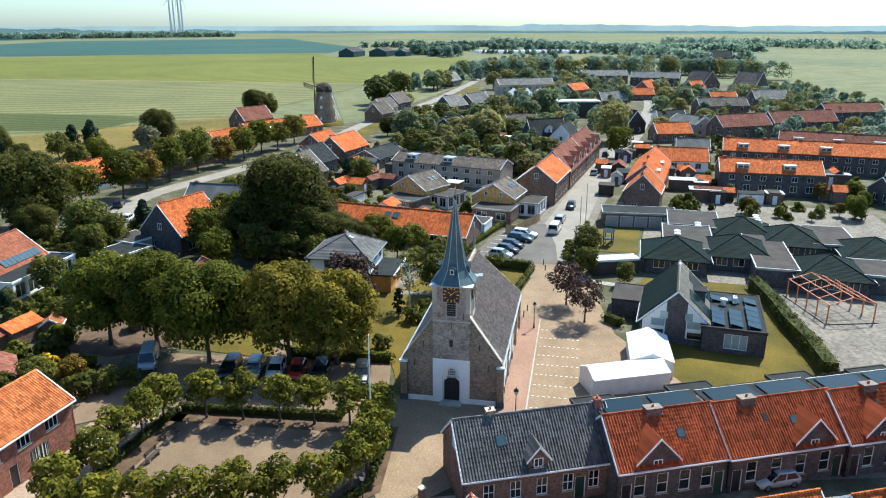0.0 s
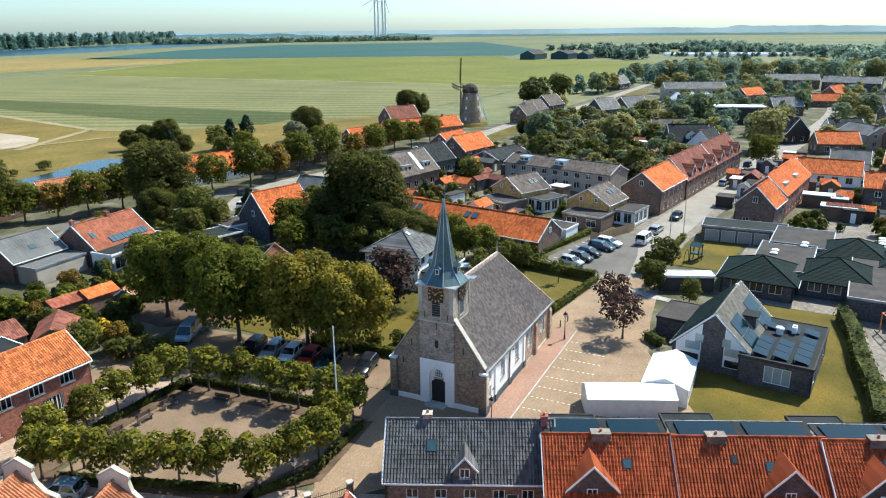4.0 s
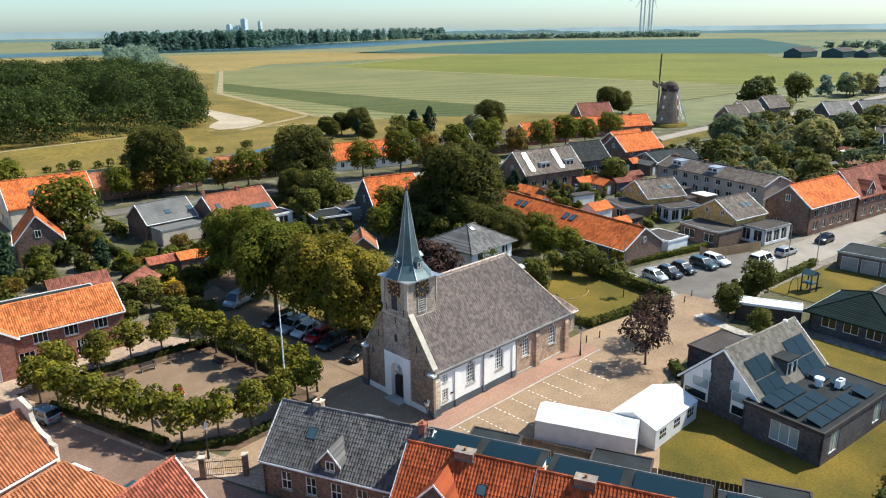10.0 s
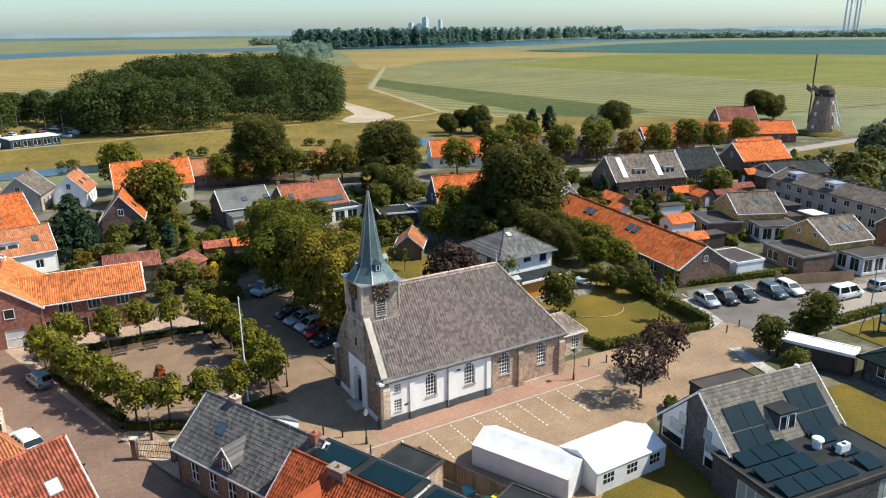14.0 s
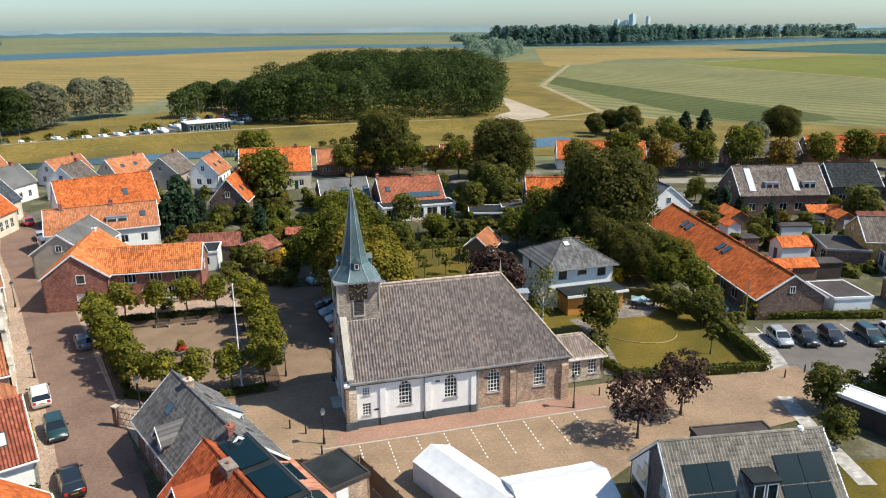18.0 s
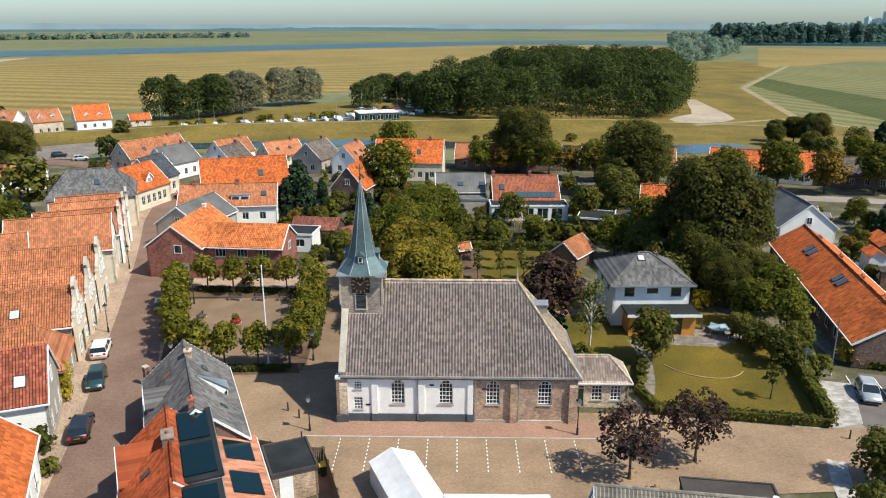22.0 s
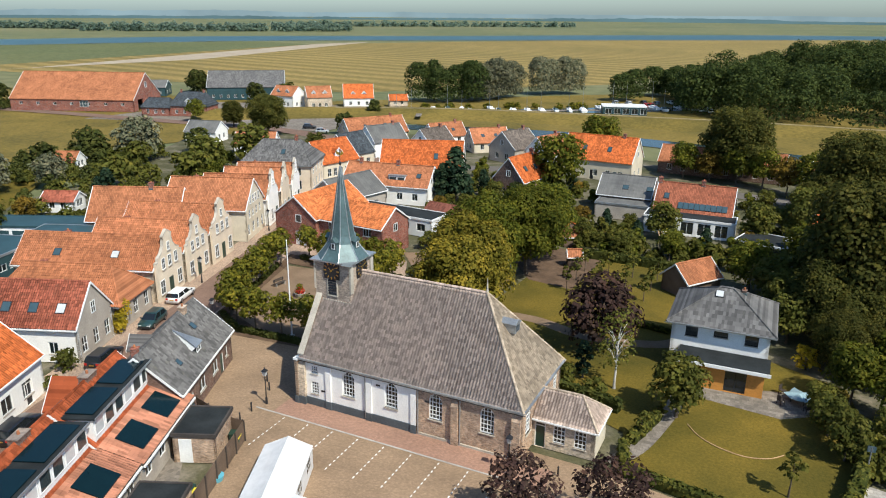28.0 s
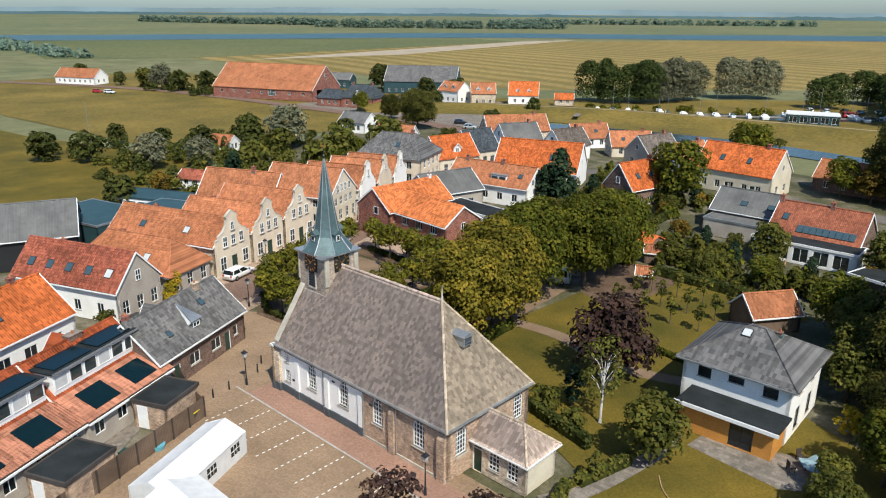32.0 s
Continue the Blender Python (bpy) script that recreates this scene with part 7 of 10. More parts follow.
# farm and quay houses to the north-west
h = House("great_barn", "huge brick barn with red-orange roof and open doorway", -109.5, 149.4, 17, 45, 21, 4.2, 12.5, "old_orange", "brick_red", category="barn")
h.row("s", 2.0, 1.0, 7, 1.2, (2, 1)).window("s", 27, 1.4, 3.2, 2.2, (3, 2), glass="skylight").window("e", 10, 7.5, 1.6, 2.0)
h.holes["e"].append((3, 0.02, 7, 3.9))
h.holes["e"].append((12, 0.02, 15, 3.4))
h.build()
for nm, lab, x, y, rot, L, W, he, hr, rf, wl, hip in (
    ("pink_house", "pink brick house with dark slate mansard roof", -65, 152, 14, 13, 9, 3.6, 7.6, "slate", "brick_red", 2.0),
    ("pink_annex", "lower wing with dark slate roof and red geraniums", -75, 147, 14, 10, 7, 3.0, 5.6, "slate", "brick_red", 1.2),
    ("farm_shed", "wide farm shed with grey corrugated roof", -81.1, 206.3, 32, 30, 22, 5.0, 10.5, "grey_near", "teal_sheet", 0),
    ("farm_shed", "green farm shed with pale roof", -120, 190, 30, 18, 12, 3.6, 6.0, "corrugated", "teal_sheet", 0),
    ("quay_house", "white house with orange roof by the quay", -49, 186, -5, 10, 7.5, 4.6, 7.6, "old_orange", "white_wash", 0),
    ("quay_house", "brick-gabled house by the quay", -38, 189, 40, 9, 7.5, 4.4, 7.8, "old_orange", "brick_pale", 0),
    ("quay_house", "white house with orange roof and two small dormers", -28, 202, 30, 11, 8.5, 3.6, 8.0, "orange", "white_wash", 0),
    ("quay_shed", "small brick shed with orange roof", -15, 210, 30, 7, 5, 2.4, 4.2, "orange", "brick_pale", 0),
    ("white_farm", "white farmhouse with orange roof along the road", -203, 117.8, 20, 22, 8.5, 3.2, 6.6, "old_orange", "white_wash", 0),
    ("white_cottage", "white cottage with grey roof among trees", -30, 112, 10, 9, 7, 3.0, 5.4, "corrugated", "white_wash", 0),
    ("white_cottage", "white cottage with orange roof near the road", -8, 103, 20, 10, 6, 2.8, 5.2, "old_orange", "white_wash", 0),
    ("garden_shed", "small orange-roofed garden shed", -34, 68, 20, 6, 5, 2.2, 4.0, "old_orange", "white_wash", 0),
    ("garden_shed", "low shed with red roof and white edge", -8, 42, 20, 6, 4, 2.2, 3.4, "red", "white", 0),
):
    h = House(nm, lab, x, y, rot, L, W, he, hr, rf, wl, hip=hip, group="houses by the quay")
    n = max(1, int(L / 3))
    h.row("s", 0.8, 1.3, n, 1.0, (2, 1)).row("e", 0.8, 1.3, 2, 1.0)
    if nm == "quay_house":
        h.gable_dormer(-1, -2, 1.4, he + 0.6, 0.9, 0.7, 1.0, "white").gable_dormer(-1, 2, 1.4, he + 0.6, 0.9, 0.7, 1.0, "white")
    if nm == "pink_house":
        h.gable_dormer(-1, 0, 1.8, 4.0, 1.1, 0.9, 0.6, "white").chimney(-4).chimney(4)
    h.build()

# far rows of the village: each block by the two ends of the front that faces the square
def fronted(name, ax, ay, bx, by, W, he, hr, roof, wall, end_on=False, depth=0):
    n_len = math.hypot(bx - ax, by - ay)
    rot = math.degrees(math.atan2(by - ay, bx - ax))
    deep = depth if end_on else W
    cx = (ax + bx) / 2 - math.sin(radians(rot)) * deep / 2
    cy = (ay + by) / 2 + math.cos(radians(rot)) * deep / 2
    label = "%s with %s" % ({"terraced_block": "long brick terrace", "bungalow": "low bungalow", "gabled_house": "tall house showing its gable", "village_house": "village house among gardens", "boarded_house": "black boarded house"}[name], {"orange": "orange tiled roof", "maroon": "maroon tiled roof", "brown_tile": "grey-brown tiled roof", "lichen_tile": "tiled roof paled with painted haze", "grey_tile": "dark grey tiled roof", "corrugated": "pale grey roof"}[roof])
    L, wd, turn = (depth, n_len, rot + 90) if end_on else (n_len, W, rot)
    h = House(name, label, cx, cy, turn, L, wd, he, hr, roof, wall, group="houses of the far village", shift=False)
    for k, n in (("s", L), ("w", wd)):
        c = max(2, int(n / 3.6))
        h.row(k, 0.8, 1.5, c, 1.4)
        if he > 4.2:
            h.row(k, 3.3, 1.3, c, 1.2)
    for j in range(max(1, int(L / 9))):
        h.chimney(-L / 2 + 2 + 9 * j, 0.3, 0.8, 0.7, 0.8)
    return h


for row in (
    ("terraced_block", 404.7, 10.9, 416.1, -18.7, 9, 5.8, 8.8, "lichen_tile", "brick_pale"), ("terraced_block", 493, -40.5, 498.5, -69.9, 9, 5.4, 8.6, "lichen_tile", "brick_brown"), ("terraced_block", 483.4, -69.4, 474.8, -97.9, 9, 5.4, 8.6, "lichen_tile", "brick_dark"),
    ("terraced_block", 312.6, -74.4, 317, -95.1, 8.4, 5.2, 8.2, "brown_tile", "brick_brown"), ("terraced_block", 249.3, -67.6, 257.1, -85.6, 8.4, 5.0, 8.4, "maroon", "brick_brown"), ("terraced_block", 262, -88, 270, -112, 8.4, 5.0, 8.4, "maroon", "brick_dark"),
    ("village_house", 233.6, -4.9, 238.1, -16.4, 9, 3.2, 8.0, "grey_tile", "brick_dark"), ("village_house", 316.9, 29.1, 327, 22.6, 9, 3.4, 7.6, "lichen_tile", "brick_dark"), ("village_house", 331, 20.2, 343, 12.4, 9, 3.4, 7.4, "corrugated", "brick_brown"), ("village_house", 462.8, 42, 478, 38, 9, 3.6, 8.2, "lichen_tile", "brick_dark"),
    ("village_house", 391.5, -28.1, 403.5, -37.1, 8, 4.4, 7.6, "orange", "brick_red"), ("village_house", 404.6, -68.6, 420, -76, 8, 4.6, 8.4, "orange", "brick_red"), ("bungalow", 387.6, -56.7, 390.1, -69.3, 8, 3.0, 5.8, "orange", "brick_brown"),
    ("village_house", 409.4, -92.8, 416.1, -100.8, 8, 4.4, 8.0, "orange", "brick_brown"), ("bungalow", 368.6, -92.6, 371.3, -105.5, 8, 3.2, 6.0, "orange", "brick_brown"), ("bungalow", 283.4, -53.1, 285.8, -63.9, 8, 3.2, 6.0, "grey_tile", "white_wash"),
    ("bungalow", 244.5, -45.8, 247.1, -57.6, 8, 3.2, 6.2, "orange", "brick_brown"), ("village_house", 345, -38, 349, -50, 8.4, 4.0, 7.6, "lichen_tile", "brick_brown"), ("village_house", 366, -72, 369, -84, 8.4, 4.0, 7.6, "brown_tile", "brick_brown"), ("village_house", 352, -108, 356, -124, 8.4, 4.6, 8.2, "lichen_tile", "brick_brown"),
    ("bungalow", 264, 3, 268, -8, 8, 3.0, 6.0, "brown_tile", "brick_brown"), ("bungalow", 252, 22, 262, 17, 8, 3.0, 6.0, "grey_tile", "brick_dark"), ("terraced_block", 196, -118, 203, -140, 8.4, 5.0, 8.0, "grey_tile", "brick_dark"), ("terraced_block", 296, -118, 302, -142, 8.4, 5.0, 8.0, "maroon", "brick_dark"), ("bungalow", 158, -80, 162, -94, 8, 3.0, 6.0, "grey_tile", "brick_dark"), ("bungalow", 166, -98, 170, -112, 8, 3.0, 6.0, "grey_tile", "brick_dark"),
):
    h = fronted(*row)
    if row[1] == 233.6:
        h.gable_dormer(-1, 0, 3.0, 3.6, 1.6, 1.3, 0.8, "white")
    h.build()
for row in (("gabled_house", 432.5, -102.3, 440.4, -113.8, 12, 4.6, 12, "brown_tile", "brick_brown", True, 14), ("gabled_house", 427.1, -129.8, 438.0, -139.6, 12, 4.6, 12, "brown_tile", "brick_brown", True, 14), ("gabled_house", 257.7, -60.6, 261.7, -67.8, 8, 4.4, 6.8, "corrugated", "grey_render", True, 14), ("boarded_house", 261.3, -38.1, 267.6, -45.6, 9, 3.6, 8.2, "grey_tile", "black", True, 11)):
    fronted(*row).build()


# sheds, lean-tos and garden rooms between the houses of the eastern village
def shed(x, y, rot, L, W, he, rise, roof, wall, label, group="sheds in the eastern gardens"):
    o = thing("garden_shed", pose(*sited(x, y), 0, 0, 0, rot), label, "shed", group)
    if rise:
        MB().prism([(-W / 2, 0), (W / 2, 0), (W / 2, he), (0, he + rise), (-W / 2, he)], -L / 2, L / 2, "x").obj("wall", wall, o)
        b = MB()
        for sg in (-1, 1):
            q = [(-L / 2 - 0.2, sg * (W / 2 + 0.2), he - 0.2 * rise / W * 2), (L / 2 + 0.2, sg * (W / 2 + 0.2), he - 0.2 * rise / W * 2), (L / 2 + 0.2, 0, he + rise), (-L / 2 - 0.2, 0, he + rise)]
            q = q if sg < 0 else q[::-1]
            b.hexa([(a, c, d + 0.01) for a, c, d in q], [(a, c, d + 0.11) for a, c, d in q])
        b.obj("roof", roof, o)
    else:
        MB().box(-L / 2, -W / 2, 0, L / 2, W / 2, he).obj("wall", wall, o)
        MB().box(-L / 2 - 0.15, -W / 2 - 0.15, he, L / 2 + 0.15, W / 2 + 0.15, he + 0.16).obj("roof", roof, o)
    MB().box(-L / 2 - 0.04, -0.5, 0.05, -L / 2, 0.4, 2.0).obj("door", "white" if wall != "white" else "wood", o)
    return o


SHED_LOOK = {"orange": "clay-tiled", "maroon": "maroon tiled", "bitumen_pale": "flat grey felt", "tent": "flat white", "bitumen": "flat dark felt", "corrugated": "grey sheet", "grey_tile": "dark tiled"}
WALL_LOOK = {"brick_brown": "brown brick", "white": "white boarded", "wood": "timber", "brick_dark": "dark brick", "wood_dark": "dark timber"}


def near_house(x, y, gap):
    for o in scene.objects:
        if o.type == "EMPTY" and o.get("category") in ("house", "shed", "garage", "school block", "sun room", "annex"):
            p = o.matrix_basis.inverted() @ Vector((x, y, 0))
            reach = o.get("reach") or (6, 5)
            if abs(p.x) < reach[0] + gap and abs(p.y) < reach[1] + gap:
                return True
    return False


for o in scene.objects:
    if o.type == "EMPTY" and o.get("category"):
        ext = [c for k in o.children if k.data and k.name.startswith(("wall", "roof")) for c in k.bound_box]
        if ext:
            o["reach"] = (max(abs(c[0]) for c in ext), max(abs(c[1]) for c in ext))
rs = random.Random(77)
for x0, y0, x1, y1, n, rot in ((163, -44, 206, -38, 14, -8), (166, -52, 172, -72, 6, -97), (186, -50, 200, -92, 16, -97), (217, -60, 224, -100, 9, -103), (165, -21, 200, -27, 7, -10), (212, -30, 240, -42, 8, -10), (160, 6, 168, 34, 7, -110), (184, 2, 188, 34, 6, -110), (150, 36, 196, 44, 9, -18), (205, 0, 240, 8, 8, -15), (240, -66, 262, -110, 10, -100), (134, 14, 142, 50, 6, -104)):
    made = 0
    for tries in range(n * 6):
        t = rs.random()
        x, y = x0 + (x1 - x0) * t + rs.uniform(-3.5, 3.5), y0 + (y1 - y0) * t + rs.uniform(-3.5, 3.5)
        if made >= n or near_house(x, y, 1.8):
            continue
        made += 1
        rf, wl = rs.choice(("orange", "orange", "maroon", "bitumen_pale", "bitumen_pale", "tent", "bitumen", "corrugated")), rs.choice(("brick_brown", "white", "wood", "brick_dark", "wood_dark"))
        flat_ = rf in ("bitumen_pale", "tent", "bitumen")
        L, W = rs.uniform(2.6, 6.5), rs.uniform(2.2, 3.6)
        o = shed(x, y, rot + rs.choice((0, 90)), L, W, rs.uniform(2.1, 2.6), 0 if flat_ else W * 0.32, rf, wl, "small %s garden shed with %s roof" % (WALL_LOOK[wl], SHED_LOOK[rf]))
        o["reach"] = (L / 2, W / 2)

# gardens behind the park house
shed(63.0, 54.4, 40, 6.5, 4.4, 2.3, 1.3, "maroon", "brick_brown", "brick shed with maroon tiled roof", "sheds behind the park house")
shed(57.6, 59.7, -12, 7.5, 5.0, 2.4, 1.4, "maroon", "wood_dark", "garden shed with dark red roof and white edges", "sheds behind the park house")
shed(71.0, 62.4, -12, 4.2, 3.2, 2.1, 0.7, "red", "wood", "small open shed with red pantiles", "sheds behind the park house")
shed(75.2, 60.8, -12, 4.4, 3.4, 2.2, 0.8, "orange", "brick_brown", "small brick shed with orange pantiles", "sheds behind the park house")

# dark hall with pointed white tents in the far village
o = thing("dark_hall", pose(316, -23.6, 0, 0, 0, -80), "long hall with black sheet walls and flat white roof", "hall")
MB().box(-9.5, -4, 0, 9.5, 4, 6.2).obj("wall", "black", o)
MB().box(-9.9, -4.4, 6.2, 9.9, 4.4, 6.7).obj("roof", "tent", o)
for i in range(3):
    for x, y in ((378 + 1.4 * i, 3 - 6.6 * i),):
        o = thing("pagoda_tent", pose(x, y, 0, 0, 0, 16), "white pagoda tent with a pointed roof", "tent", "pagoda tents behind the dark hall")
        MB().box(-3, -3, 0, 3, 3, 3.2).obj("side_sheet", "tent", o)
        MB().hexa([(-3.3, -3.3, 3.2), (3.3, -3.3, 3.2), (3.3, 3.3, 3.2), (-3.3, 3.3, 3.2)], [(-0.1, -0.1, 6.6), (0.1, -0.1, 6.6), (0.1, 0.1, 6.6), (-0.1, 0.1, 6.6)]).obj("roof_sheet", "tent", o)


# ---- trees and hedges ----
def leaf_mesh(name, lobes, count, size, m, seed, inner=0.3, flat=0.0):
    """Many small folded leaves over rounded lobes (x, y, z, rx, rz)."""
    r = np.random.RandomState(seed)
    lob = np.array(lobes, dtype=float)
    w = lob[:, 3] * (lob[:, 3] + lob[:, 4])
    pick = r.choice(len(lob), count, p=w / w.sum())
    d = r.normal(size=(count, 3))
    d /= np.linalg.norm(d, axis=1)[:, None]
    d[:, 2] = np.where(d[:, 2] < -0.45, -d[:, 2], d[:, 2])
    rad = 1 - inner * r.rand(count) ** 2
    rad *= 1 + 0.10 * r.normal(size=count)
    c = lob[pick]
    pos = c[:, :3] + d * rad[:, None] * np.stack([c[:, 3], c[:, 3], c[:, 4]], 1)
    nrm = d + 0.30 * r.normal(size=(count, 3))
    nrm[:, 2] += 0.35 - flat
    nrm /= np.linalg.norm(nrm, axis=1)[:, None]
    t = np.cross(nrm, r.normal(size=(count, 3)))
    t /= np.linalg.norm(t, axis=1)[:, None]
    u = np.cross(nrm, t)
    s = size * (0.6 + 0.8 * r.rand(count))[:, None]
    droop = nrm * s * 0.22
    p = np.stack([pos - t * s * 0.62, pos - u * s * 0.42 + droop, pos + t * s * 0.62, pos + u * s * 0.42 + droop], 1).reshape(-1, 3)
    me = bpy.data.meshes.new(name)
    me.vertices.add(len(p))
    me.vertices.foreach_set("co", p.astype(np.float32).ravel())
    me.loops.add(count * 4)
    me.loops.foreach_set("vertex_index", np.arange(count * 4, dtype=np.int32))
    me.polygons.add(count)
    me.polygons.foreach_set("loop_start", np.arange(0, count * 4, 4, dtype=np.int32))
    me.materials.append(M[m])
    me.update(calc_edges=True)
    return me


def crown_lobes(seed, radius, height, base, n, lobe=0.38, peak=0.9):
    """Rounded lobes filling an uneven crown."""
    r = random.Random(seed)
    out = []
    for i in range(n):
        v = (i + 0.5) / n
        z = base + height * (0.12 + 0.8 * v)
        prof = math.sin(math.pi * min(1, max(0, 0.14 + 0.86 * v * peak))) ** 0.6
        a = i * 2.39996 + r.uniform(-0.5, 0.5)
        q = radius * prof * (0.35 + 0.5 * math.sqrt(r.random())) * r.uniform(0.8, 1.1)
        s = radius * lobe * r.uniform(0.75, 1.25)
        out.append((q * math.cos(a), q * math.sin(a), z, s, s * 0.8))
    return out


def limb_mesh(name, seed, trunk_h, r0, height, radius, n, m="bark"):
    """A tapered trunk with limbs reaching into the crown."""
    r = random.Random(seed)
    b = MB()
    b.ring(0, 0, -0.1, 0.35, r0 * 1.5, r0 * 1.05, 9)
    p, k = Vector((0, 0, 0.3)), 4
    pts = [p]
    for i in range(k):
        p = p + Vector((r.uniform(-0.12, 0.12) * r0 * 3, r.uniform(-0.12, 0.12) * r0 * 3, (trunk_h + height * 0.55 - 0.3) / k))
        pts.append(p)
    for i in range(k):
        b.tube(pts[i], pts[i + 1], r0 * (1 - 0.2 * i), r0 * (1 - 0.2 * (i + 1)), 8)
    for i in range(n):
        a = i * 2.4 + r.uniform(-0.4, 0.4)
        z = trunk_h + height * r.uniform(0.0, 0.4)
        s = Vector((0, 0, z))
        e = Vector((math.cos(a) * radius * r.uniform(0.5, 0.85), math.sin(a) * radius * r.uniform(0.5, 0.85), z + height * r.uniform(0.15, 0.4)))
        mid_ = s.lerp(e, 0.5) + Vector((0, 0, height * 0.05))
        b.tube(s, mid_, r0 * 0.4, r0 * 0.25, 6)
        b.tube(mid_, e, r0 * 0.25, r0 * 0.08, 5)
    return b.mesh(name, m)


KIND = {}


def kind_of(key, label, trunk, radius, height, base, lobes, leaves, size, m, r0, variants=3, bark="bark", lobe=0.38, limbs=7, peak=0.9, category="tree", name="tree"):
    KIND[key] = dict(label=label, category=category, name=name, v=[])
    for k in range(variants):
        seed = sum(map(ord, key)) * 7 + k
        KIND[key]["v"].append((limb_mesh("trunk", seed, trunk, r0, height, radius, limbs, bark), leaf_mesh("crown", crown_lobes(seed, radius, height, base, lobes, lobe, peak), leaves, size, m, seed)))


def plant(key, x, y, scale=1.0, z=0.0, turn=None, group="", label="", squash=1.0, shift=True):
    r = random.Random(int(x * 131 + y * 977))
    kd = KIND[key]
    tr, cr = kd["v"][r.randrange(len(kd["v"]))]
    at = pose(*(sited(x, y) if shift else (x, y)), z, 0, 0, r.uniform(0, 360) if turn is None else turn) @ Matrix.Diagonal((scale, scale, scale * squash, 1))
    o = thing(kd["name"], at, label or kd["label"], kd["category"], group)
    linked("trunk", tr, o)
    linked("crown", cr, o)
    return o


kind_of("lime", "broad lime tree with dense dark green crown and yellowing top", 2.4, 5.0, 8.0, 1.9, 50, 17000, 0.29, "leaf_lime", 0.26, lobe=0.31)
kind_of("limegold", "broad lime tree with yellowing green crown", 2.4, 5.0, 8.0, 1.9, 50, 17000, 0.29, "leaf_gold", 0.26, 1, lobe=0.31)
kind_of("oak", "huge dense tree with dark green crown", 3.0, 7.5, 13.5, 1.5, 80, 26000, 0.38, "leaf_oak", 0.5, 2, lobe=0.29)
kind_of("pollard", "small clipped lime tree with bright yellow-green leaves", 1.5, 1.25, 2.3, 1.35, 14, 1300, 0.21, "leaf_bright", 0.09, 4, limbs=5, lobe=0.45)
kind_of("garden", "rounded garden tree in full leaf", 1.4, 2.6, 4.8, 1.0, 26, 2300, 0.34, "leaf_mid", 0.13)
kind_of("autumn", "garden tree with yellowing leaves", 1.4, 2.6, 4.8, 1.0, 26, 2300, 0.34, "leaf_autumn", 0.13, 2)
kind_of("street", "roadside tree with dense green crown", 1.8, 3.2, 5.6, 1.7, 28, 2900, 0.37, "leaf_lime", 0.18, 3)
kind_of("plum", "young plum tree with dark purple leaves", 1.6, 2.35, 3.5, 1.45, 26, 1500, 0.22, "leaf_purple", 0.1, 2, limbs=16, lobe=0.27)
kind_of("copper", "dense tree with dark copper leaves", 1.4, 3.0, 5.2, 0.9, 28, 2400, 0.34, "leaf_purple", 0.2, 1)
kind_of("conifer", "tall dark green garden conifer", 0.6, 2.2, 8.0, 0.5, 34, 1900, 0.42, "leaf_pine", 0.18, 2, lobe=0.36, peak=1.12)
kind_of("willow", "grey-green willow with broad crown", 1.6, 4.6, 8.0, 1.0, 34, 2200, 0.62, "leaf_silver", 0.3, 3)
kind_of("far", "distant tree with full dark crown", 1.5, 4.2, 7.5, 0.6, 20, 620, 1.0, "leaf_dark", 0.25, 4, limbs=3)
kind_of("farlight", "distant tree with lighter green crown", 1.5, 4.0, 7.0, 0.6, 20, 620, 1.0, "leaf_mid", 0.25, 3, limbs=3)
kind_of("hazy", "full green haze-paled tree in the far village", 1.5, 3.0, 5.0, 1.0, 26, 1500, 0.5, "leaf_hazy", 0.2, 3, limbs=3)
kind_of("hazygold", "tree with yellowing haze-paled crown in the far village", 1.5, 3.0, 5.0, 1.0, 26, 1500, 0.5, "leaf_hazy_gold", 0.2, 3, limbs=3)
kind_of("shrub", "rounded leafy green garden shrub", 0.2, 1.1, 1.6, 0.05, 12, 420, 0.28, "leaf_mid", 0.05, 3, limbs=2, category="shrub", name="shrub")
kind_of("shrubdark", "rounded dark evergreen garden shrub", 0.2, 1.1, 1.7, 0.05, 12, 420, 0.28, "leaf_dark", 0.05, 2, limbs=2, category="shrub", name="shrub")
kind_of("golden", "small shrub with golden-yellow leaves", 0.2, 1.2, 2.0, 0.1, 12, 480, 0.26, "leaf_yellow", 0.06, 1, limbs=3, category="shrub", name="shrub")
kind_of("birch", "tall thin-leaved birch with white trunk", 2.0, 1.9, 6.4, 1.6, 24, 620, 0.24, "leaf_mid", 0.12, 1, "birch_bark", limbs=16, lobe=0.35)
kind_of("sapling", "thin young tree tied to stakes", 1.0, 0.5, 1.4, 0.8, 8, 170, 0.18, "leaf_mid", 0.04, 2, limbs=3)
kind_of("column", "slim columnar dark green conifer", 0.2, 0.75, 3.6, 0.1, 16, 700, 0.24, "leaf_pine", 0.08, 1, limbs=2, peak=1.05)


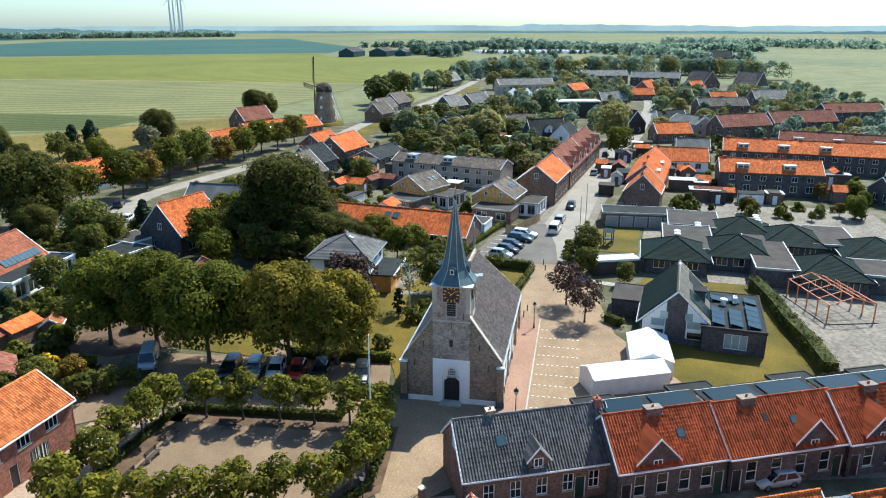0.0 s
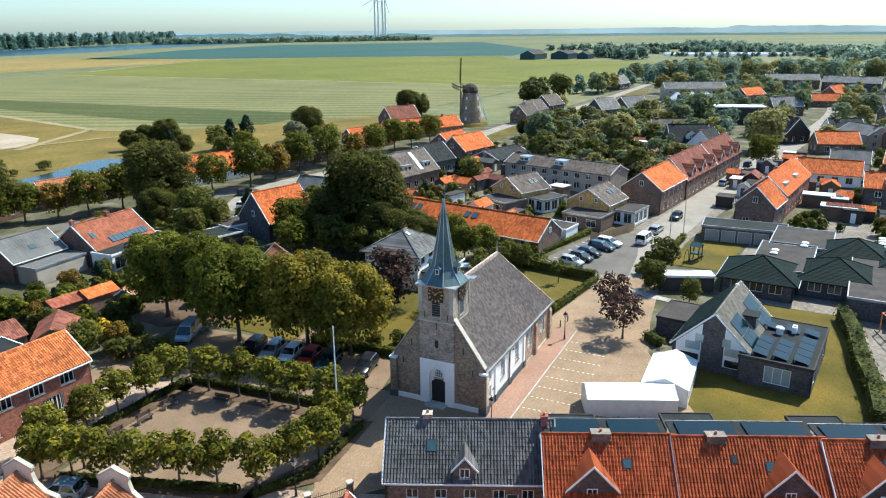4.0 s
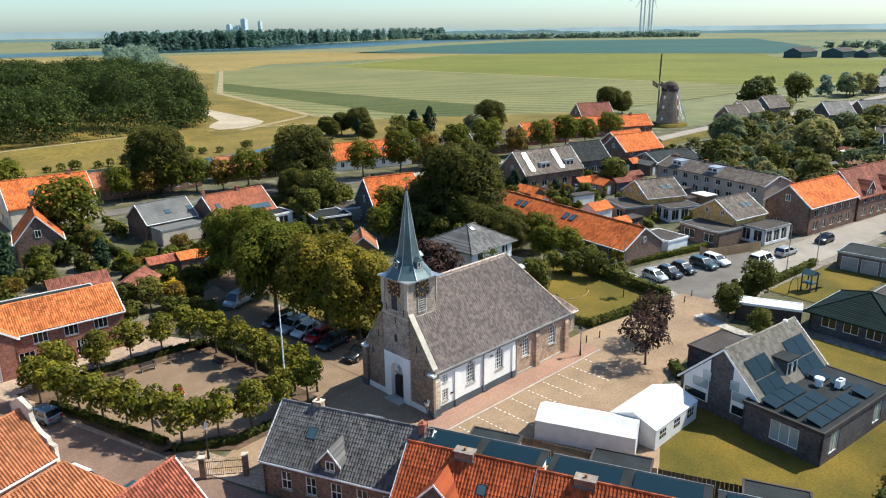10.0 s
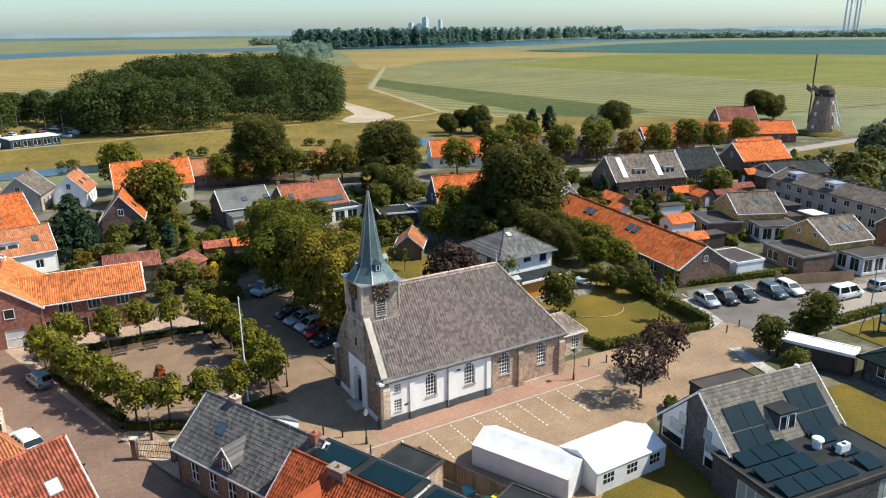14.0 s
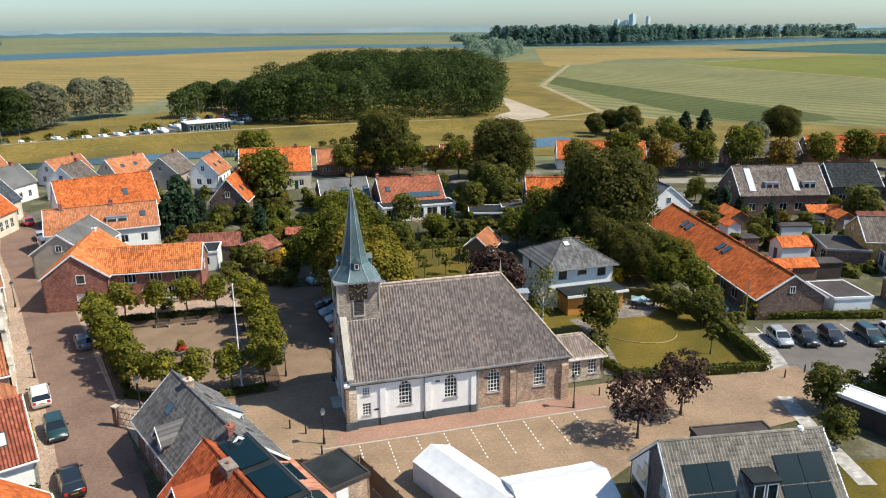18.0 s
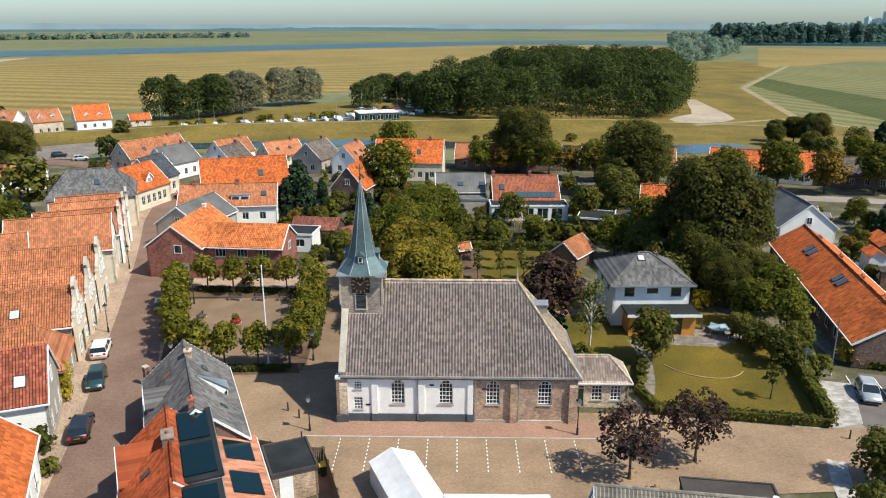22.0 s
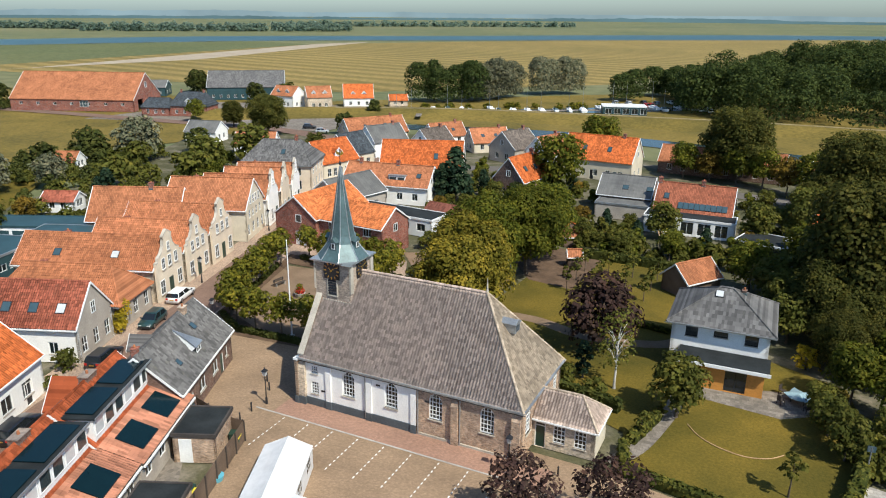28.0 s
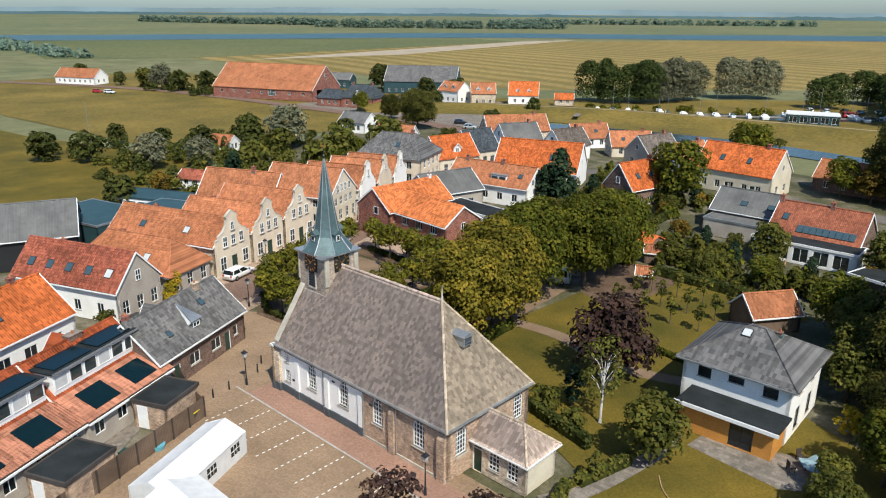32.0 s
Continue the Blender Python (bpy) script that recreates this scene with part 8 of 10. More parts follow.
def hedge(points, width, height, m="leaf_mid", label="clipped green hedge", dens=46, size=0.26, category="hedge", z=0.0):
    """A clipped hedge along a line: a twiggy core covered in leaves."""
    r = random.Random(int(points[0][0] * 17 + points[0][1] * 5))
    points = [sited(x, y) for x, y in points]
    lobes, core = [], MB()
    for (x0, y0), (x1, y1) in zip(points, points[1:]):
        n = max(1, round(math.hypot(x1 - x0, y1 - y0) / (width * 0.7)))
        for i in range(n + 1):
            t = i / n
            for k in range(max(1, round(height / width))):
                kz = (k + 0.5) * height / max(1, round(height / width))
                lobes.append((x0 + (x1 - x0) * t + r.uniform(-0.1, 0.1), y0 + (y1 - y0) * t + r.uniform(-0.1, 0.1), z + kz, width * 0.55 * r.uniform(0.9, 1.1), height * 0.55 / max(1, round(height / width))))
        d = Vector((x1 - x0, y1 - y0, 0)).normalized() if (x0, y0) != (x1, y1) else Vector((1, 0, 0))
        nn = Vector((-d.y, d.x, 0)) * width * 0.36
        p, q = Vector((x0, y0, z)), Vector((x1, y1, z))
        core.hexa([p - nn, q - nn, q + nn, p + nn], [v + Vector((0, 0, height * 0.85)) for v in (p - nn, q - nn, q + nn, p + nn)])
    o = thing("hedge", Matrix.Identity(4), label, category)
    core.obj("inner_growth", "leaf_dark", o)
    linked("foliage", leaf_mesh("foliage", lobes, int(len(lobes) * dens * max(0.6, width)), size, m, len(points) + int(points[0][0])), o)
    return o


def grove(name, label, spots, leaves, size, m, seed, radius=(4, 6), height=(9, 13), category="wood", domed=False):
    """A far wood or belt of trees as one mass of leaves over many crowns."""
    r = random.Random(seed)
    lobes = []
    for x, y in spots:
        if not domed and math.hypot(x - 75, y) < 330:
            x, y = sited(x, y)
        rr, hh = r.uniform(*radius), r.uniform(*height)
        if domed:
            # one rounded crown with bosses of leaves over its upper side
            lobes.append((x, y, hh * 0.52, rr * 0.86, hh * 0.4))
            lobes.append((x, y, hh * 0.2, rr * 0.8, hh * 0.22))
            for k in range(9):
                a = k * 2.4 + r.uniform(-0.5, 0.5)
                el = 0.15 + 1.3 * ((k + r.random()) / 9)
                s = rr * r.uniform(0.26, 0.44)
                lobes.append((x + rr * 0.72 * math.cos(el) * math.cos(a), y + rr * 0.72 * math.cos(el) * math.sin(a), hh * 0.52 + hh * 0.36 * math.sin(el), s, s * 0.8))
            continue
        for k in range(6):
            a = r.uniform(0, 6.28)
            v = (k + r.random()) / 6
            q = rr * r.uniform(0.2, 0.75) * (1 - 0.55 * v)
            s = rr * r.uniform(0.3, 0.55)
            lobes.append((x + q * math.cos(a), y + q * math.sin(a), hh * (0.3 + 0.62 * v) - s * 0.3, s, s * 0.85))
        lobes.append((x, y, hh * 0.2, rr * 0.8, hh * 0.25))
    me = leaf_mesh(name, lobes, leaves, size, m, seed)
    ob = new(name, me)
    return tagged(ob, label, category, kind="stuff")


def inside(x, y, poly):
    c = False
    for (x0, y0), (x1, y1) in zip(poly, poly[1:] + poly[:1]):
        if (y0 > y) != (y1 > y) and x < (x1 - x0) * (y - y0) / (y1 - y0) + x0:
            c = not c
    return c


# big limes north of the church, and the great dark trees beyond
for x, y, s, k in ((75.6, 47.6, 1.0, "lime"), (75.2, 41.4, 1.06, "lime"), (72.2, 33.7, 1.08, "lime"), (72.9, 24.4, 1.08, "limegold"), (73.4, 19.0, 1.0, "limegold")):
    plant(k, x, y, s, group="lime trees along the lane", squash=1.1, shift=False)
for x, y, s in ((114.6, 38.6, 1.08), (119.5, 43.5, 0.8), (113.5, 30.8, 0.5)):
    plant("oak", x, y, s, group="great dark trees")
for x, y, s, k in ((116.6, 23.4, 0.85, "street"), (111.9, 19.0, 0.78, "street"), (111.6, 25.6, 0.42, "oak"), (110.8, 34.0, 0.6, "oak"), (115.2, 16.6, 0.7, "street"), (114.2, 12.0, 0.6, "garden"), (117, 29.5, 0.4, "oak"), (107, 31.6, 0.9, "garden"), (106.6, 36.4, 1.0, "garden"), (109.6, 12.2, 0.62, "garden"), (110.6, 8.6, 0.7, "garden"), (109.0, 15.2, 0.55, "garden"), (106.4, 41.5, 1.2, "garden"), (103.2, 46.5, 0.9, "street"), (112.2, 45.5, 0.6, "oak"), (119.0, 50.5, 1.2, "street"), (110.0, 51.5, 1.1, "street")):
    plant(k, x, y, s, group="trees beside the villa")
plant("copper", 88.6, 21.6, 1.3)
plant("birch", 91.4, 13.6, 1.05)
plant("plum", 89.1, -10.5, 1.22, group="plum trees on the square")
plant("plum", 95.2, -8.4, 1.22, group="plum trees on the square")
plant("garden", 97.4, 10.4, 0.98, label="dense round tree on the villa lawn")
for x, y, k, s in ((62.2, 49.0, "garden", 0.75), (64.6, 46.6, "autumn", 0.6), (60.2, 51.0, "garden", 0.6), (66.2, 50.4, "golden", 1.3), (63.0, 44.6, "shrub", 1.5), (67.6, 47.0, "shrub", 1.3), (58.6, 47.6, "shrub", 1.4)):
    plant(k, x, y, s, group="planting beside the park house")
plant("sapling", 95.0, 5.4, 1.2)
plant("sapling", 106.3, 1.6, 1.7)
plant("column", 88.2, 14.6, 1.1)
plant("garden", 117.8, -12.8, 0.9)
plant("garden", 108.4, -12.4, 0.75, label="dark round bush tree beside the footpath")
plant("garden", 104.6, -17.6, 0.6)
plant("golden", 120.5, 9.2, 1.35, label="small tree with bright yellow leaves")
plant("golden", 108.6, 25.4, 1.15)
plant("golden", 118.4, 9.0, 1.2)
# small clipped trees round the park
for x, y in ((45.2, 35.2), (48.8, 34.3), (52.4, 34.2), (55.8, 33.8), (59.0, 33.4), (60.0, 29.4), (60.1, 25.6), (60.1, 21.8), (60.0, 18.2), (60.0, 14.6), (59.2, 11.4), (56.0, 11.2), (52.6, 11.3), (49.6, 12.0), (47.2, 14.2), (46.1, 17.2), (45.2, 20.4), (44.4, 23.6), (43.6, 26.8), (42.9, 29.8), (42.2, 32.6)):
    plant("pollard", x, y, 1.34, group="clipped lime trees round the park")
hedge([(43.8, 35.4), (60.6, 33.0)], 0.8, 0.7, "leaf_dark", "low dark hedge behind the benches")
hedge([(61.2, 32.5), (61.2, 16)], 0.8, 0.8, "leaf_dark", "low dark hedge beside the lane")
hedge([(46.4, 13.6), (50.4, 10.8), (59.0, 10.4)], 0.7, 0.7, "leaf_dark", "low dark hedge at the edge of the park")
hedge([(42.6, 31), (46.2, 15.5)], 0.7, 0.7, "leaf_dark", "low dark hedge along the pavement")
hedge([(93.8, 3.4), (94.6, -0.2), (101, -1.7), (109.2, -3.6)], 1.0, 1.0, "leaf_mid", "clipped hedge round the villa lawn")
hedge([(109.4, -3.2), (113, 12)], 1.3, 1.7, "leaf_mid", "tall hedge beside the footpath")
hedge([(94.4, 4.4), (96.0, 9.5)], 0.9, 1.1, "leaf_mid", "clipped hedge along the annex path")
hedge([(86.0, 11.4), (92.6, 9.2)], 0.9, 1.3, "leaf_dark", "dark hedge behind the church")
hedge([(74.4, 13.2), (74.6, 25.5)], 1.0, 1.1, "leaf_lime", "yellowish hedge behind the parked cars")
hedge([(106, -36.9), (98, -37.2), (91, -36.9), (84, -37.2), (77.2, -36.8)], 2.2, 2.0, "leaf_dark", "tall dark hedge beside the hall lawn")
hedge([(118.5, 8.2), (136, 2.2)], 1.1, 0.9, "leaf_lime", "hedge along the car park")
hedge([(110, -11.5), (120, -12)], 1.4, 1.2, "leaf_mid", "bushy hedge along the street")
hedge([(123.4, -12.4), (138, -14.6)], 1.0, 1.2, "leaf_mid", "hedge beside the play area")
hedge([(88.4, -15.0), (90.0, -13.4)], 1.3, 1.2, "leaf_mid", "square clipped bush beside the hall")
hedge([(80.5, 52.8), (98.5, 51.0)], 1.1, 1.4, "leaf_dark", "dark hedge at the end of the orchard lawn")
hedge([(70.6, 62.0), (71.2, 81.0)], 0.9, 1.5, "leaf_dark", "dark clipped hedge between two gardens")
hedge([(83, 31.5), (95, 29)], 0.7, 0.6, "leaf_lime", "low yellowish planting along the gravel path")
for x, y, s in ((115, -9.6, 0.9), (118, -10, 1.0), (121.5, -10.6, 1.1), (112.5, 6.5, 1.0), (113.4, 9.6, 1.2), (97, 31, 1.0), (101.5, 30.5, 1.2), (86.5, 12.6, 1.2), (90, 11.2, 1.0), (77.5, 14.8, 1.1), (76, 17.6, 1.0), (50, 37.4, 0.8), (64.5, 42.6, 1.4), (66, 40.8, 1.1), (40.6, -3.4, 1.1), (43.0, -7.0, 0.8), (57.6, -13.6, 0.8), (110.8, 13.2, 1.3), (113.6, 6.6, 1.2)):
    plant("shrub", x, y, s, group="garden shrubs")
ivy = leaf_mesh("ivy", [(38.7, 5.8, 1.2, 0.8, 1.4), (38.5, 6.6, 2.2, 0.8, 1.2), (39.0, 5.3, 0.7, 0.7, 0.9)], 900, 0.22, "leaf_yellow", 9)
tagged(new("ivy", ivy), "yellow-green ivy climbing the corner of the low house", "ivy")

# trees along the lane below the dike and round the mill
for x, y, k, s in ((90.8, 114.2, "street", 1.0), (96.2, 113.0, "autumn", 1.15), (101.6, 112.2, "street", 1.05), (106.6, 110.0, "street", 1.05), (111.0, 106.0, "autumn", 1.2), (115.7, 102.6, "street", 1.2), (122.8, 100.4, "street", 1.25), (127.0, 93.0, "street", 1.15), (141.6, 91.4, "street", 1.2), (150.4, 87.0, "street", 1.45), (160.8, 86.8, "autumn", 1.5), (171.6, 86.2, "street", 1.4), (183.4, 84.2, "street", 1.45), (191.0, 80.0, "autumn", 1.35), (202.0, 78.4, "street", 1.2), (212.6, 77.0, "street", 1.3), (219.6, 74.2, "street", 1.1), (231.6, 72.6, "street", 1.2), (69.1, 87.4, "street", 1.55), (52.6, 74.6, "conifer", 1.25), (50.6, 73.0, "conifer", 0.9), (119.8, 87.0, "oak", 1.0), (113.6, 82.6, "oak", 0.5), (111.9, 72.2, "garden", 1.45), (111.2, 67.4, "garden", 1.15), (105.0, 67.2, "garden", 1.1), (90.8, 65.3, "garden", 1.0), (101.2, 115.6, "oak", 1.0), (70.3, 124.0, "street", 1.45), (193.4, 149.0, "oak", 0.62), (190.6, 155.0, "oak", 0.5), (186.0, 158.0, "oak", 0.42), (182.4, 150.5, "oak", 0.4), (184.5, 135.2, "oak", 0.4), (187.6, 143.0, "conifer", 0.8), (201.6, 130.4, "conifer", 1.1), (206.4, 127.4, "conifer", 1.2), (195.0, 131.0, "garden", 1.3), (225.0, 115.4, "oak", 0.74), (214.2, 114.0, "willow", 0.8), (176.2, 113.8, "garden", 1.3), (183.4, 112.0, "street", 1.1), (299.6, 110.4, "oak", 0.74), (301.6, 104.8, "oak", 0.52), (308.0, 108.0, "garden", 1.5), (251.5, 45.1, "oak", 0.42), (213.7, -29.2, "street", 1.2), (338.9, 64.2, "far", 1.5), (358.1, 68.4, "far", 1.6), (400.5, 64.7, "farlight", 1.5), (-42.6, 135.3, "oak", 0.5), (-5.2, 137.7, "far", 0.7), (-51.4, 168.7, "far", 0.7), (-16.1, 178.2, "far", 0.6), (63.8, 77.6, "shrubdark", 2.1), (66.6, 86.4, "shrubdark", 2.0), (171.4, 40.6, "conifer", 0.75), (167.0, 36.0, "garden", 1.2), (59.7, 76.3, "garden", 0.7)):
    plant(k, x, y, s, group="trees below the dike", shift=False)
for x, y, k, s in ((422.6, 71.3, "hazy", 1.9), (433, 50.5, "hazy", 1.7), (441, 49, "hazygold", 1.8), (455, 46, "hazygold", 1.6), (447, 52, "hazy", 1.6), (539, 42, "hazy", 2.0), (530, 46, "hazy", 1.6), (245.3, -31.4, "hazygold", 2.0), (299, -10, "hazy", 2.0), (225, 9.6, "hazygold", 1.9), (232, 14, "hazygold", 1.5), (295, 9, "hazygold", 1.6), (234.6, 35.8, "hazy", 1.7), (338, -72.5, "hazy", 1.6), (344, -66, "hazygold", 1.6), (355.7, -49, "hazy", 1.6), (286, -4, "hazy", 1.5), (344, 52, "hazygold", 1.0), (275, 14, "hazy", 1.4), (470, 8, "hazygold", 1.6), (480, -4, "hazy", 1.7), (446, 16, "hazygold", 1.6)):
    plant(k, x, y, s, group="trees of the far village", shift=False)
for x, y, s, k in ((-26, 82, 1.1, "willow"), (-34, 76, 0.9, "far"), (-20, 74, 0.8, "farlight"), (-42, 82, 0.8, "far"), (-12, 88, 0.9, "garden"), (-20, 127, 0.75, "oak"), (-55, 140, 0.9, "street"), (-34, 62, 0.8, "far"), (-24, 54, 0.7, "willow"), (-30, 46, 0.8, "willow"), (-46, 40, 0.8, "far"), (-54, 34, 0.8, "far"), (-12, 60, 0.8, "farlight"), (2, 66, 0.9, "farlight"), (-4, 78, 1.0, "farlight"), (8, 104, 1.0, "garden"), (-2, 92, 1.1, "farlight"), (-48, 60, 0.6, "far"), (-62, 56, 0.6, "far"), (-22, 98, 0.7, "far"), (18, 48, 0.8, "garden"), (12, 56, 1.0, "garden"), (4, 46, 0.9, "garden"), (25, 8, 0.7, "garden"), (20, 14, 0.6, "garden"), (-4, 24, 0.7, "far"), (-140, 138, 1.0, "far"), (-150, 132, 1.0, "far"), (-160, 130, 1.1, "willow"), (-172, 130, 1.0, "farlight"), (-186, 126, 0.7, "far"), (-216, 124, 0.9, "far"), (-100, 200, 1.1, "far"), (-92, 206, 1.0, "far"), (-112, 212, 1.1, "far"), (-66, 190, 0.9, "far"), (-58, 200, 0.9, "farlight")):
    plant(k, x, y, s, group="trees west of the village")

for i, (poly_, n_, m_) in enumerate((([(-14, 34), (12, 30), (14, 64), (-8, 92), (-40, 84), (-44, 40)], 70, "leaf_mid"), ([(-60, 30), (-14, 34), (-30, 100), (-60, 66)], 40, "leaf_dark"), ([(-16, 90), (14, 84), (10, 112), (-20, 110)], 26, "leaf_lime"), ([(-170, 122), (-128, 128), (-130, 138), (-180, 134)], 24, "leaf_dark"))):
    rr_ = random.Random(40 + i)
    sp_ = []
    while len(sp_) < n_:
        x, y = rr_.uniform(min(q[0] for q in poly_), max(q[0] for q in poly_)), rr_.uniform(min(q[1] for q in poly_), max(q[1] for q in poly_))
        if inside(x, y, poly_) and not near_house(x, y, 1.5):
            sp_.append((x, y))
    grove("bushes", "hedgerow bushes and small trees behind the street", sp_, n_ * 240, 0.5, m_, 50 + i, (1.2, 2.8), (1.4, 4.6), "bushes")

# the wood beyond the dike, willow belts and far tree lines
rw = random.Random(11)
WOOD = [(82, 250), (83, 227), (100, 218), (133, 211), (155, 209), (171, 215), (185, 240), (203, 280), (226, 345), (246, 405), (250, 430), (200, 420), (150, 380), (110, 325)]
spots = []
while len(spots) < 210:
    x, y = rw.uniform(70, 270), rw.uniform(220, 440)
    if inside(x, y, WOOD):
        spots.append((x, y))
for i in range(len(WOOD)):
    (x0, y0), (x1, y1) = WOOD[i], WOOD[(i + 1) % len(WOOD)]
    for k in range(max(1, int(math.hypot(x1 - x0, y1 - y0) / 7))):
        spots.append((x0 + (x1 - x0) * k * 7 / math.hypot(x1 - x0, y1 - y0), y0 + (y1 - y0) * k * 7 / math.hypot(x1 - x0, y1 - y0)))
rim_ = [p for p in spots[210:]]
core_ = sorted(spots[:210], key=lambda p: (p[0] - 165) ** 2 + ((p[1] - 310) * 0.6) ** 2)
grove("wood", "dense dark green wood beyond the dike", core_[:120], 120000, 0.7, "leaf_wood", 3, (6, 10), (17, 25), domed=True)
grove("wood_edge", "lower trees at the edge of the wood", core_[120:], 80000, 0.7, "leaf_wood", 13, (5.5, 8.5), (15, 21), domed=True)
grove("wood_edge", "mixed green bushes along the edge of the wood", rim_, 60000, 0.65, "leaf_wood", 14, (4, 6.5), (10, 17), domed=True)
grove("willow_belt", "belt of grey-green willows by the marina", [(0, 233), (3, 238), (6, 243), (9, 249), (11, 254), (5, 235), (8, 241)], 26000, 0.6, "leaf_silver", 4, (5, 7), (13, 17), domed=True)
grove("tree_belt", "dark trees behind the marina", [(-18, 221), (-13, 225), (-9, 223), (-4, 229), (-1, 235), (2, 229)], 20000, 0.6, "leaf_wood", 5, (5, 7), (12, 17), domed=True)
grove("willow_clump", "two rounded willows by the field", [(20, 268), (23, 272), (29, 275), (32, 279)], 16000, 0.6, "leaf_silver", 6, (5.5, 7), (13, 17), domed=True)
grove("tree_belt", "trees between the marina and the wood", [(56, 258), (60, 262), (66, 284), (71, 288), (75, 280), (79, 270), (82, 262), (84, 254)], 26000, 0.6, "leaf_wood", 7, (5, 7), (10, 14), domed=True)
grove("poplar_belt", "tall trees beyond the wood in hazed grey-green", [(300 + 12 * i + rw.uniform(-4, 4), 560 + 18 * i + rw.uniform(-8, 8)) for i in range(14)], 9000, 1.6, "leaf_far", 8, (9, 13), (17, 26))
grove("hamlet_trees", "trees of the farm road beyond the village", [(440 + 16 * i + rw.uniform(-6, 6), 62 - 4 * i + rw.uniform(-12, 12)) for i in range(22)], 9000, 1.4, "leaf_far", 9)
grove("canal_bushes", "low bushes along the canal bank", [(x, y) for x, y in ((64, 163), (67, 164), (95, 164.5), (98, 163), (101.4, 162), (107, 160.6), (110, 160), (134.8, 161), (138, 158.6), (142.4, 156.4), (124, 162), (152, 156))], 3600, 0.4, "leaf_mid", 18, (1.2, 2.2), (1.2, 2.6), "bushes", domed=True)


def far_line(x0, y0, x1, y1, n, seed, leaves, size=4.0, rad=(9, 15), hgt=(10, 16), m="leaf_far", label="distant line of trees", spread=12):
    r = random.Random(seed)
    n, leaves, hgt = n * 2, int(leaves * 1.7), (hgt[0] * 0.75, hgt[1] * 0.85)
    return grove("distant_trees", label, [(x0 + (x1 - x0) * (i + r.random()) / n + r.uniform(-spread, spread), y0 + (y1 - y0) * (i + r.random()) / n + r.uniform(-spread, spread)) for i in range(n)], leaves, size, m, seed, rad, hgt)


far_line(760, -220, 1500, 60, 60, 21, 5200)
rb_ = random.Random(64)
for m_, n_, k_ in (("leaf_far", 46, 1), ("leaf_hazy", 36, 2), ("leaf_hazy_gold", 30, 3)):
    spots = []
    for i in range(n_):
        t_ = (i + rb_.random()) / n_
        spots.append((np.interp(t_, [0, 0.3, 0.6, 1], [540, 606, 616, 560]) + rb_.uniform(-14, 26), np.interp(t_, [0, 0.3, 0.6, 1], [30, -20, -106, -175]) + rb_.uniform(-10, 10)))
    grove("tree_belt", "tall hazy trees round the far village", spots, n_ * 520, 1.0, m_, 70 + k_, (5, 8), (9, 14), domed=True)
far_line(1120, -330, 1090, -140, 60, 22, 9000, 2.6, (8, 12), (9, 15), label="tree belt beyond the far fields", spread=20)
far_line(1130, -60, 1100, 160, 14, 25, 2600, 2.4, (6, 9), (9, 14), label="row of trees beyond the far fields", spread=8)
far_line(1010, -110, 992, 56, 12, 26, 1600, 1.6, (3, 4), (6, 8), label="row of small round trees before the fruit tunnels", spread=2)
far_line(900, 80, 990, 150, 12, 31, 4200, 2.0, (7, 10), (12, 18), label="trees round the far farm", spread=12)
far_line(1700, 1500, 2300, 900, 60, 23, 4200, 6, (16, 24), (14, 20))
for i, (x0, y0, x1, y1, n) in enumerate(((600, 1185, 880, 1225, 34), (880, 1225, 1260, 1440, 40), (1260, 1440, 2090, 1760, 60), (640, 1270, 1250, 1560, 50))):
    far_line(x0, y0, x1, y1, n, 24 + 40 * i, 9000, 3.4, (8, 13), (38, 46), "leaf_poplar", "tall dark haze-tinted poplar wood across the river", 14)
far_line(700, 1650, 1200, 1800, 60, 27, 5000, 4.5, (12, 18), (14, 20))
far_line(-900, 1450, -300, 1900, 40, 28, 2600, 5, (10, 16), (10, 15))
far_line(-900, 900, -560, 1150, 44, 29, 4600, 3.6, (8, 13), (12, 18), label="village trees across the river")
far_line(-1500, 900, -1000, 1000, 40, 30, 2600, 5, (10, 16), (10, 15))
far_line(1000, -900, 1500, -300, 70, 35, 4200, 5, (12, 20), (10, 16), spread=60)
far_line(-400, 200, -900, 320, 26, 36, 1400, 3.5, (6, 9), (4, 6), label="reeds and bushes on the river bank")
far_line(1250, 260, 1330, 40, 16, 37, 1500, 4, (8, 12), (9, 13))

# gardens: shrubs and trees between the houses of the eastern village
FOOT = [(o.matrix_basis.translation.x, o.matrix_basis.translation.y, max(abs(c[0]) for c in ([k.data.vertices[i].co for k in o.children if k.data for i in range(0, len(k.data.vertices), 3)] or [(5, 0, 0)]))) for o in scene.objects if o.type == "EMPTY" and o.get("category") in ("house", "barn", "shed", "garage", "school block", "hall", "extension", "studio", "sun room", "hall wing", "porch", "store", "workshop", "annex", "garden room")]
LINES = [(107, -6.5, 142, -11, 7.5), (142, -11, 204, -24.5, 7), (204, -24.5, 291, -44, 6), (291, -44, 520, -72, 6), (128, 79, 222, 66, 5), (222, 66, 287, 61, 5), (287, 61, 464, 37, 6), (464, 37, 560, 24, 6), (122, 26, 128, 42, 5)]


def free(x, y, gap):
    for fx, fy, r in FOOT:
        if (x - fx) ** 2 + (y - fy) ** 2 < (min(r, 9) + gap) ** 2:
            return False
    for x0, y0, x1, y1, w in LINES:
        d = Vector((x1 - x0, y1 - y0))
        t = max(0, min(1, ((x - x0) * d.x + (y - y0) * d.y) / d.length_squared))
        if math.hypot(x - x0 - d.x * t, y - y0 - d.y * t) < w:
            return False
    return True


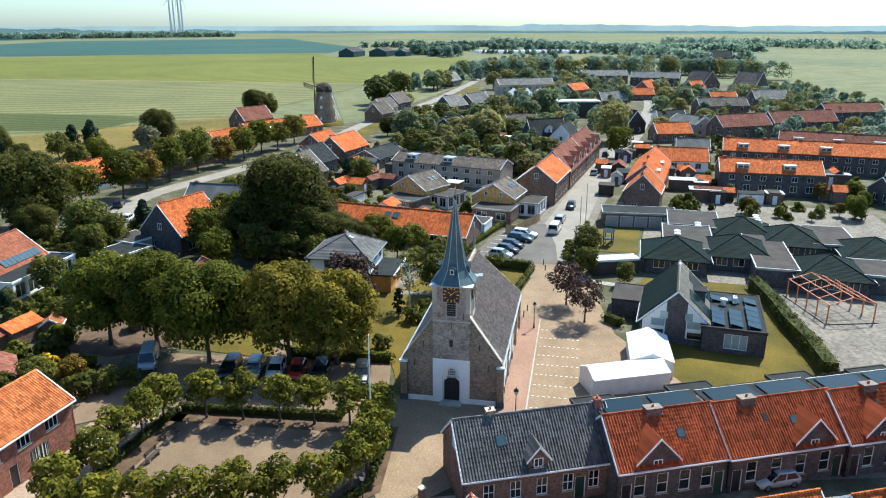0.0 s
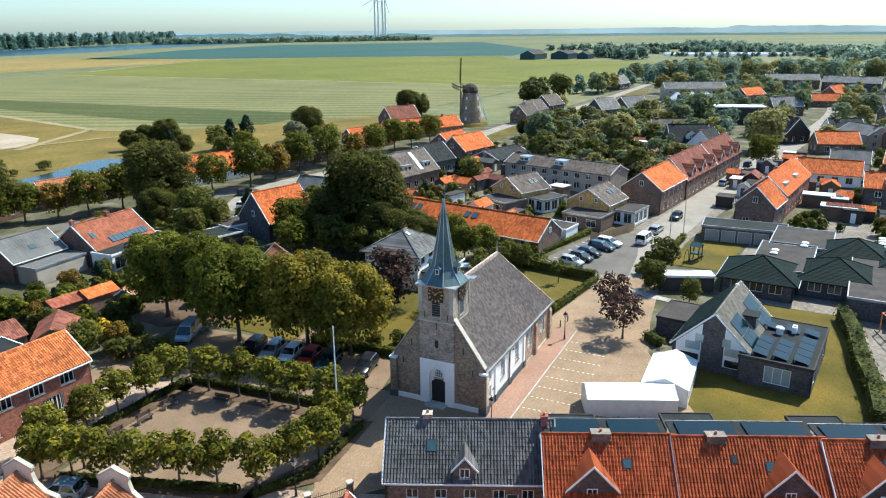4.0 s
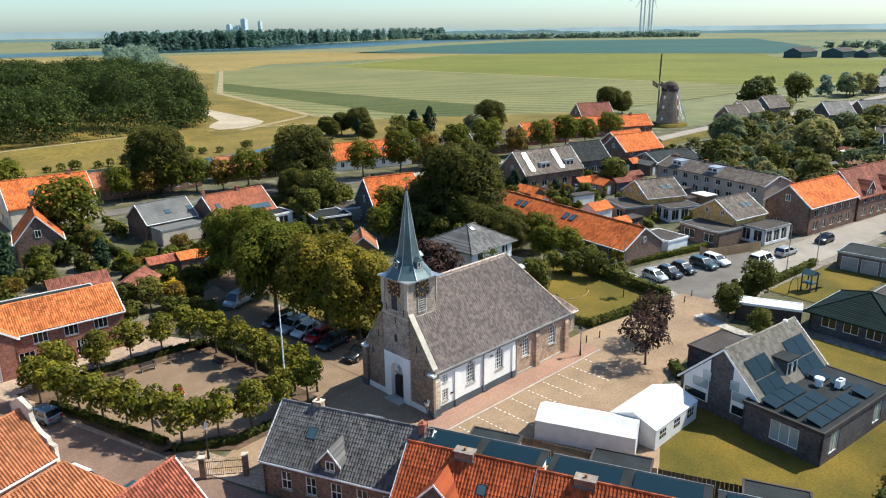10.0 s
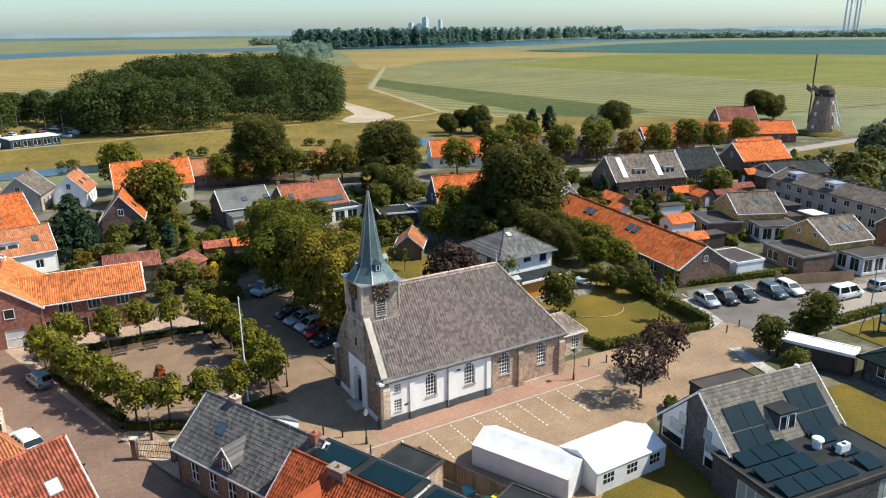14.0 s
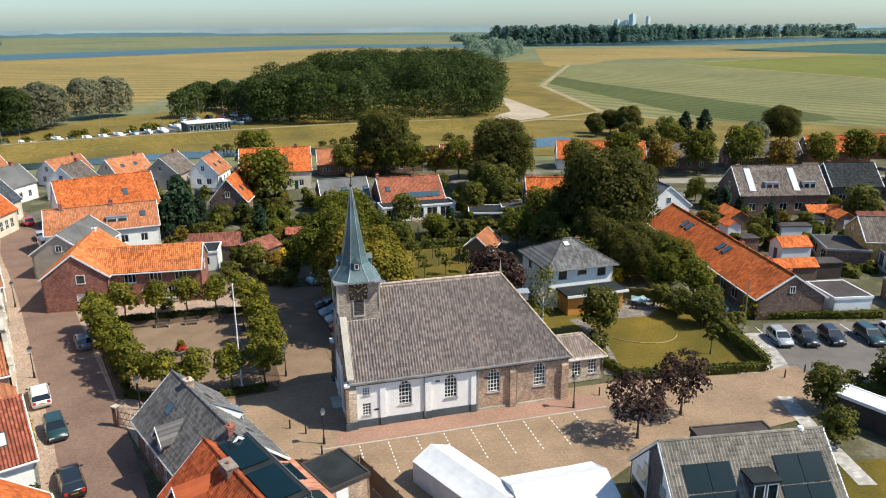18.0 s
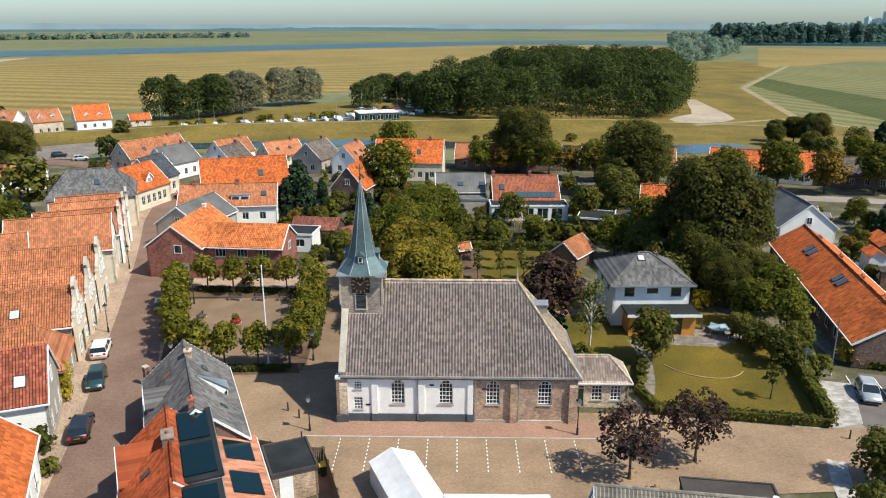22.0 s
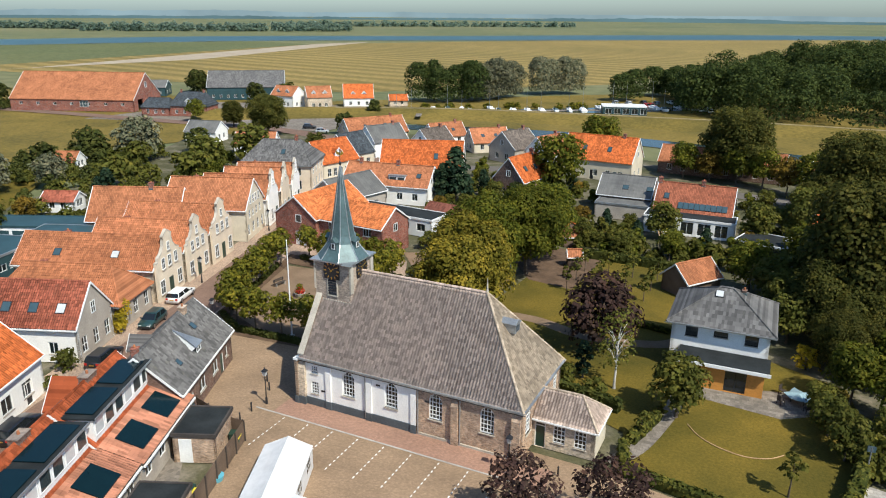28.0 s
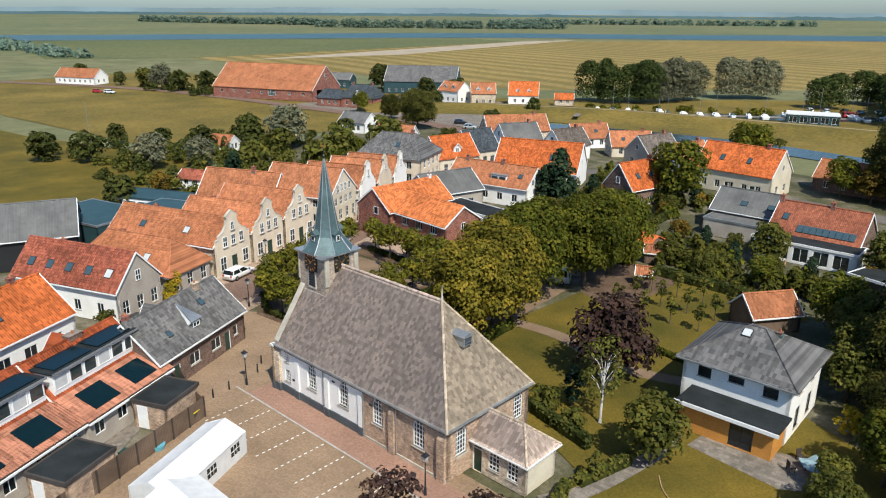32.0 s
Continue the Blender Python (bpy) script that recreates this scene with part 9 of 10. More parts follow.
rg = random.Random(21)
GARDENS = [
    ([(140, 8), (170, 14), (176, 60), (150, 72), (128, 60)], 40, 0.6), ([(150, 56), (215, 40), (225, 56), (160, 76)], 26, 0.7), ([(182, -2), (260, -22), (300, 20), (280, 46), (190, 34)], 110, 0.9), ([(144, -24), (150, -70), (260, -110), (280, -50), (200, -28)], 70, 0.6),
    ([(280, -36), (520, -62), (540, -14), (460, 2), (340, 8), (276, 24)], 120, 1.1), ([(230, -100), (270, -40), (470, -66), (470, -150), (250, -160)], 120, 1.0), ([(44, 50), (64, 56), (76, 100), (50, 112), (44, 78)], 26, 0.6), ([(66, 58), (112, 70), (116, 92), (66, 100)], 26, 0.6), ([(62, 53), (104, 54), (104, 70), (66, 68)], 44, 0.55), ([(-10, 30), (14, 38), (16, 66), (-10, 70)], 20, 0.8), ([(105, 60), (130, 66), (128, 78), (106, 88)], 16, 0.7),
]
for gi, (poly, n, s) in enumerate(GARDENS):
    made, tries = 0, 0
    xs, ys = [p[0] for p in poly], [p[1] for p in poly]
    spots = []
    n = int(n * 2.0)
    while made < n and tries < n * 30:
        tries += 1
        x, y = rg.uniform(min(xs), max(xs)), rg.uniform(min(ys), max(ys))
        if not inside(x, y, poly) or not free(x, y, 1.2):
            continue
        made += 1
        if x > 180 or made % 3:
            spots.append((x, y))
            continue
        k = rg.choice(("garden", "garden", "autumn", "shrub", "shrubdark", "conifer", "street"))
        plant(k, x, y, s * rg.uniform(0.55, 1.15) * (1.0 if "shrub" not in k else 1.5), group="garden greenery of the village")
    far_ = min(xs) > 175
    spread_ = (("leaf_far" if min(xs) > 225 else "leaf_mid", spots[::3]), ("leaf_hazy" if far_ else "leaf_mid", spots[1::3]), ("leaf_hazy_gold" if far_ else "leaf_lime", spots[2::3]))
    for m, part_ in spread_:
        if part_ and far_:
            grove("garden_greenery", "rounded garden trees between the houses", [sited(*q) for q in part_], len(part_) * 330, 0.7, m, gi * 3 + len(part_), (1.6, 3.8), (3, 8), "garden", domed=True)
        elif part_:
            grove("garden_greenery", "mixed garden trees and shrubs between the houses", part_, len(part_) * 260, 0.5, m, gi * 3 + len(part_), (0.8, 2.0), (1.2, 3.6), "garden")


# ---- things ----
CAR = {}


def loft(sections):
    b = MB()
    k = len(sections[0])
    for s in sections:
        b.v.extend(s)
    for i in range(len(sections) - 1):
        for j in range(k):
            n = (j + 1) % k
            b.f.append((i * k + j, i * k + n, (i + 1) * k + n, (i + 1) * k + j))
    b.f.append(tuple(range(k - 1, -1, -1)))
    b.f.append(tuple((len(sections) - 1) * k + j for j in range(k)))
    return b


def car_meshes(kind):
    """The meshes of a car of a kind: hatch, estate or van, 1 = its length along x, nose towards +x."""
    if kind in CAR:
        return CAR[kind]
    L, Wd, H = {"hatch": (4.0, 1.72, 1.46), "estate": (4.6, 1.8, 1.46), "van": (5.0, 1.92, 1.95)}[kind]
    belt = {"hatch": 0.92, "estate": 0.92, "van": 1.12}[kind]
    nose = {"hatch": 0.72, "estate": 0.72, "van": 0.95}[kind]
    tail = {"hatch": 0.9, "estate": 0.9, "van": 1.1}[kind]

    def sec(x, top, w, low=0.22):
        h = w / 2
        return [(x, -h * 0.92, low), (x, h * 0.92, low), (x, h, low + 0.2), (x, h, top - 0.14), (x, h * 0.9, top), (x, -h * 0.9, top), (x, -h, top - 0.14), (x, -h, low + 0.2)]

    xs = [(-L / 2, tail - 0.12, Wd * 0.86), (-L / 2 + 0.12, tail, Wd * 0.95), (-L / 4, belt, Wd), (L * 0.12, belt, Wd), (L * 0.27, belt - 0.02, Wd), (L * 0.42, nose + 0.05, Wd * 0.97), (L / 2 - 0.1, nose - 0.05, Wd * 0.9), (L / 2, nose - 0.25, Wd * 0.78)]
    body = loft([sec(*s) for s in xs])
    back = {"hatch": (-L / 2 + 0.12, -L / 2 + 0.55), "estate": (-L / 2 + 0.1, -L / 2 + 0.42), "van": (-L / 2 + 0.06, -L / 2 + 0.18)}[kind]
    front = {"hatch": (L * 0.27, L * 0.06), "estate": (L * 0.24, L * 0.06), "van": (L * 0.36, L * 0.2)}[kind]
    lo, hi = Wd * 0.47, Wd * 0.38
    zt = H - 0.07
    cabin = MB().hexa([(back[0], -lo, belt - 0.03), (front[0], -lo, belt - 0.05), (front[0], lo, belt - 0.05), (back[0], lo, belt - 0.03)], [(back[1], -hi, zt), (front[1], -hi, zt), (front[1], hi, zt), (back[1], hi, zt)])
    roof = MB().hexa([(back[1] - 0.08, -hi - 0.03, zt - 0.02), (front[1] + 0.06, -hi - 0.03, zt - 0.02), (front[1] + 0.06, hi + 0.03, zt - 0.02), (back[1] - 0.08, hi + 0.03, zt - 0.02)], [(back[1], -hi + 0.08, H), (front[1] - 0.1, -hi + 0.08, H), (front[1] - 0.1, hi - 0.08, H), (back[1], hi - 0.08, H)])
    pillars = MB()
    for f in ((0.0, 0.07), (0.48, 0.53), (0.93, 1.0)):
        for sg in (-1, 1):
            a0, a1 = back[0] + (front[0] - back[0]) * f[0], back[0] + (front[0] - back[0]) * f[1]
            c0, c1 = back[1] + (front[1] - back[1]) * f[0], back[1] + (front[1] - back[1]) * f[1]
            q = [(a0, sg * (lo + 0.012), belt - 0.03), (a1, sg * (lo + 0.012), belt - 0.03), (a1, sg * (lo - 0.03), belt - 0.03), (a0, sg * (lo - 0.03), belt - 0.03)]
            r = [(c0, sg * (hi + 0.012), zt), (c1, sg * (hi + 0.012), zt), (c1, sg * (hi - 0.03), zt), (c0, sg * (hi - 0.03), zt)]
            pillars.hexa(q, r)
    wheel = MB()
    n = 14
    wheel.hexa([(0.31 * math.cos(2 * math.pi * i / n), -0.1, 0.31 * math.sin(2 * math.pi * i / n)) for i in range(n)], [(0.31 * math.cos(2 * math.pi * i / n), 0.1, 0.31 * math.sin(2 * math.pi * i / n)) for i in range(n)])
    rim = MB().hexa([(0.2 * math.cos(2 * math.pi * i / n), -0.115, 0.2 * math.sin(2 * math.pi * i / n)) for i in range(n)], [(0.2 * math.cos(2 * math.pi * i / n), -0.1, 0.2 * math.sin(2 * math.pi * i / n)) for i in range(n)])
    CAR[kind] = dict(body=body, cabin=cabin.mesh("glasshouse", "car_glass"), roof=roof, pillars=pillars, wheel=wheel.mesh("tyre", "rubber"), rim=rim.mesh("rim", "alloy"), L=L, W=Wd, head=MB().box(-0.12, -0.2, -0.07, 0.03, 0.2, 0.07).mesh("headlight", "lamp_clear"), tailm=MB().box(-0.03, -0.14, -0.12, 0.06, 0.14, 0.12).mesh("tail_light", "lamp_red"), nose=nose, tail=tail, plate=MB().box(-0.01, -0.25, -0.055, 0.01, 0.25, 0.055).mesh("number_plate", "gold"), bumper=MB().box(-0.05, -Wd * 0.4, 0, 0.06, Wd * 0.4, 0.2).mesh("bumper", "black"), mirror=MB().box(-0.07, -0.09, -0.05, 0.07, 0.09, 0.08).mesh("wing_mirror", "black"), paint={})
    return CAR[kind]


PAINT = {"white": (0.72, 0.72, 0.70), "black": (0.012, 0.013, 0.015), "silver": (0.42, 0.44, 0.45), "grey": (0.12, 0.125, 0.13), "red": (0.42, 0.02, 0.02), "blue": (0.16, 0.24, 0.30), "green": (0.02, 0.05, 0.05), "pale blue": (0.38, 0.45, 0.48)}


def car(x, y, rot, colour, kind="hatch", where="parked beside the street"):
    c = car_meshes(kind)
    o = thing("van" if kind == "van" else "car", pose(x, y, 0.01, 0, 0, rot), "%s %s %s" % (colour, {"hatch": "hatchback", "estate": "estate car", "van": "delivery van"}[kind], where), "van" if kind == "van" else "car", "parked cars")
    if colour not in c["paint"]:
        m = M.setdefault("paint " + colour, gloss("car_paint_" + colour.replace(" ", "_"), PAINT[colour], 0.3, 0.25 if colour in ("silver", "grey", "blue", "pale blue") else 0.0))
        c["paint"][colour] = (c["body"].mesh("body", m, True), c["roof"].mesh("roof", m), c["pillars"].mesh("window_pillars", m))
    body, roof, pil = c["paint"][colour]
    linked("body", body, o)
    linked("roof", roof, o)
    linked("window_pillars", pil, o)
    linked("glasshouse", c["cabin"], o)
    near = math.hypot(x - 75, y) < 75
    for fx in (-0.31, 0.31):
        for sg in (-1, 1):
            w = linked("wheel", c["wheel"], o, pose(fx * c["L"], sg * (c["W"] / 2 - 0.1), 0.31, 0, 0, 0 if sg < 0 else 180))
            if near:
                linked("rim", c["rim"], w)
    for sg in (-1, 1) if near else ():
        linked("headlight", c["head"], o, pose(c["L"] / 2 - 0.06, sg * c["W"] * 0.3, c["nose"] - 0.2))
        linked("tail_light", c["tailm"], o, pose(-c["L"] / 2 + 0.02, sg * c["W"] * 0.34, c["tail"] - 0.18))
        linked("wing_mirror", c["mirror"], o, pose(c["L"] * 0.2, sg * (c["W"] / 2 + 0.08), 0.98))
    linked("bumper", c["bumper"], o, pose(c["L"] / 2 - 0.04, 0, 0.26))
    if near:
        linked("number_plate", c["plate"], o, pose(-c["L"] / 2 - 0.01, 0, 0.62))
    return o


for y, col in ((30.4, "black"), (27.6, "silver"), (25.1, "white"), (22.6, "red"), (20.0, "green"), (15.4, "black")):
    car(70.2, y, 186, col, "hatch" if col in ("red", "white") else "estate", "parked under the lime trees")
car(71.0, 40.4, 200, "pale blue", "van", "on the gravel lane")
for x, y, r, col, k in ((41.0, 28.6, 103, "blue", "hatch"), (38.3, 16.0, 103, "white", "estate"), (40.6, 8.6, 284, "green", "hatch"), (42.8, -0.6, 104, "black", "estate"), (46.4, -13.6, 108, "black", "estate"), (35.4, 56.4, 106, "silver", "hatch"), (33.9, 62.0, 106, "white", "estate"), (32.6, 67.6, 285, "black", "estate"), (31.2, 73.6, 105, "white", "van"), (29.6, 80.0, 105, "silver", "hatch"), (25.9, 91.6, 108, "red", "hatch"), (18.4, 103, 140, "black", "estate"), (54.7, -23.6, 109, "silver", "hatch"), (58.6, -36, 289, "black", "hatch"), (47.6, -21, 109, "grey", "estate")):
    car(x, y, r, col, k)
for x, y, col, k in ((115.8, 1.4, "silver", "hatch"), (118.6, 0.4, "black", "hatch"), (121.6, -0.4, "black", "hatch"), (125.8, -1.8, "green", "estate"), (128.7, -2.6, "white", "estate")):
    car(x, y, 250, col, k, "in the car park")
for x, y, r, col, k in ((132.6, -8.2, -12, "white", "van"), (140.2, -9.5, -12, "silver", "estate"), (151.4, -12.3, 168, "black", "hatch"), (189, -20.6, -13, "silver", "hatch"), (194.6, -22.1, -13, "white", "hatch"), (200.4, -23.2, -13, "white", "estate"), (206, -24.7, -13, "silver", "hatch"), (217, -26.4, -14, "black", "hatch"), (168, 26, -20, "white", "hatch"), (164.5, 22.5, 70, "black", "hatch"), (161.2, 25.4, 70, "silver", "hatch"), (143, 84, 20, "black", "estate"), (132, 76, 10, "white", "hatch"), (58, 106, 10, "black", "estate"), (36, 104, 40, "black", "hatch"), (-12, 136, 30, "silver", "hatch"), (-20, 142, 30, "black", "hatch"), (-36, 170, 60, "black", "estate"), (-30, 176, 60, "grey", "estate"), (-182, 112, 20, "red", "hatch"), (-176, 114, 20, "white", "estate"), (300, 47, -15, "white", "hatch"), (340, 40, -15, "white", "hatch")):
    car(x, y, r, col, k)

# bay lines of the eastern car park
for i in range(7):
    o = MB().box(-0.05, -2.4, 0, 0.05, 2.4, 0.012).obj("bay_line", "road_white", at=pose(115.6 + 2.55 * i, 3.4 - 0.72 * i, 0.002, 0, 0, -16))
    tagged(o, "white painted line between parking bays", "road marking", "bay lines of the car park", "structure")


def street_lamp(x, y, h=3.6, group="lanterns on the square"):
    o = thing("street_lamp", pose(x, y, 0), "black cast-iron lantern post with glass lamp", "street lamp", group)
    MB().ring(0, 0, 0, 0.55, 0.13, 0.09, 10).ring(0, 0, 0.55, 0.62, 0.11, 0.11, 10).obj("base", "black", o)
    MB().ring(0, 0, 0.62, h - 0.75, 0.06, 0.04, 8).obj("post", "black", o)
    MB().tube((-0.28, 0, h - 0.95), (0.28, 0, h - 0.95), 0.02).obj("ladder_bar", "black", o)
    MB().hexa([(-0.11, -0.11, h - 0.75), (0.11, -0.11, h - 0.75), (0.11, 0.11, h - 0.75), (-0.11, 0.11, h - 0.75)], [(-0.2, -0.2, h - 0.3), (0.2, -0.2, h - 0.3), (0.2, 0.2, h - 0.3), (-0.2, 0.2, h - 0.3)]).obj("lantern_glass", "pale_glass", o)
    MB().hexa([(-0.25, -0.25, h - 0.3), (0.25, -0.25, h - 0.3), (0.25, 0.25, h - 0.3), (-0.25, 0.25, h - 0.3)], [(-0.05, -0.05, h - 0.05), (0.05, -0.05, h - 0.05), (0.05, 0.05, h - 0.05), (-0.05, 0.05, h - 0.05)]).ring(0, 0, h - 0.05, h + 0.1, 0.04, 0.01, 6).obj("cap", "black", o)
    return o


for x, y in ((62.8, -1.6), (86.2, -3.7), (47.6, 10.4), (61.6, 12.6), (37.0, 21.5), (31.4, 45), (44.6, 30)):
    street_lamp(x, y)
for x, y in ((62.4, -5.0), (62.3, -3.2), (61.6, 0.6), (60.4, 2.0), (89.8, -2.4), (92.0, -2.9), (109.6, -5.8), (112.4, -5.6)):
    o = thing("bollard", pose(x, y, 0), "short black iron bollard on the paving", "bollard", "bollards on the square")
    MB().ring(0, 0, 0, 0.8, 0.08, 0.065, 8).obj("post", "black", o)
    MB().ring(0, 0, 0.8, 0.92, 0.09, 0.03, 8).obj("cap", "black", o)
for x, y, h in ((114.8, 6.0, 6.2), (111.8, 5.8, 3.0), (139.0, -14.4, 8.0), (130.0, -12.6, 7.5), (-83.0, 58, 9.0)):
    o = thing("mast", pose(x, y, 0), "slim pale metal pole standing beside the path", "pole")
    MB().ring(0, 0, 0, h, 0.07, 0.05, 8).obj("shaft", "steel", o)
    MB().ring(0, 0, 0, 0.12, 0.16, 0.14, 8).obj("foot", "kerb", o)
    if h == 3.0:
        MB().ring(0, 0, 2.6, 3.1, 0.3, 0.3, 12).obj("round_sign", "skylight", o, "blue road sign", at=pose(0, 0, 0) @ Matrix.Diagonal((1, 0.1, 1, 1)))
flag = thing("flagpole", pose(57.05, 11.6, 0), "tall white flagpole beside the park", "flagpole")
MB().ring(0, 0, 0, 11.0, 0.09, 0.05, 10).obj("pole", "white", flag)
MB().ring(0, 0, 11.0, 11.15, 0.08, 0.03, 10).obj("knob", "white", flag)
MB().box(-0.2, -0.2, 0, 0.2, 0.2, 0.25).obj("foot", "kerb", flag)
MB().box(0.07, -0.02, 1.1, 0.11, 0.02, 1.35).obj("cleat", "steel", flag)


def bench(x, y, rot):
    o = thing("bench", pose(x, y, 0, 0, 0, rot), "dark weathered slatted park bench", "bench", "benches round the park")
    for i in range(3):
        MB().box(-0.9, -0.22 + 0.15 * i, 0.42, 0.9, -0.1 + 0.15 * i, 0.46).obj("seat_slat", "wood_dark", o)
    for i in range(3):
        MB().box(-0.9, 0.24 + 0.02 * i, 0.56 + 0.13 * i, 0.9, 0.28 + 0.02 * i, 0.66 + 0.13 * i).obj("back_slat", "wood_dark", o)
    for sx in (-0.7, 0.7):
        MB().box(sx - 0.05, -0.2, 0, sx + 0.05, 0.2, 0.42).obj("leg", "kerb", o)
        MB().box(sx - 0.03, 0.2, 0.3, sx + 0.03, 0.26, 0.95).obj("back_post", "black", o)


for x, y, r in ((49.5, 31.0, 172), (52.8, 30.7, 172), (56.0, 30.4, 172), (47.0, 24.5, 78), (48.4, 19.0, 78), (58.4, 26, -88)):
    bench(x, y, r + 180 if r > 100 else r)
pl = thing("flower_tub", pose(51.5, 22.1, 0), "round stone tub with red flowers", "planter")
MB().ring(0, 0, 0, 0.55, 0.5, 0.7, 14).obj("tub", "kerb", pl)
MB().ring(0, 0, 0.5, 0.57, 0.6, 0.6, 14).obj("soil", "soil", pl)
linked("flowers", leaf_mesh("flowers", [(0, 0, 0.75, 0.6, 0.35), (0.1, 0, 1.1, 0.35, 0.4)], 260, 0.16, "flowers", 4), pl)
linked("shrub", leaf_mesh("shrub", [(0, 0, 1.2, 0.4, 0.5)], 160, 0.18, "leaf_bright", 5), pl)

# wrought-iron gate at the corner of the park
gt = thing("iron_gate", pose(47.0, 6.9, 0, 0, 0, -42), "black wrought-iron double gate between brick piers", "gate")
for sx in (-1.75, 1.75):
    MB().box(sx - 0.22, -0.22, 0, sx + 0.22, 0.22, 1.9).obj("pier", "brick_brown", gt)
    MB().box(sx - 0.28, -0.28, 1.9, sx + 0.28, 0.28, 2.02).obj("pier_cap", "sandstone", gt)
for sx in (-1, 1):
    lf = linked("gate_leaf", None, gt, pose(sx * 0.78, 0, 0))
    for i in range(10):
        x = -0.68 + i * 0.15
        MB().box(x - 0.012, -0.012, 0.15, x + 0.012, 0.012, 1.55 + 0.25 * math.sin(math.pi * (i + 0.5) / 10)).obj("bar", "black", lf)
    for z in (0.2, 0.8, 1.45):
        MB().box(-0.74, -0.015, z, 0.74, 0.015, z + 0.05).obj("rail", "black", lf)


def fence(points, h, m, label, slat=0.14, gap=0.02, name="fence", post="wood_dark"):
    """A board fence: upright slats on posts along a line."""
    o = thing(name, Matrix.Identity(4), label, "fence")
    me = MB().box(0, -0.012, 0.04, slat, 0.012, h).mesh("slat", m)
    pm = MB().box(-0.05, 0.012, 0, 0.05, 0.11, h + 0.05).mesh("post", post)
    for (x0, y0), (x1, y1) in zip(points, points[1:]):
        L = math.hypot(x1 - x0, y1 - y0)
        an = math.degrees(math.atan2(y1 - y0, x1 - x0))
        for i in range(max(1, int(L / (slat + gap)))):
            t = i * (slat + gap) / L
            linked("slat", me, o, pose(x0 + (x1 - x0) * t, y0 + (y1 - y0) * t, 0, 0, 0, an))
        for i in range(int(L / 1.9) + 1):
            t = min(1, i * 1.9 / L)
            linked("post", pm, o, pose(x0 + (x1 - x0) * t, y0 + (y1 - y0) * t, 0, 0, 0, an))
    return o


fence([(58.4, -5.6), (62.6, -7.2)], 1.9, "wood", "weathered timber board fence behind the corner house")
fence([(62.6, -7.2), (64.6, -7.4), (68.4, -21.4)], 1.9, "wood", "weathered grey timber fence along the square")
fence([(68.4, -21.4), (76.5, -45)], 1.9, "wood_dark", "dark timber fence along the hall lawn", slat=0.3, gap=0.03)
fence([(131.0, 1.0), (130.4, -0.6), (140.2, -5.6)], 1.6, "wood_pale", "new softwood fence round the corner garden", slat=0.3, gap=0.02)
fence([(62.5, -18.2), (66.4, -17.4)], 1.2, "wood_pale", "low pale picket fence in the yard", slat=0.1, gap=0.08)

# wheelie bins and tub in the yard
for x, y, lid in ((66.3, -15.4, "lamp_yellow"), (65.6, -15.2, "green_paint"), (64.6, -8.4, "lamp_yellow"), (64.0, -8.0, "green_paint")):
    M.setdefault("lamp_yellow", gloss("yellow_plastic", (0.75, 0.6, 0.03), 0.4))
    o = thing("wheelie_bin", pose(x, y, 0, 0, 0, 20), "green wheelie bin with %s lid beside the fence" % ("bright yellow" if lid == "lamp_yellow" else "dark green"), "bin", "wheelie bins in the yards")
    MB().hexa([(-0.22, -0.26, 0.08), (0.22, -0.26, 0.08), (0.22, 0.26, 0.08), (-0.22, 0.26, 0.08)], [(-0.29, -0.34, 0.98), (0.29, -0.34, 0.98), (0.29, 0.34, 0.98), (-0.29, 0.34, 0.98)]).obj("body", "green_paint", o)
    MB().box(-0.31, -0.37, 0.98, 0.31, 0.4, 1.06).obj("lid", lid, o)
    for sx in (-0.24, 0.24):
        MB().tube((sx - 0.03, 0.28, 0.1), (sx + 0.03, 0.28, 0.1), 0.1, 0.1, 10).obj("wheel", "rubber", o)
o = thing("paddling_tub", pose(65.8, -12.6, 0), "round pale blue plastic tub", "tub")
MB().ring(0, 0, 0, 0.4, 0.5, 0.6, 16).obj("wall", M.setdefault("pool_blue", gloss("pale_blue_plastic", (0.12, 0.4, 0.5), 0.4)), o)


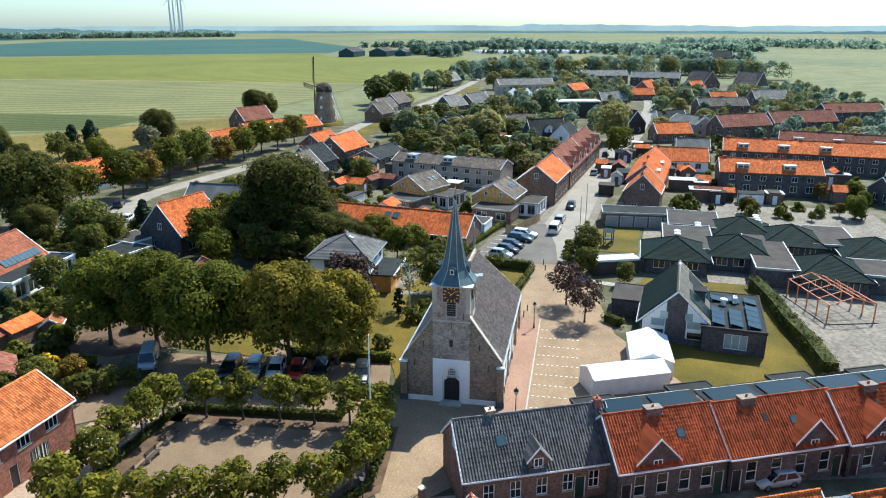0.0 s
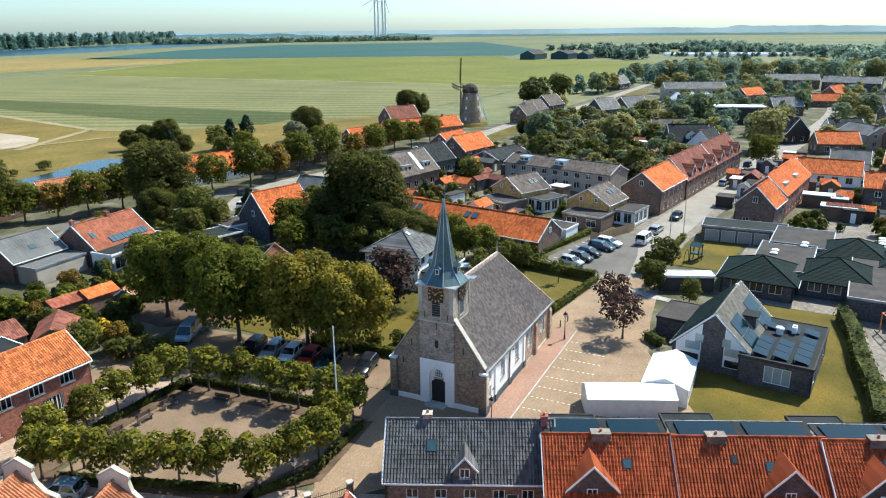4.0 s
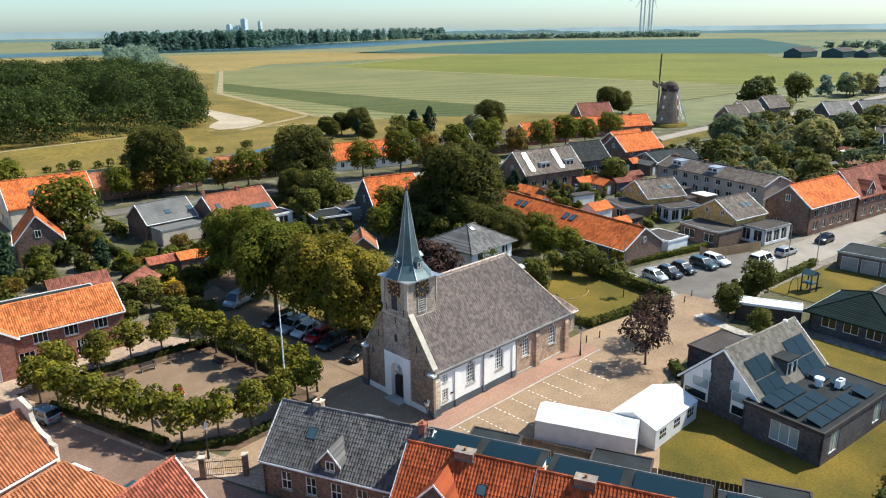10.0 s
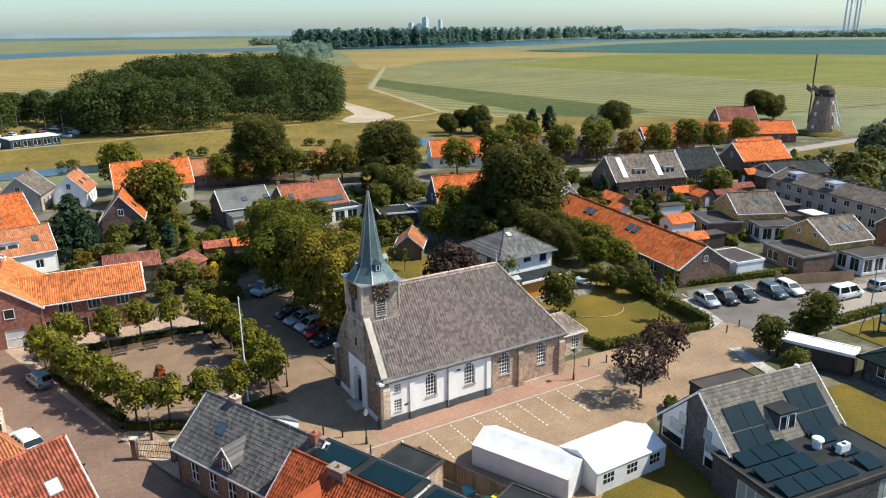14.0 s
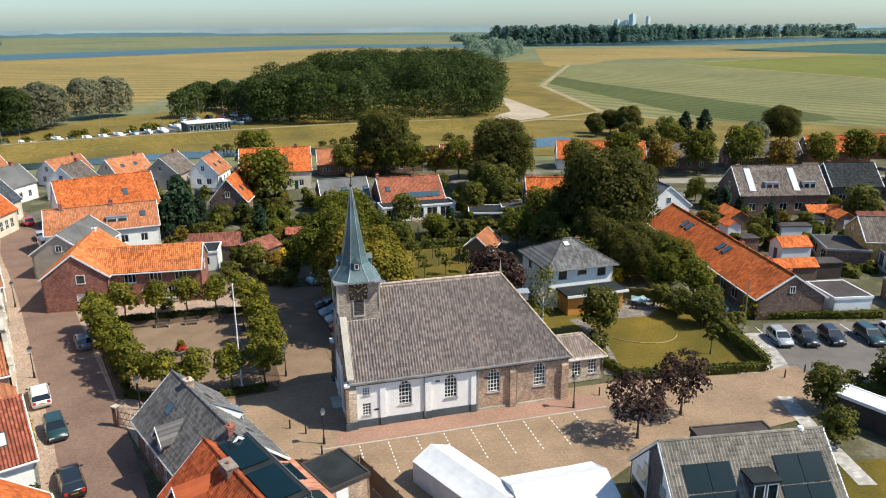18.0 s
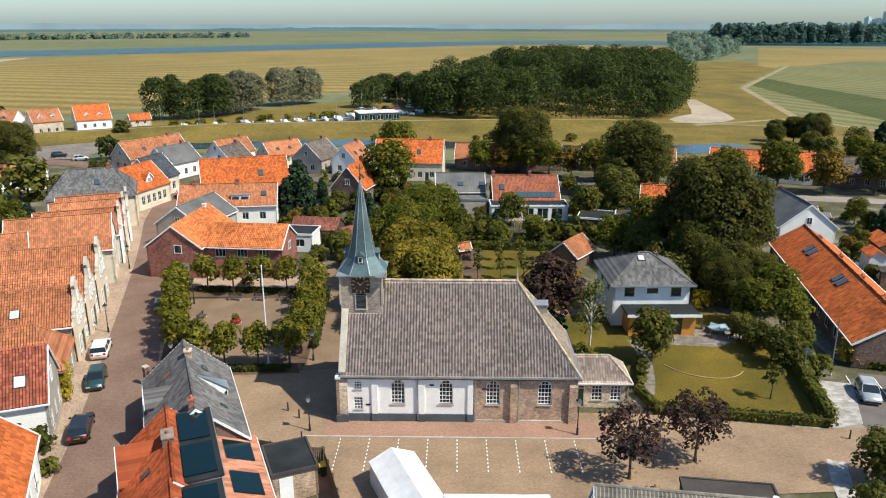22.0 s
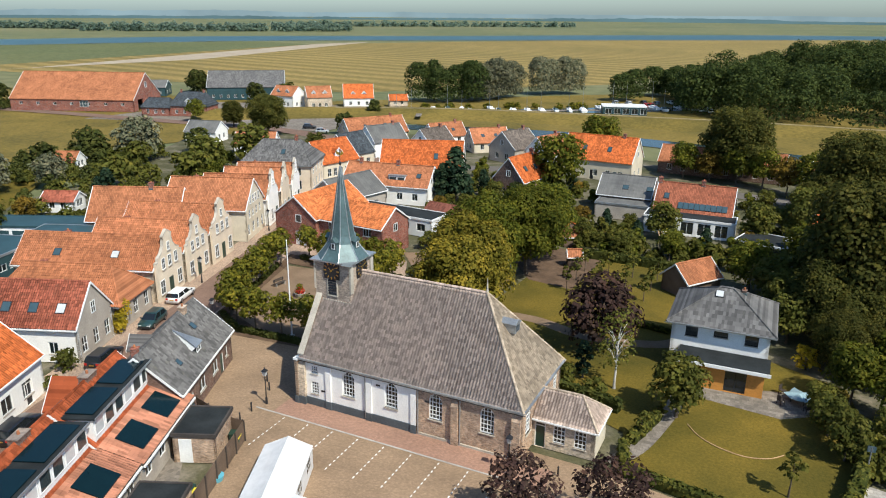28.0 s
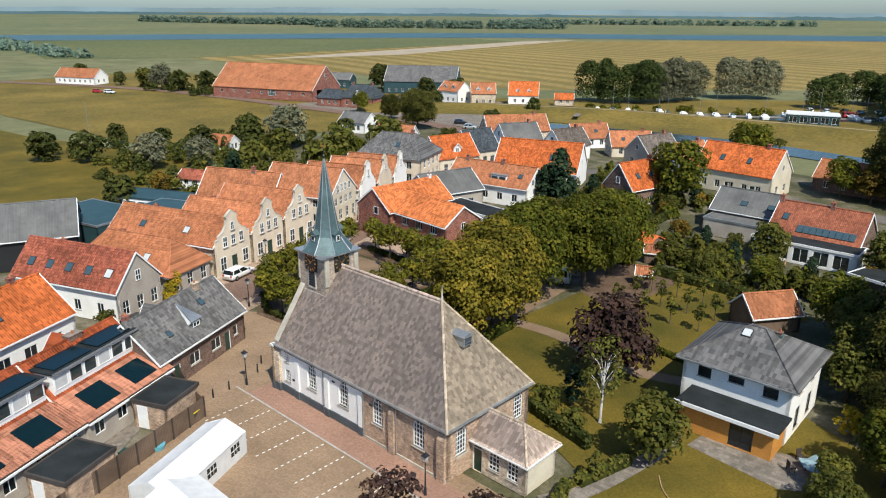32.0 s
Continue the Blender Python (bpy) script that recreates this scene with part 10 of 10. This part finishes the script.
# party tents
def tent(x, y, rot, L, Wd, he, hr, label, lights):
    o = thing("party_tent", pose(x, y, 0, 0, 0, rot), label, "tent", "white party tents")
    n = 4
    for sg in (-1, 1):
        b = MB()
        for i in range(n):
            x0, x1 = -L / 2 + L * i / n, -L / 2 + L * (i + 1) / n
            for j in range(4):
                s0, s1 = j / 4, (j + 1) / 4
                p = []
                for (xx, ss) in ((x0, s0), (x1, s0), (x1, s1), (x0, s1)):
                    sag = -0.06 * math.sin(math.pi * ss) - 0.03 * (0 if abs((xx + L / 2) / L * n % 1) < 0.01 else 1)
                    p.append((xx, sg * (Wd / 2 + 0.08) * (1 - ss), he + (hr - he) * ss + sag))
                b.poly(*(p if sg < 0 else p[::-1]))
        b.obj("roof_sheet", "tent", o, smooth=True)
        b = MB()
        windows = lights[0 if sg < 0 else 1]
        openings_wall(b, L, he + 0.03, 0.03, [(L * (i + 0.5) / windows - 0.55, 0.75, L * (i + 0.5) / windows + 0.55, 1.6) for i in range(windows)])
        sd = moved(b, pose(-L / 2, -Wd / 2, 0) if sg < 0 else pose(L / 2, Wd / 2, 0, 0, 0, 180)).obj("side_sheet", "tent", o)
        for i in range(windows):
            xx = (L * (i + 0.5) / windows - L / 2) * (1 if sg < 0 else -1)
            w = MB().box(xx - 0.55, sg * Wd / 2 - 0.01, 0.75, xx + 0.55, sg * Wd / 2 + 0.01, 1.6).obj("clear_window", "glass", sd)
            b = MB()
            for k in (-0.18, 0.18):
                b.box(xx + k - 0.025, sg * Wd / 2 - 0.02, 0.75, xx + k + 0.025, sg * Wd / 2 + 0.02, 1.6)
            b.box(xx - 0.55, sg * Wd / 2 - 0.021, 1.14, xx + 0.55, sg * Wd / 2 + 0.021, 1.2)
            b.obj("window_bar_grid", "tent", sd)
    for sx in (-1, 1):
        q = [(-Wd / 2, 0), (Wd / 2, 0), (Wd / 2, he), (0, hr), (-Wd / 2, he)]
        MB().prism(q, sx * L / 2 - 0.02, sx * L / 2 + 0.02, "x").obj("end_sheet", "tent", o)
    for i in range(n + 1):
        for sg in (-1, 1):
            xx = -L / 2 + L * i / n
            MB().tube((xx, sg * (Wd / 2 - 0.08), 0), (xx, sg * (Wd / 2 - 0.08), he), 0.03).obj("pole", "steel", o)


tent(71.5, -13.2, -71, 8.8, 3.6, 1.95, 2.75, "long white party tent of slack canvas on the square", (0, 3))
tent(77.5, -16.7, -4, 7.6, 4.6, 1.95, 2.85, "large white party tent with clear windows beside the hall", (3, 0))

# orange steel frame of a shed under construction
sf = thing("steel_frame", pose(97.2, -44.0, 0, 0, 0, -170), "orange steel frame of an unfinished shed", "steel frame")
M["orange_steel"] = gloss("orange_primer", (0.62, 0.2, 0.06), 0.5)
for i in range(5):
    x = -5 + 2.5 * i
    for sy in (-3.2, 3.2):
        MB().box(x - 0.07, sy - 0.07, 0, x + 0.07, sy + 0.07, 2.6).obj("column", "orange_steel", sf)
        MB().tube((x, sy, 2.55), (x, 0, 3.5), 0.07, 0.07, 5).obj("rafter", "orange_steel", sf)
for sy, z in ((-3.2, 2.6), (3.2, 2.6), (0, 3.5), (-1.6, 3.05), (1.6, 3.05)):
    MB().box(-5.1, sy - 0.05, z - 0.05, 5.1, sy + 0.05, z + 0.05).obj("purlin", "orange_steel", sf)
MB().box(-5.5, -3.6, 0, 5.5, 3.6, 0.1).obj("slab", "slabs", sf)

# garden things
sc = thing("garden_set", pose(107.9, 17.2, 0), "garden table with chairs under a pale blue cover", "garden table")
b = MB()
for i in range(10):
    a0, a1 = 2 * math.pi * i / 10, 2 * math.pi * (i + 1) / 10
    r0, r1 = 1.1 + 0.3 * (i % 2), 1.1 + 0.3 * ((i + 1) % 2)
    b.poly((0, 0, 0.95), (r0 * math.cos(a0), r0 * math.sin(a0), 0.55 + 0.2 * (i % 2)), (r1 * math.cos(a1), r1 * math.sin(a1), 0.55 + 0.2 * ((i + 1) % 2)))
b.obj("cover", M.setdefault("tarp", worn("pale_blue_tarpaulin", (0.30, 0.42, 0.46), 0.5)), sc)
for i in range(4):
    MB().box(-0.04, -0.04, 0, 0.04, 0.04, 0.6).obj("leg", "wood_dark", sc, at=pose(0.8 * math.cos(i * 1.57 + 0.4), 0.8 * math.sin(i * 1.57 + 0.4), 0))
for i in range(4):
    o = thing("garden_chair", pose(107.9 + 1.9 * math.cos(i * 1.3 + 2.4), 17.0 + 1.7 * math.sin(i * 1.3 + 2.4), 0, 0, 0, 57 + i * 74), "dark wooden garden chair on the terrace", "chair", "garden chairs on the terrace")
    MB().box(-0.25, -0.25, 0.4, 0.25, 0.25, 0.45).obj("seat", "wood_dark", o)
    MB().box(-0.25, 0.22, 0.45, 0.25, 0.27, 0.95).obj("backrest", "wood_dark", o)
    for sx in (-0.22, 0.22):
        for sy in (-0.22, 0.22):
            MB().box(sx - 0.025, sy - 0.025, 0, sx + 0.025, sy + 0.025, 0.4).obj("leg", "wood_dark", o)
rp = thing("rope_line", Matrix.Identity(4), "pale rope lying in a curve on the lawn", "rope")
pts = [(98.6, 9.2, 0.05), (99.6, 7.6, 0.05), (101.2, 6.4, 0.05), (103.2, 5.8, 0.05), (105.0, 6.2, 0.05), (106.2, 7.2, 0.05)]
b = MB()
line = smooth_line(pts, 5)
for p, q in zip(line, line[1:]):
    b.tube(p, q, 0.045, 0.045, 5)
b.obj("strand", "wood_pale", rp)
for x, y, w in ((80.4, 48.2, 1.5), (78.0, 58.0, 2.4)):
    h = House("play_hut", "small red-brown garden hut with tiled roof", x, y, 20, w + 0.4, w, 1.6, 2.4, "old_orange", "wood", category="hut", ov=0.15)
    h.build()
pg = thing("pergola", pose(92.6, 60.5, 0, 0, 0, 10), "timber pergola with open slats in the garden", "pergola")
for sx in (-1.6, 1.6):
    for sy in (-1.2, 1.2):
        MB().box(sx - 0.06, sy - 0.06, 0, sx + 0.06, sy + 0.06, 2.2).obj("post", "wood_pale", pg)
for i in range(8):
    MB().box(-1.8 + i * 0.5, -1.5, 2.2, -1.7 + i * 0.5, 1.5, 2.3).obj("slat", "wood_pale", pg)
for i in range(12):
    x, y = 81.5 + 3.2 * (i % 4) + 0.4 * (i // 4), 38 + 4.2 * (i // 4)
    plant("sapling", x, y, 1.5, group="young fruit trees on the orchard lawn", label="young fruit tree on the orchard lawn")
pf = thing("climbing_frame", pose(124.6, -17.2, 0, 0, 0, -20), "teal climbing frame with a slide", "play frame")
for sx in (-0.7, 0.7):
    for sy in (-0.7, 0.7):
        MB().box(sx - 0.07, sy - 0.07, 0, sx + 0.07, sy + 0.07, 2.6).obj("post", "teal_sheet", pf)
MB().box(-0.75, -0.75, 1.2, 0.75, 0.75, 1.28).obj("platform", "teal_sheet", pf)
MB().prism([(-0.9, 2.5), (0.9, 2.5), (0, 3.1)], -0.9, 0.9, "y").obj("roof", "teal_sheet", pf)
MB().hexa([(0.75, -0.3, 1.2), (3.0, -0.3, 0.15), (3.0, 0.3, 0.15), (0.75, 0.3, 1.2)], [(0.75, -0.3, 1.28), (3.0, -0.3, 0.22), (3.0, 0.3, 0.22), (0.75, 0.3, 1.28)]).obj("slide", "steel", pf)
b = MB()
for i in range(10):
    a0, a1 = math.pi * i / 10, math.pi * (i + 1) / 10
    b.tube((-2.6 + 1.0 * math.cos(a0), 0.5, 2.4 * math.sin(a0)), (-2.6 + 1.0 * math.cos(a1), 0.5, 2.4 * math.sin(a1)), 0.05, 0.05, 6)
b.obj("climbing_arch", "black", pf)

# windmill
ml = thing("windmill", pose(280.5, 75.0, 0, 0, 0, -52), "round brick tower mill with dark cap and bare sails", "windmill")
b = MB()
prof = [(4.4, 0), (4.15, 2.5), (3.7, 6), (3.25, 10), (2.9, 12.4)]
for (r0, z0), (r1, z1) in zip(prof, prof[1:]):
    b.ring(0, 0, z0, z1, r0, r1, 18)
b.obj("tower", "brick_church", ml)
b = MB()
for (r0, z0), (r1, z1) in zip(((3.1, 12.4), (3.2, 13.2), (2.7, 14.6), (1.6, 15.6)), ((3.2, 13.2), (2.7, 14.6), (1.6, 15.6), (0.3, 16.0))):
    b.ring(0, 0, z0, z1, r0, r1, 14)
b.obj("cap", "wood_dark", ml)
MB().ring(0, 0, 0, 0.9, 7.5, 6.6, 20).obj("mound", "lawn", ml)
for z in (2.0, 6.2, 9.8):
    for k in range(4):
        r = np.interp(z, [0, 12.4], [4.4, 2.9])
        MB().box(-0.35, -r - 0.06, z, 0.35, -r + 0.4, z + 1.1).obj("window", "white", ml, at=pose(0, 0, 0, 0, 0, 45 + 90 * k))
MB().tube((-1, 0, 14.2), (-4.0, 0, 14.6), 0.3, 0.25, 8).obj("windshaft", "wood_dark", ml)
for k in range(4):
    s = linked("sail", None, ml, pose(-4.0, 0, 14.6, 4 + 90 * k, 0, 0))
    MB().box(-0.12, -0.12, 0, 0.12, 0.12, 11.2).obj("stock", "wood_dark", s)
    b = MB()
    for i in range(20):
        z = 1.6 + i * 0.48
        b.box(-0.04, 0.12, z, 0.04, 1.6, z + 0.07)
    for y in (0.6, 1.1, 1.6):
        b.box(-0.04, y - 0.04, 1.6, 0.04, y + 0.04, 10.8)
    b.obj("lattice", "wood", s)
for sy in (-1, 1):
    MB().tube((2.4, sy * 1.4, 13.2), (6.2, sy * 2.6, 1.2), 0.24, 0.2, 6).obj("tail_pole", "white", ml)
    MB().tube((-1.5, sy * 2.6, 13.0), (5.6, sy * 1.6, 2.2), 0.2, 0.16, 6).obj("tail_brace", "white", ml)

# wind turbines far out on the polder
for i, (x, y) in enumerate(((2777, 1334), (2783, 1322), (2790, 1306), (2795, 1296))):
    o = thing("wind_turbine", pose(x, y, 0, 0, 0, 30), "tall slender white wind turbine on the horizon", "wind turbine", "wind turbines on the horizon")
    MB().ring(0, 0, 0, 150, 4.6, 2.8, 12).obj("tower", "white", o)
    MB().box(-6, -2.5, 149, 6, 2.5, 154).obj("nacelle", "white", o)
    for k in range(3):
        an = radians(120 * k + 25 * i)
        MB().tube((-7, 0, 152), (-7, 60 * math.sin(an), 152 + 60 * math.cos(an)), 2.0, 0.5, 6).obj("blade", "white", o)
# far sheds and greenhouses
for x, y, rot, L, Wd, he, hr, roof, lab in ((902, 206, -8, 40, 19, 6, 10.5, "bitumen_pale", "large farm shed with pale roof among fields"), (920, 172, -8, 36, 22, 6, 10, "bitumen_pale", "large farm shed with pale roof among fields"), (925, 147, -8, 24, 14, 5, 8, "bitumen_pale", "farm shed beside the far road"), (966, 112, -10, 26, 30, 5, 8, "brown_tile", "low brick barn with brown roof"), (776, -198, -97, 19, 16, 6, 12, "grey_tile", "lone farmhouse with steep blue-grey roof")):
    h = House("farm_shed", lab, x, y, rot, L, Wd, he, hr, roof, "teal_sheet", category="farm shed", group="far farm sheds", shift=False)
    h.build()
gh = thing("fruit_tunnels", pose(1060, -35, 0, 0, 0, -79), "long low rows of white fruit tunnels in the distance", "tunnel", kind="stuff")
b = MB()
for i in range(6):
    b.hexa([(-100, -26 + 10 * i, 0), (95, -26 + 10 * i, 0), (95, -19 + 10 * i, 0), (-100, -19 + 10 * i, 0)], [(-99, -24 + 10 * i, 2.6), (94, -24 + 10 * i, 2.6), (94, -21 + 10 * i, 2.6), (-99, -21 + 10 * i, 2.6)])
b.obj("tunnel_covers", "tent", gh)
for i, (x, y, h_, w) in enumerate(((2218, 3299, 60, 22), (2250, 3275, 52, 34), (2278, 3255, 86, 26), (2344, 3215, 74, 16))):
    o = thing("tower_block", pose(x, y, 0, 0, 0, 20), "distant grey tower block on the horizon", "tower block", "tower blocks on the horizon")
    MB().box(-w / 2, -w / 2, 0, w / 2, w / 2, h_).obj("wall", "haze_block", o)
    MB().box(-w / 4, -w / 4, h_, w / 4, w / 4, h_ + 6).obj("roof_box", "haze_block", o)

# marina: quay, boats, masts and the boathouse
ribbon("marina_water", [(-18, 186), (8, 200), (40, 222), (70, 246), (96, 262)], [3, 5, 7, 7, 3], -0.02, "canal", "narrow marina basin with moored boats", "marina")
ribbon("marina_quay", [(-40, 176), (-6, 196), (24, 214), (52, 232), (80, 252)], 2.2, 0.02, "slabs", "pale concrete quay", "quay")
rb = random.Random(8)
for i in range(22):
    t = (i + 0.5) / 22
    x, y = -14 + 100 * t, 190 + 62 * t + (rb.choice((-3.5, 3.5)))
    o = thing("boat", pose(*sited(x, y), 0.05, 0, 0, 120 + rb.uniform(-12, 12)), "small white sailing boat moored at the quay" if i % 3 else "small white motor boat moored at the quay", "boat", "boats in the marina")
    L = rb.uniform(4.5, 8)
    w = L * 0.15
    loft([[(-L / 2, -w * 0.8, 0), (-L / 2, w * 0.8, 0), (-L / 2, w, 0.8), (-L / 2, -w, 0.8)], [(0, -w * 0.8, -0.1), (0, w * 0.8, -0.1), (0, w * 1.2, 0.8), (0, -w * 1.2, 0.8)], [(L / 2, -0.05, 0.3), (L / 2, 0.05, 0.3), (L / 2, 0.1, 1.1), (L / 2, -0.1, 1.1)]]).obj("hull", "white", o)
    MB().hexa([(-L * 0.3, -w * 0.8, 0.8), (L * 0.2, -w * 0.6, 0.85), (L * 0.2, w * 0.6, 0.85), (-L * 0.3, w * 0.8, 0.8)], [(-L * 0.25, -w * 0.6, 1.4), (L * 0.08, -w * 0.5, 1.35), (L * 0.08, w * 0.5, 1.35), (-L * 0.25, w * 0.6, 1.4)]).obj("cabin", "white" if i % 4 else "teal_sheet", o)
    if i % 3:
        MB().ring(L * 0.08, 0, 0.8, L * 1.35, 0.06, 0.04, 6).obj("mast", "steel", o)
        MB().tube((L * 0.08, 0, 1.9), (-L * 0.4, 0, 1.8), 0.07, 0.07, 6).obj("boom", "teal_sheet", o)
flat_block("boathouse", "low boathouse with white and teal roof by the marina", 66.6, 225.6, 14, 15, 8, 3.2, "teal_sheet", "tent", "white", category="boathouse", wins=[("s", 2 + 3 * i, 2.2, 0.6, 1.9) for i in range(5)])
car(70, 238, 40, "red", "van", "by the boathouse")
grove("reeds", "yellow-green reeds and bushes along the marina", [(-4 + 5.5 * i + rb.uniform(-2, 2), 206 + 3.4 * i + rb.uniform(-3, 3)) for i in range(15)], 2600, 0.7, "leaf_bright", 61, (1.5, 3), (1.2, 2.4), "reeds")
for i in range(9):
    car(56 + 5 * i, 246 + 2.0 * i + rb.uniform(-2, 2), 120, rb.choice(("white", "silver", "black", "blue")), "hatch", "parked by the marina")
for i in range(6):
    car(80 + 3.2 * i, 242 - 2.4 * i, 60, rb.choice(("white", "silver", "black")), "hatch", "parked by the wood")

# hazy blue distance painted on glowing backdrops: two uneven lines of far woods, the farther one paler
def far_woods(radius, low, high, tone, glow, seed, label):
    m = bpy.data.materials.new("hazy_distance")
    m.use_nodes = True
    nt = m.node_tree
    # Haze is held in the emission colour, so the strips glow by themselves.
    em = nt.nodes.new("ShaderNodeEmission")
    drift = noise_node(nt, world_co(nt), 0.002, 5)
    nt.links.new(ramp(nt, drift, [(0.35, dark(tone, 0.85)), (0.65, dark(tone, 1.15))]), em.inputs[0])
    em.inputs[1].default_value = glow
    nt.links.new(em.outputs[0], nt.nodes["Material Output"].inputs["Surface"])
    rd = random.Random(seed)
    n = 1440
    walk_, tops = 0.5, []
    for i in range(n):
        walk_ = min(1.0, max(0.0, walk_ + rd.uniform(-0.16, 0.16)))
        tops.append(low + (high - low) * walk_ * (0.6 + 0.4 * math.sin(i * 0.021 + seed)) + rd.uniform(0, 1.5))
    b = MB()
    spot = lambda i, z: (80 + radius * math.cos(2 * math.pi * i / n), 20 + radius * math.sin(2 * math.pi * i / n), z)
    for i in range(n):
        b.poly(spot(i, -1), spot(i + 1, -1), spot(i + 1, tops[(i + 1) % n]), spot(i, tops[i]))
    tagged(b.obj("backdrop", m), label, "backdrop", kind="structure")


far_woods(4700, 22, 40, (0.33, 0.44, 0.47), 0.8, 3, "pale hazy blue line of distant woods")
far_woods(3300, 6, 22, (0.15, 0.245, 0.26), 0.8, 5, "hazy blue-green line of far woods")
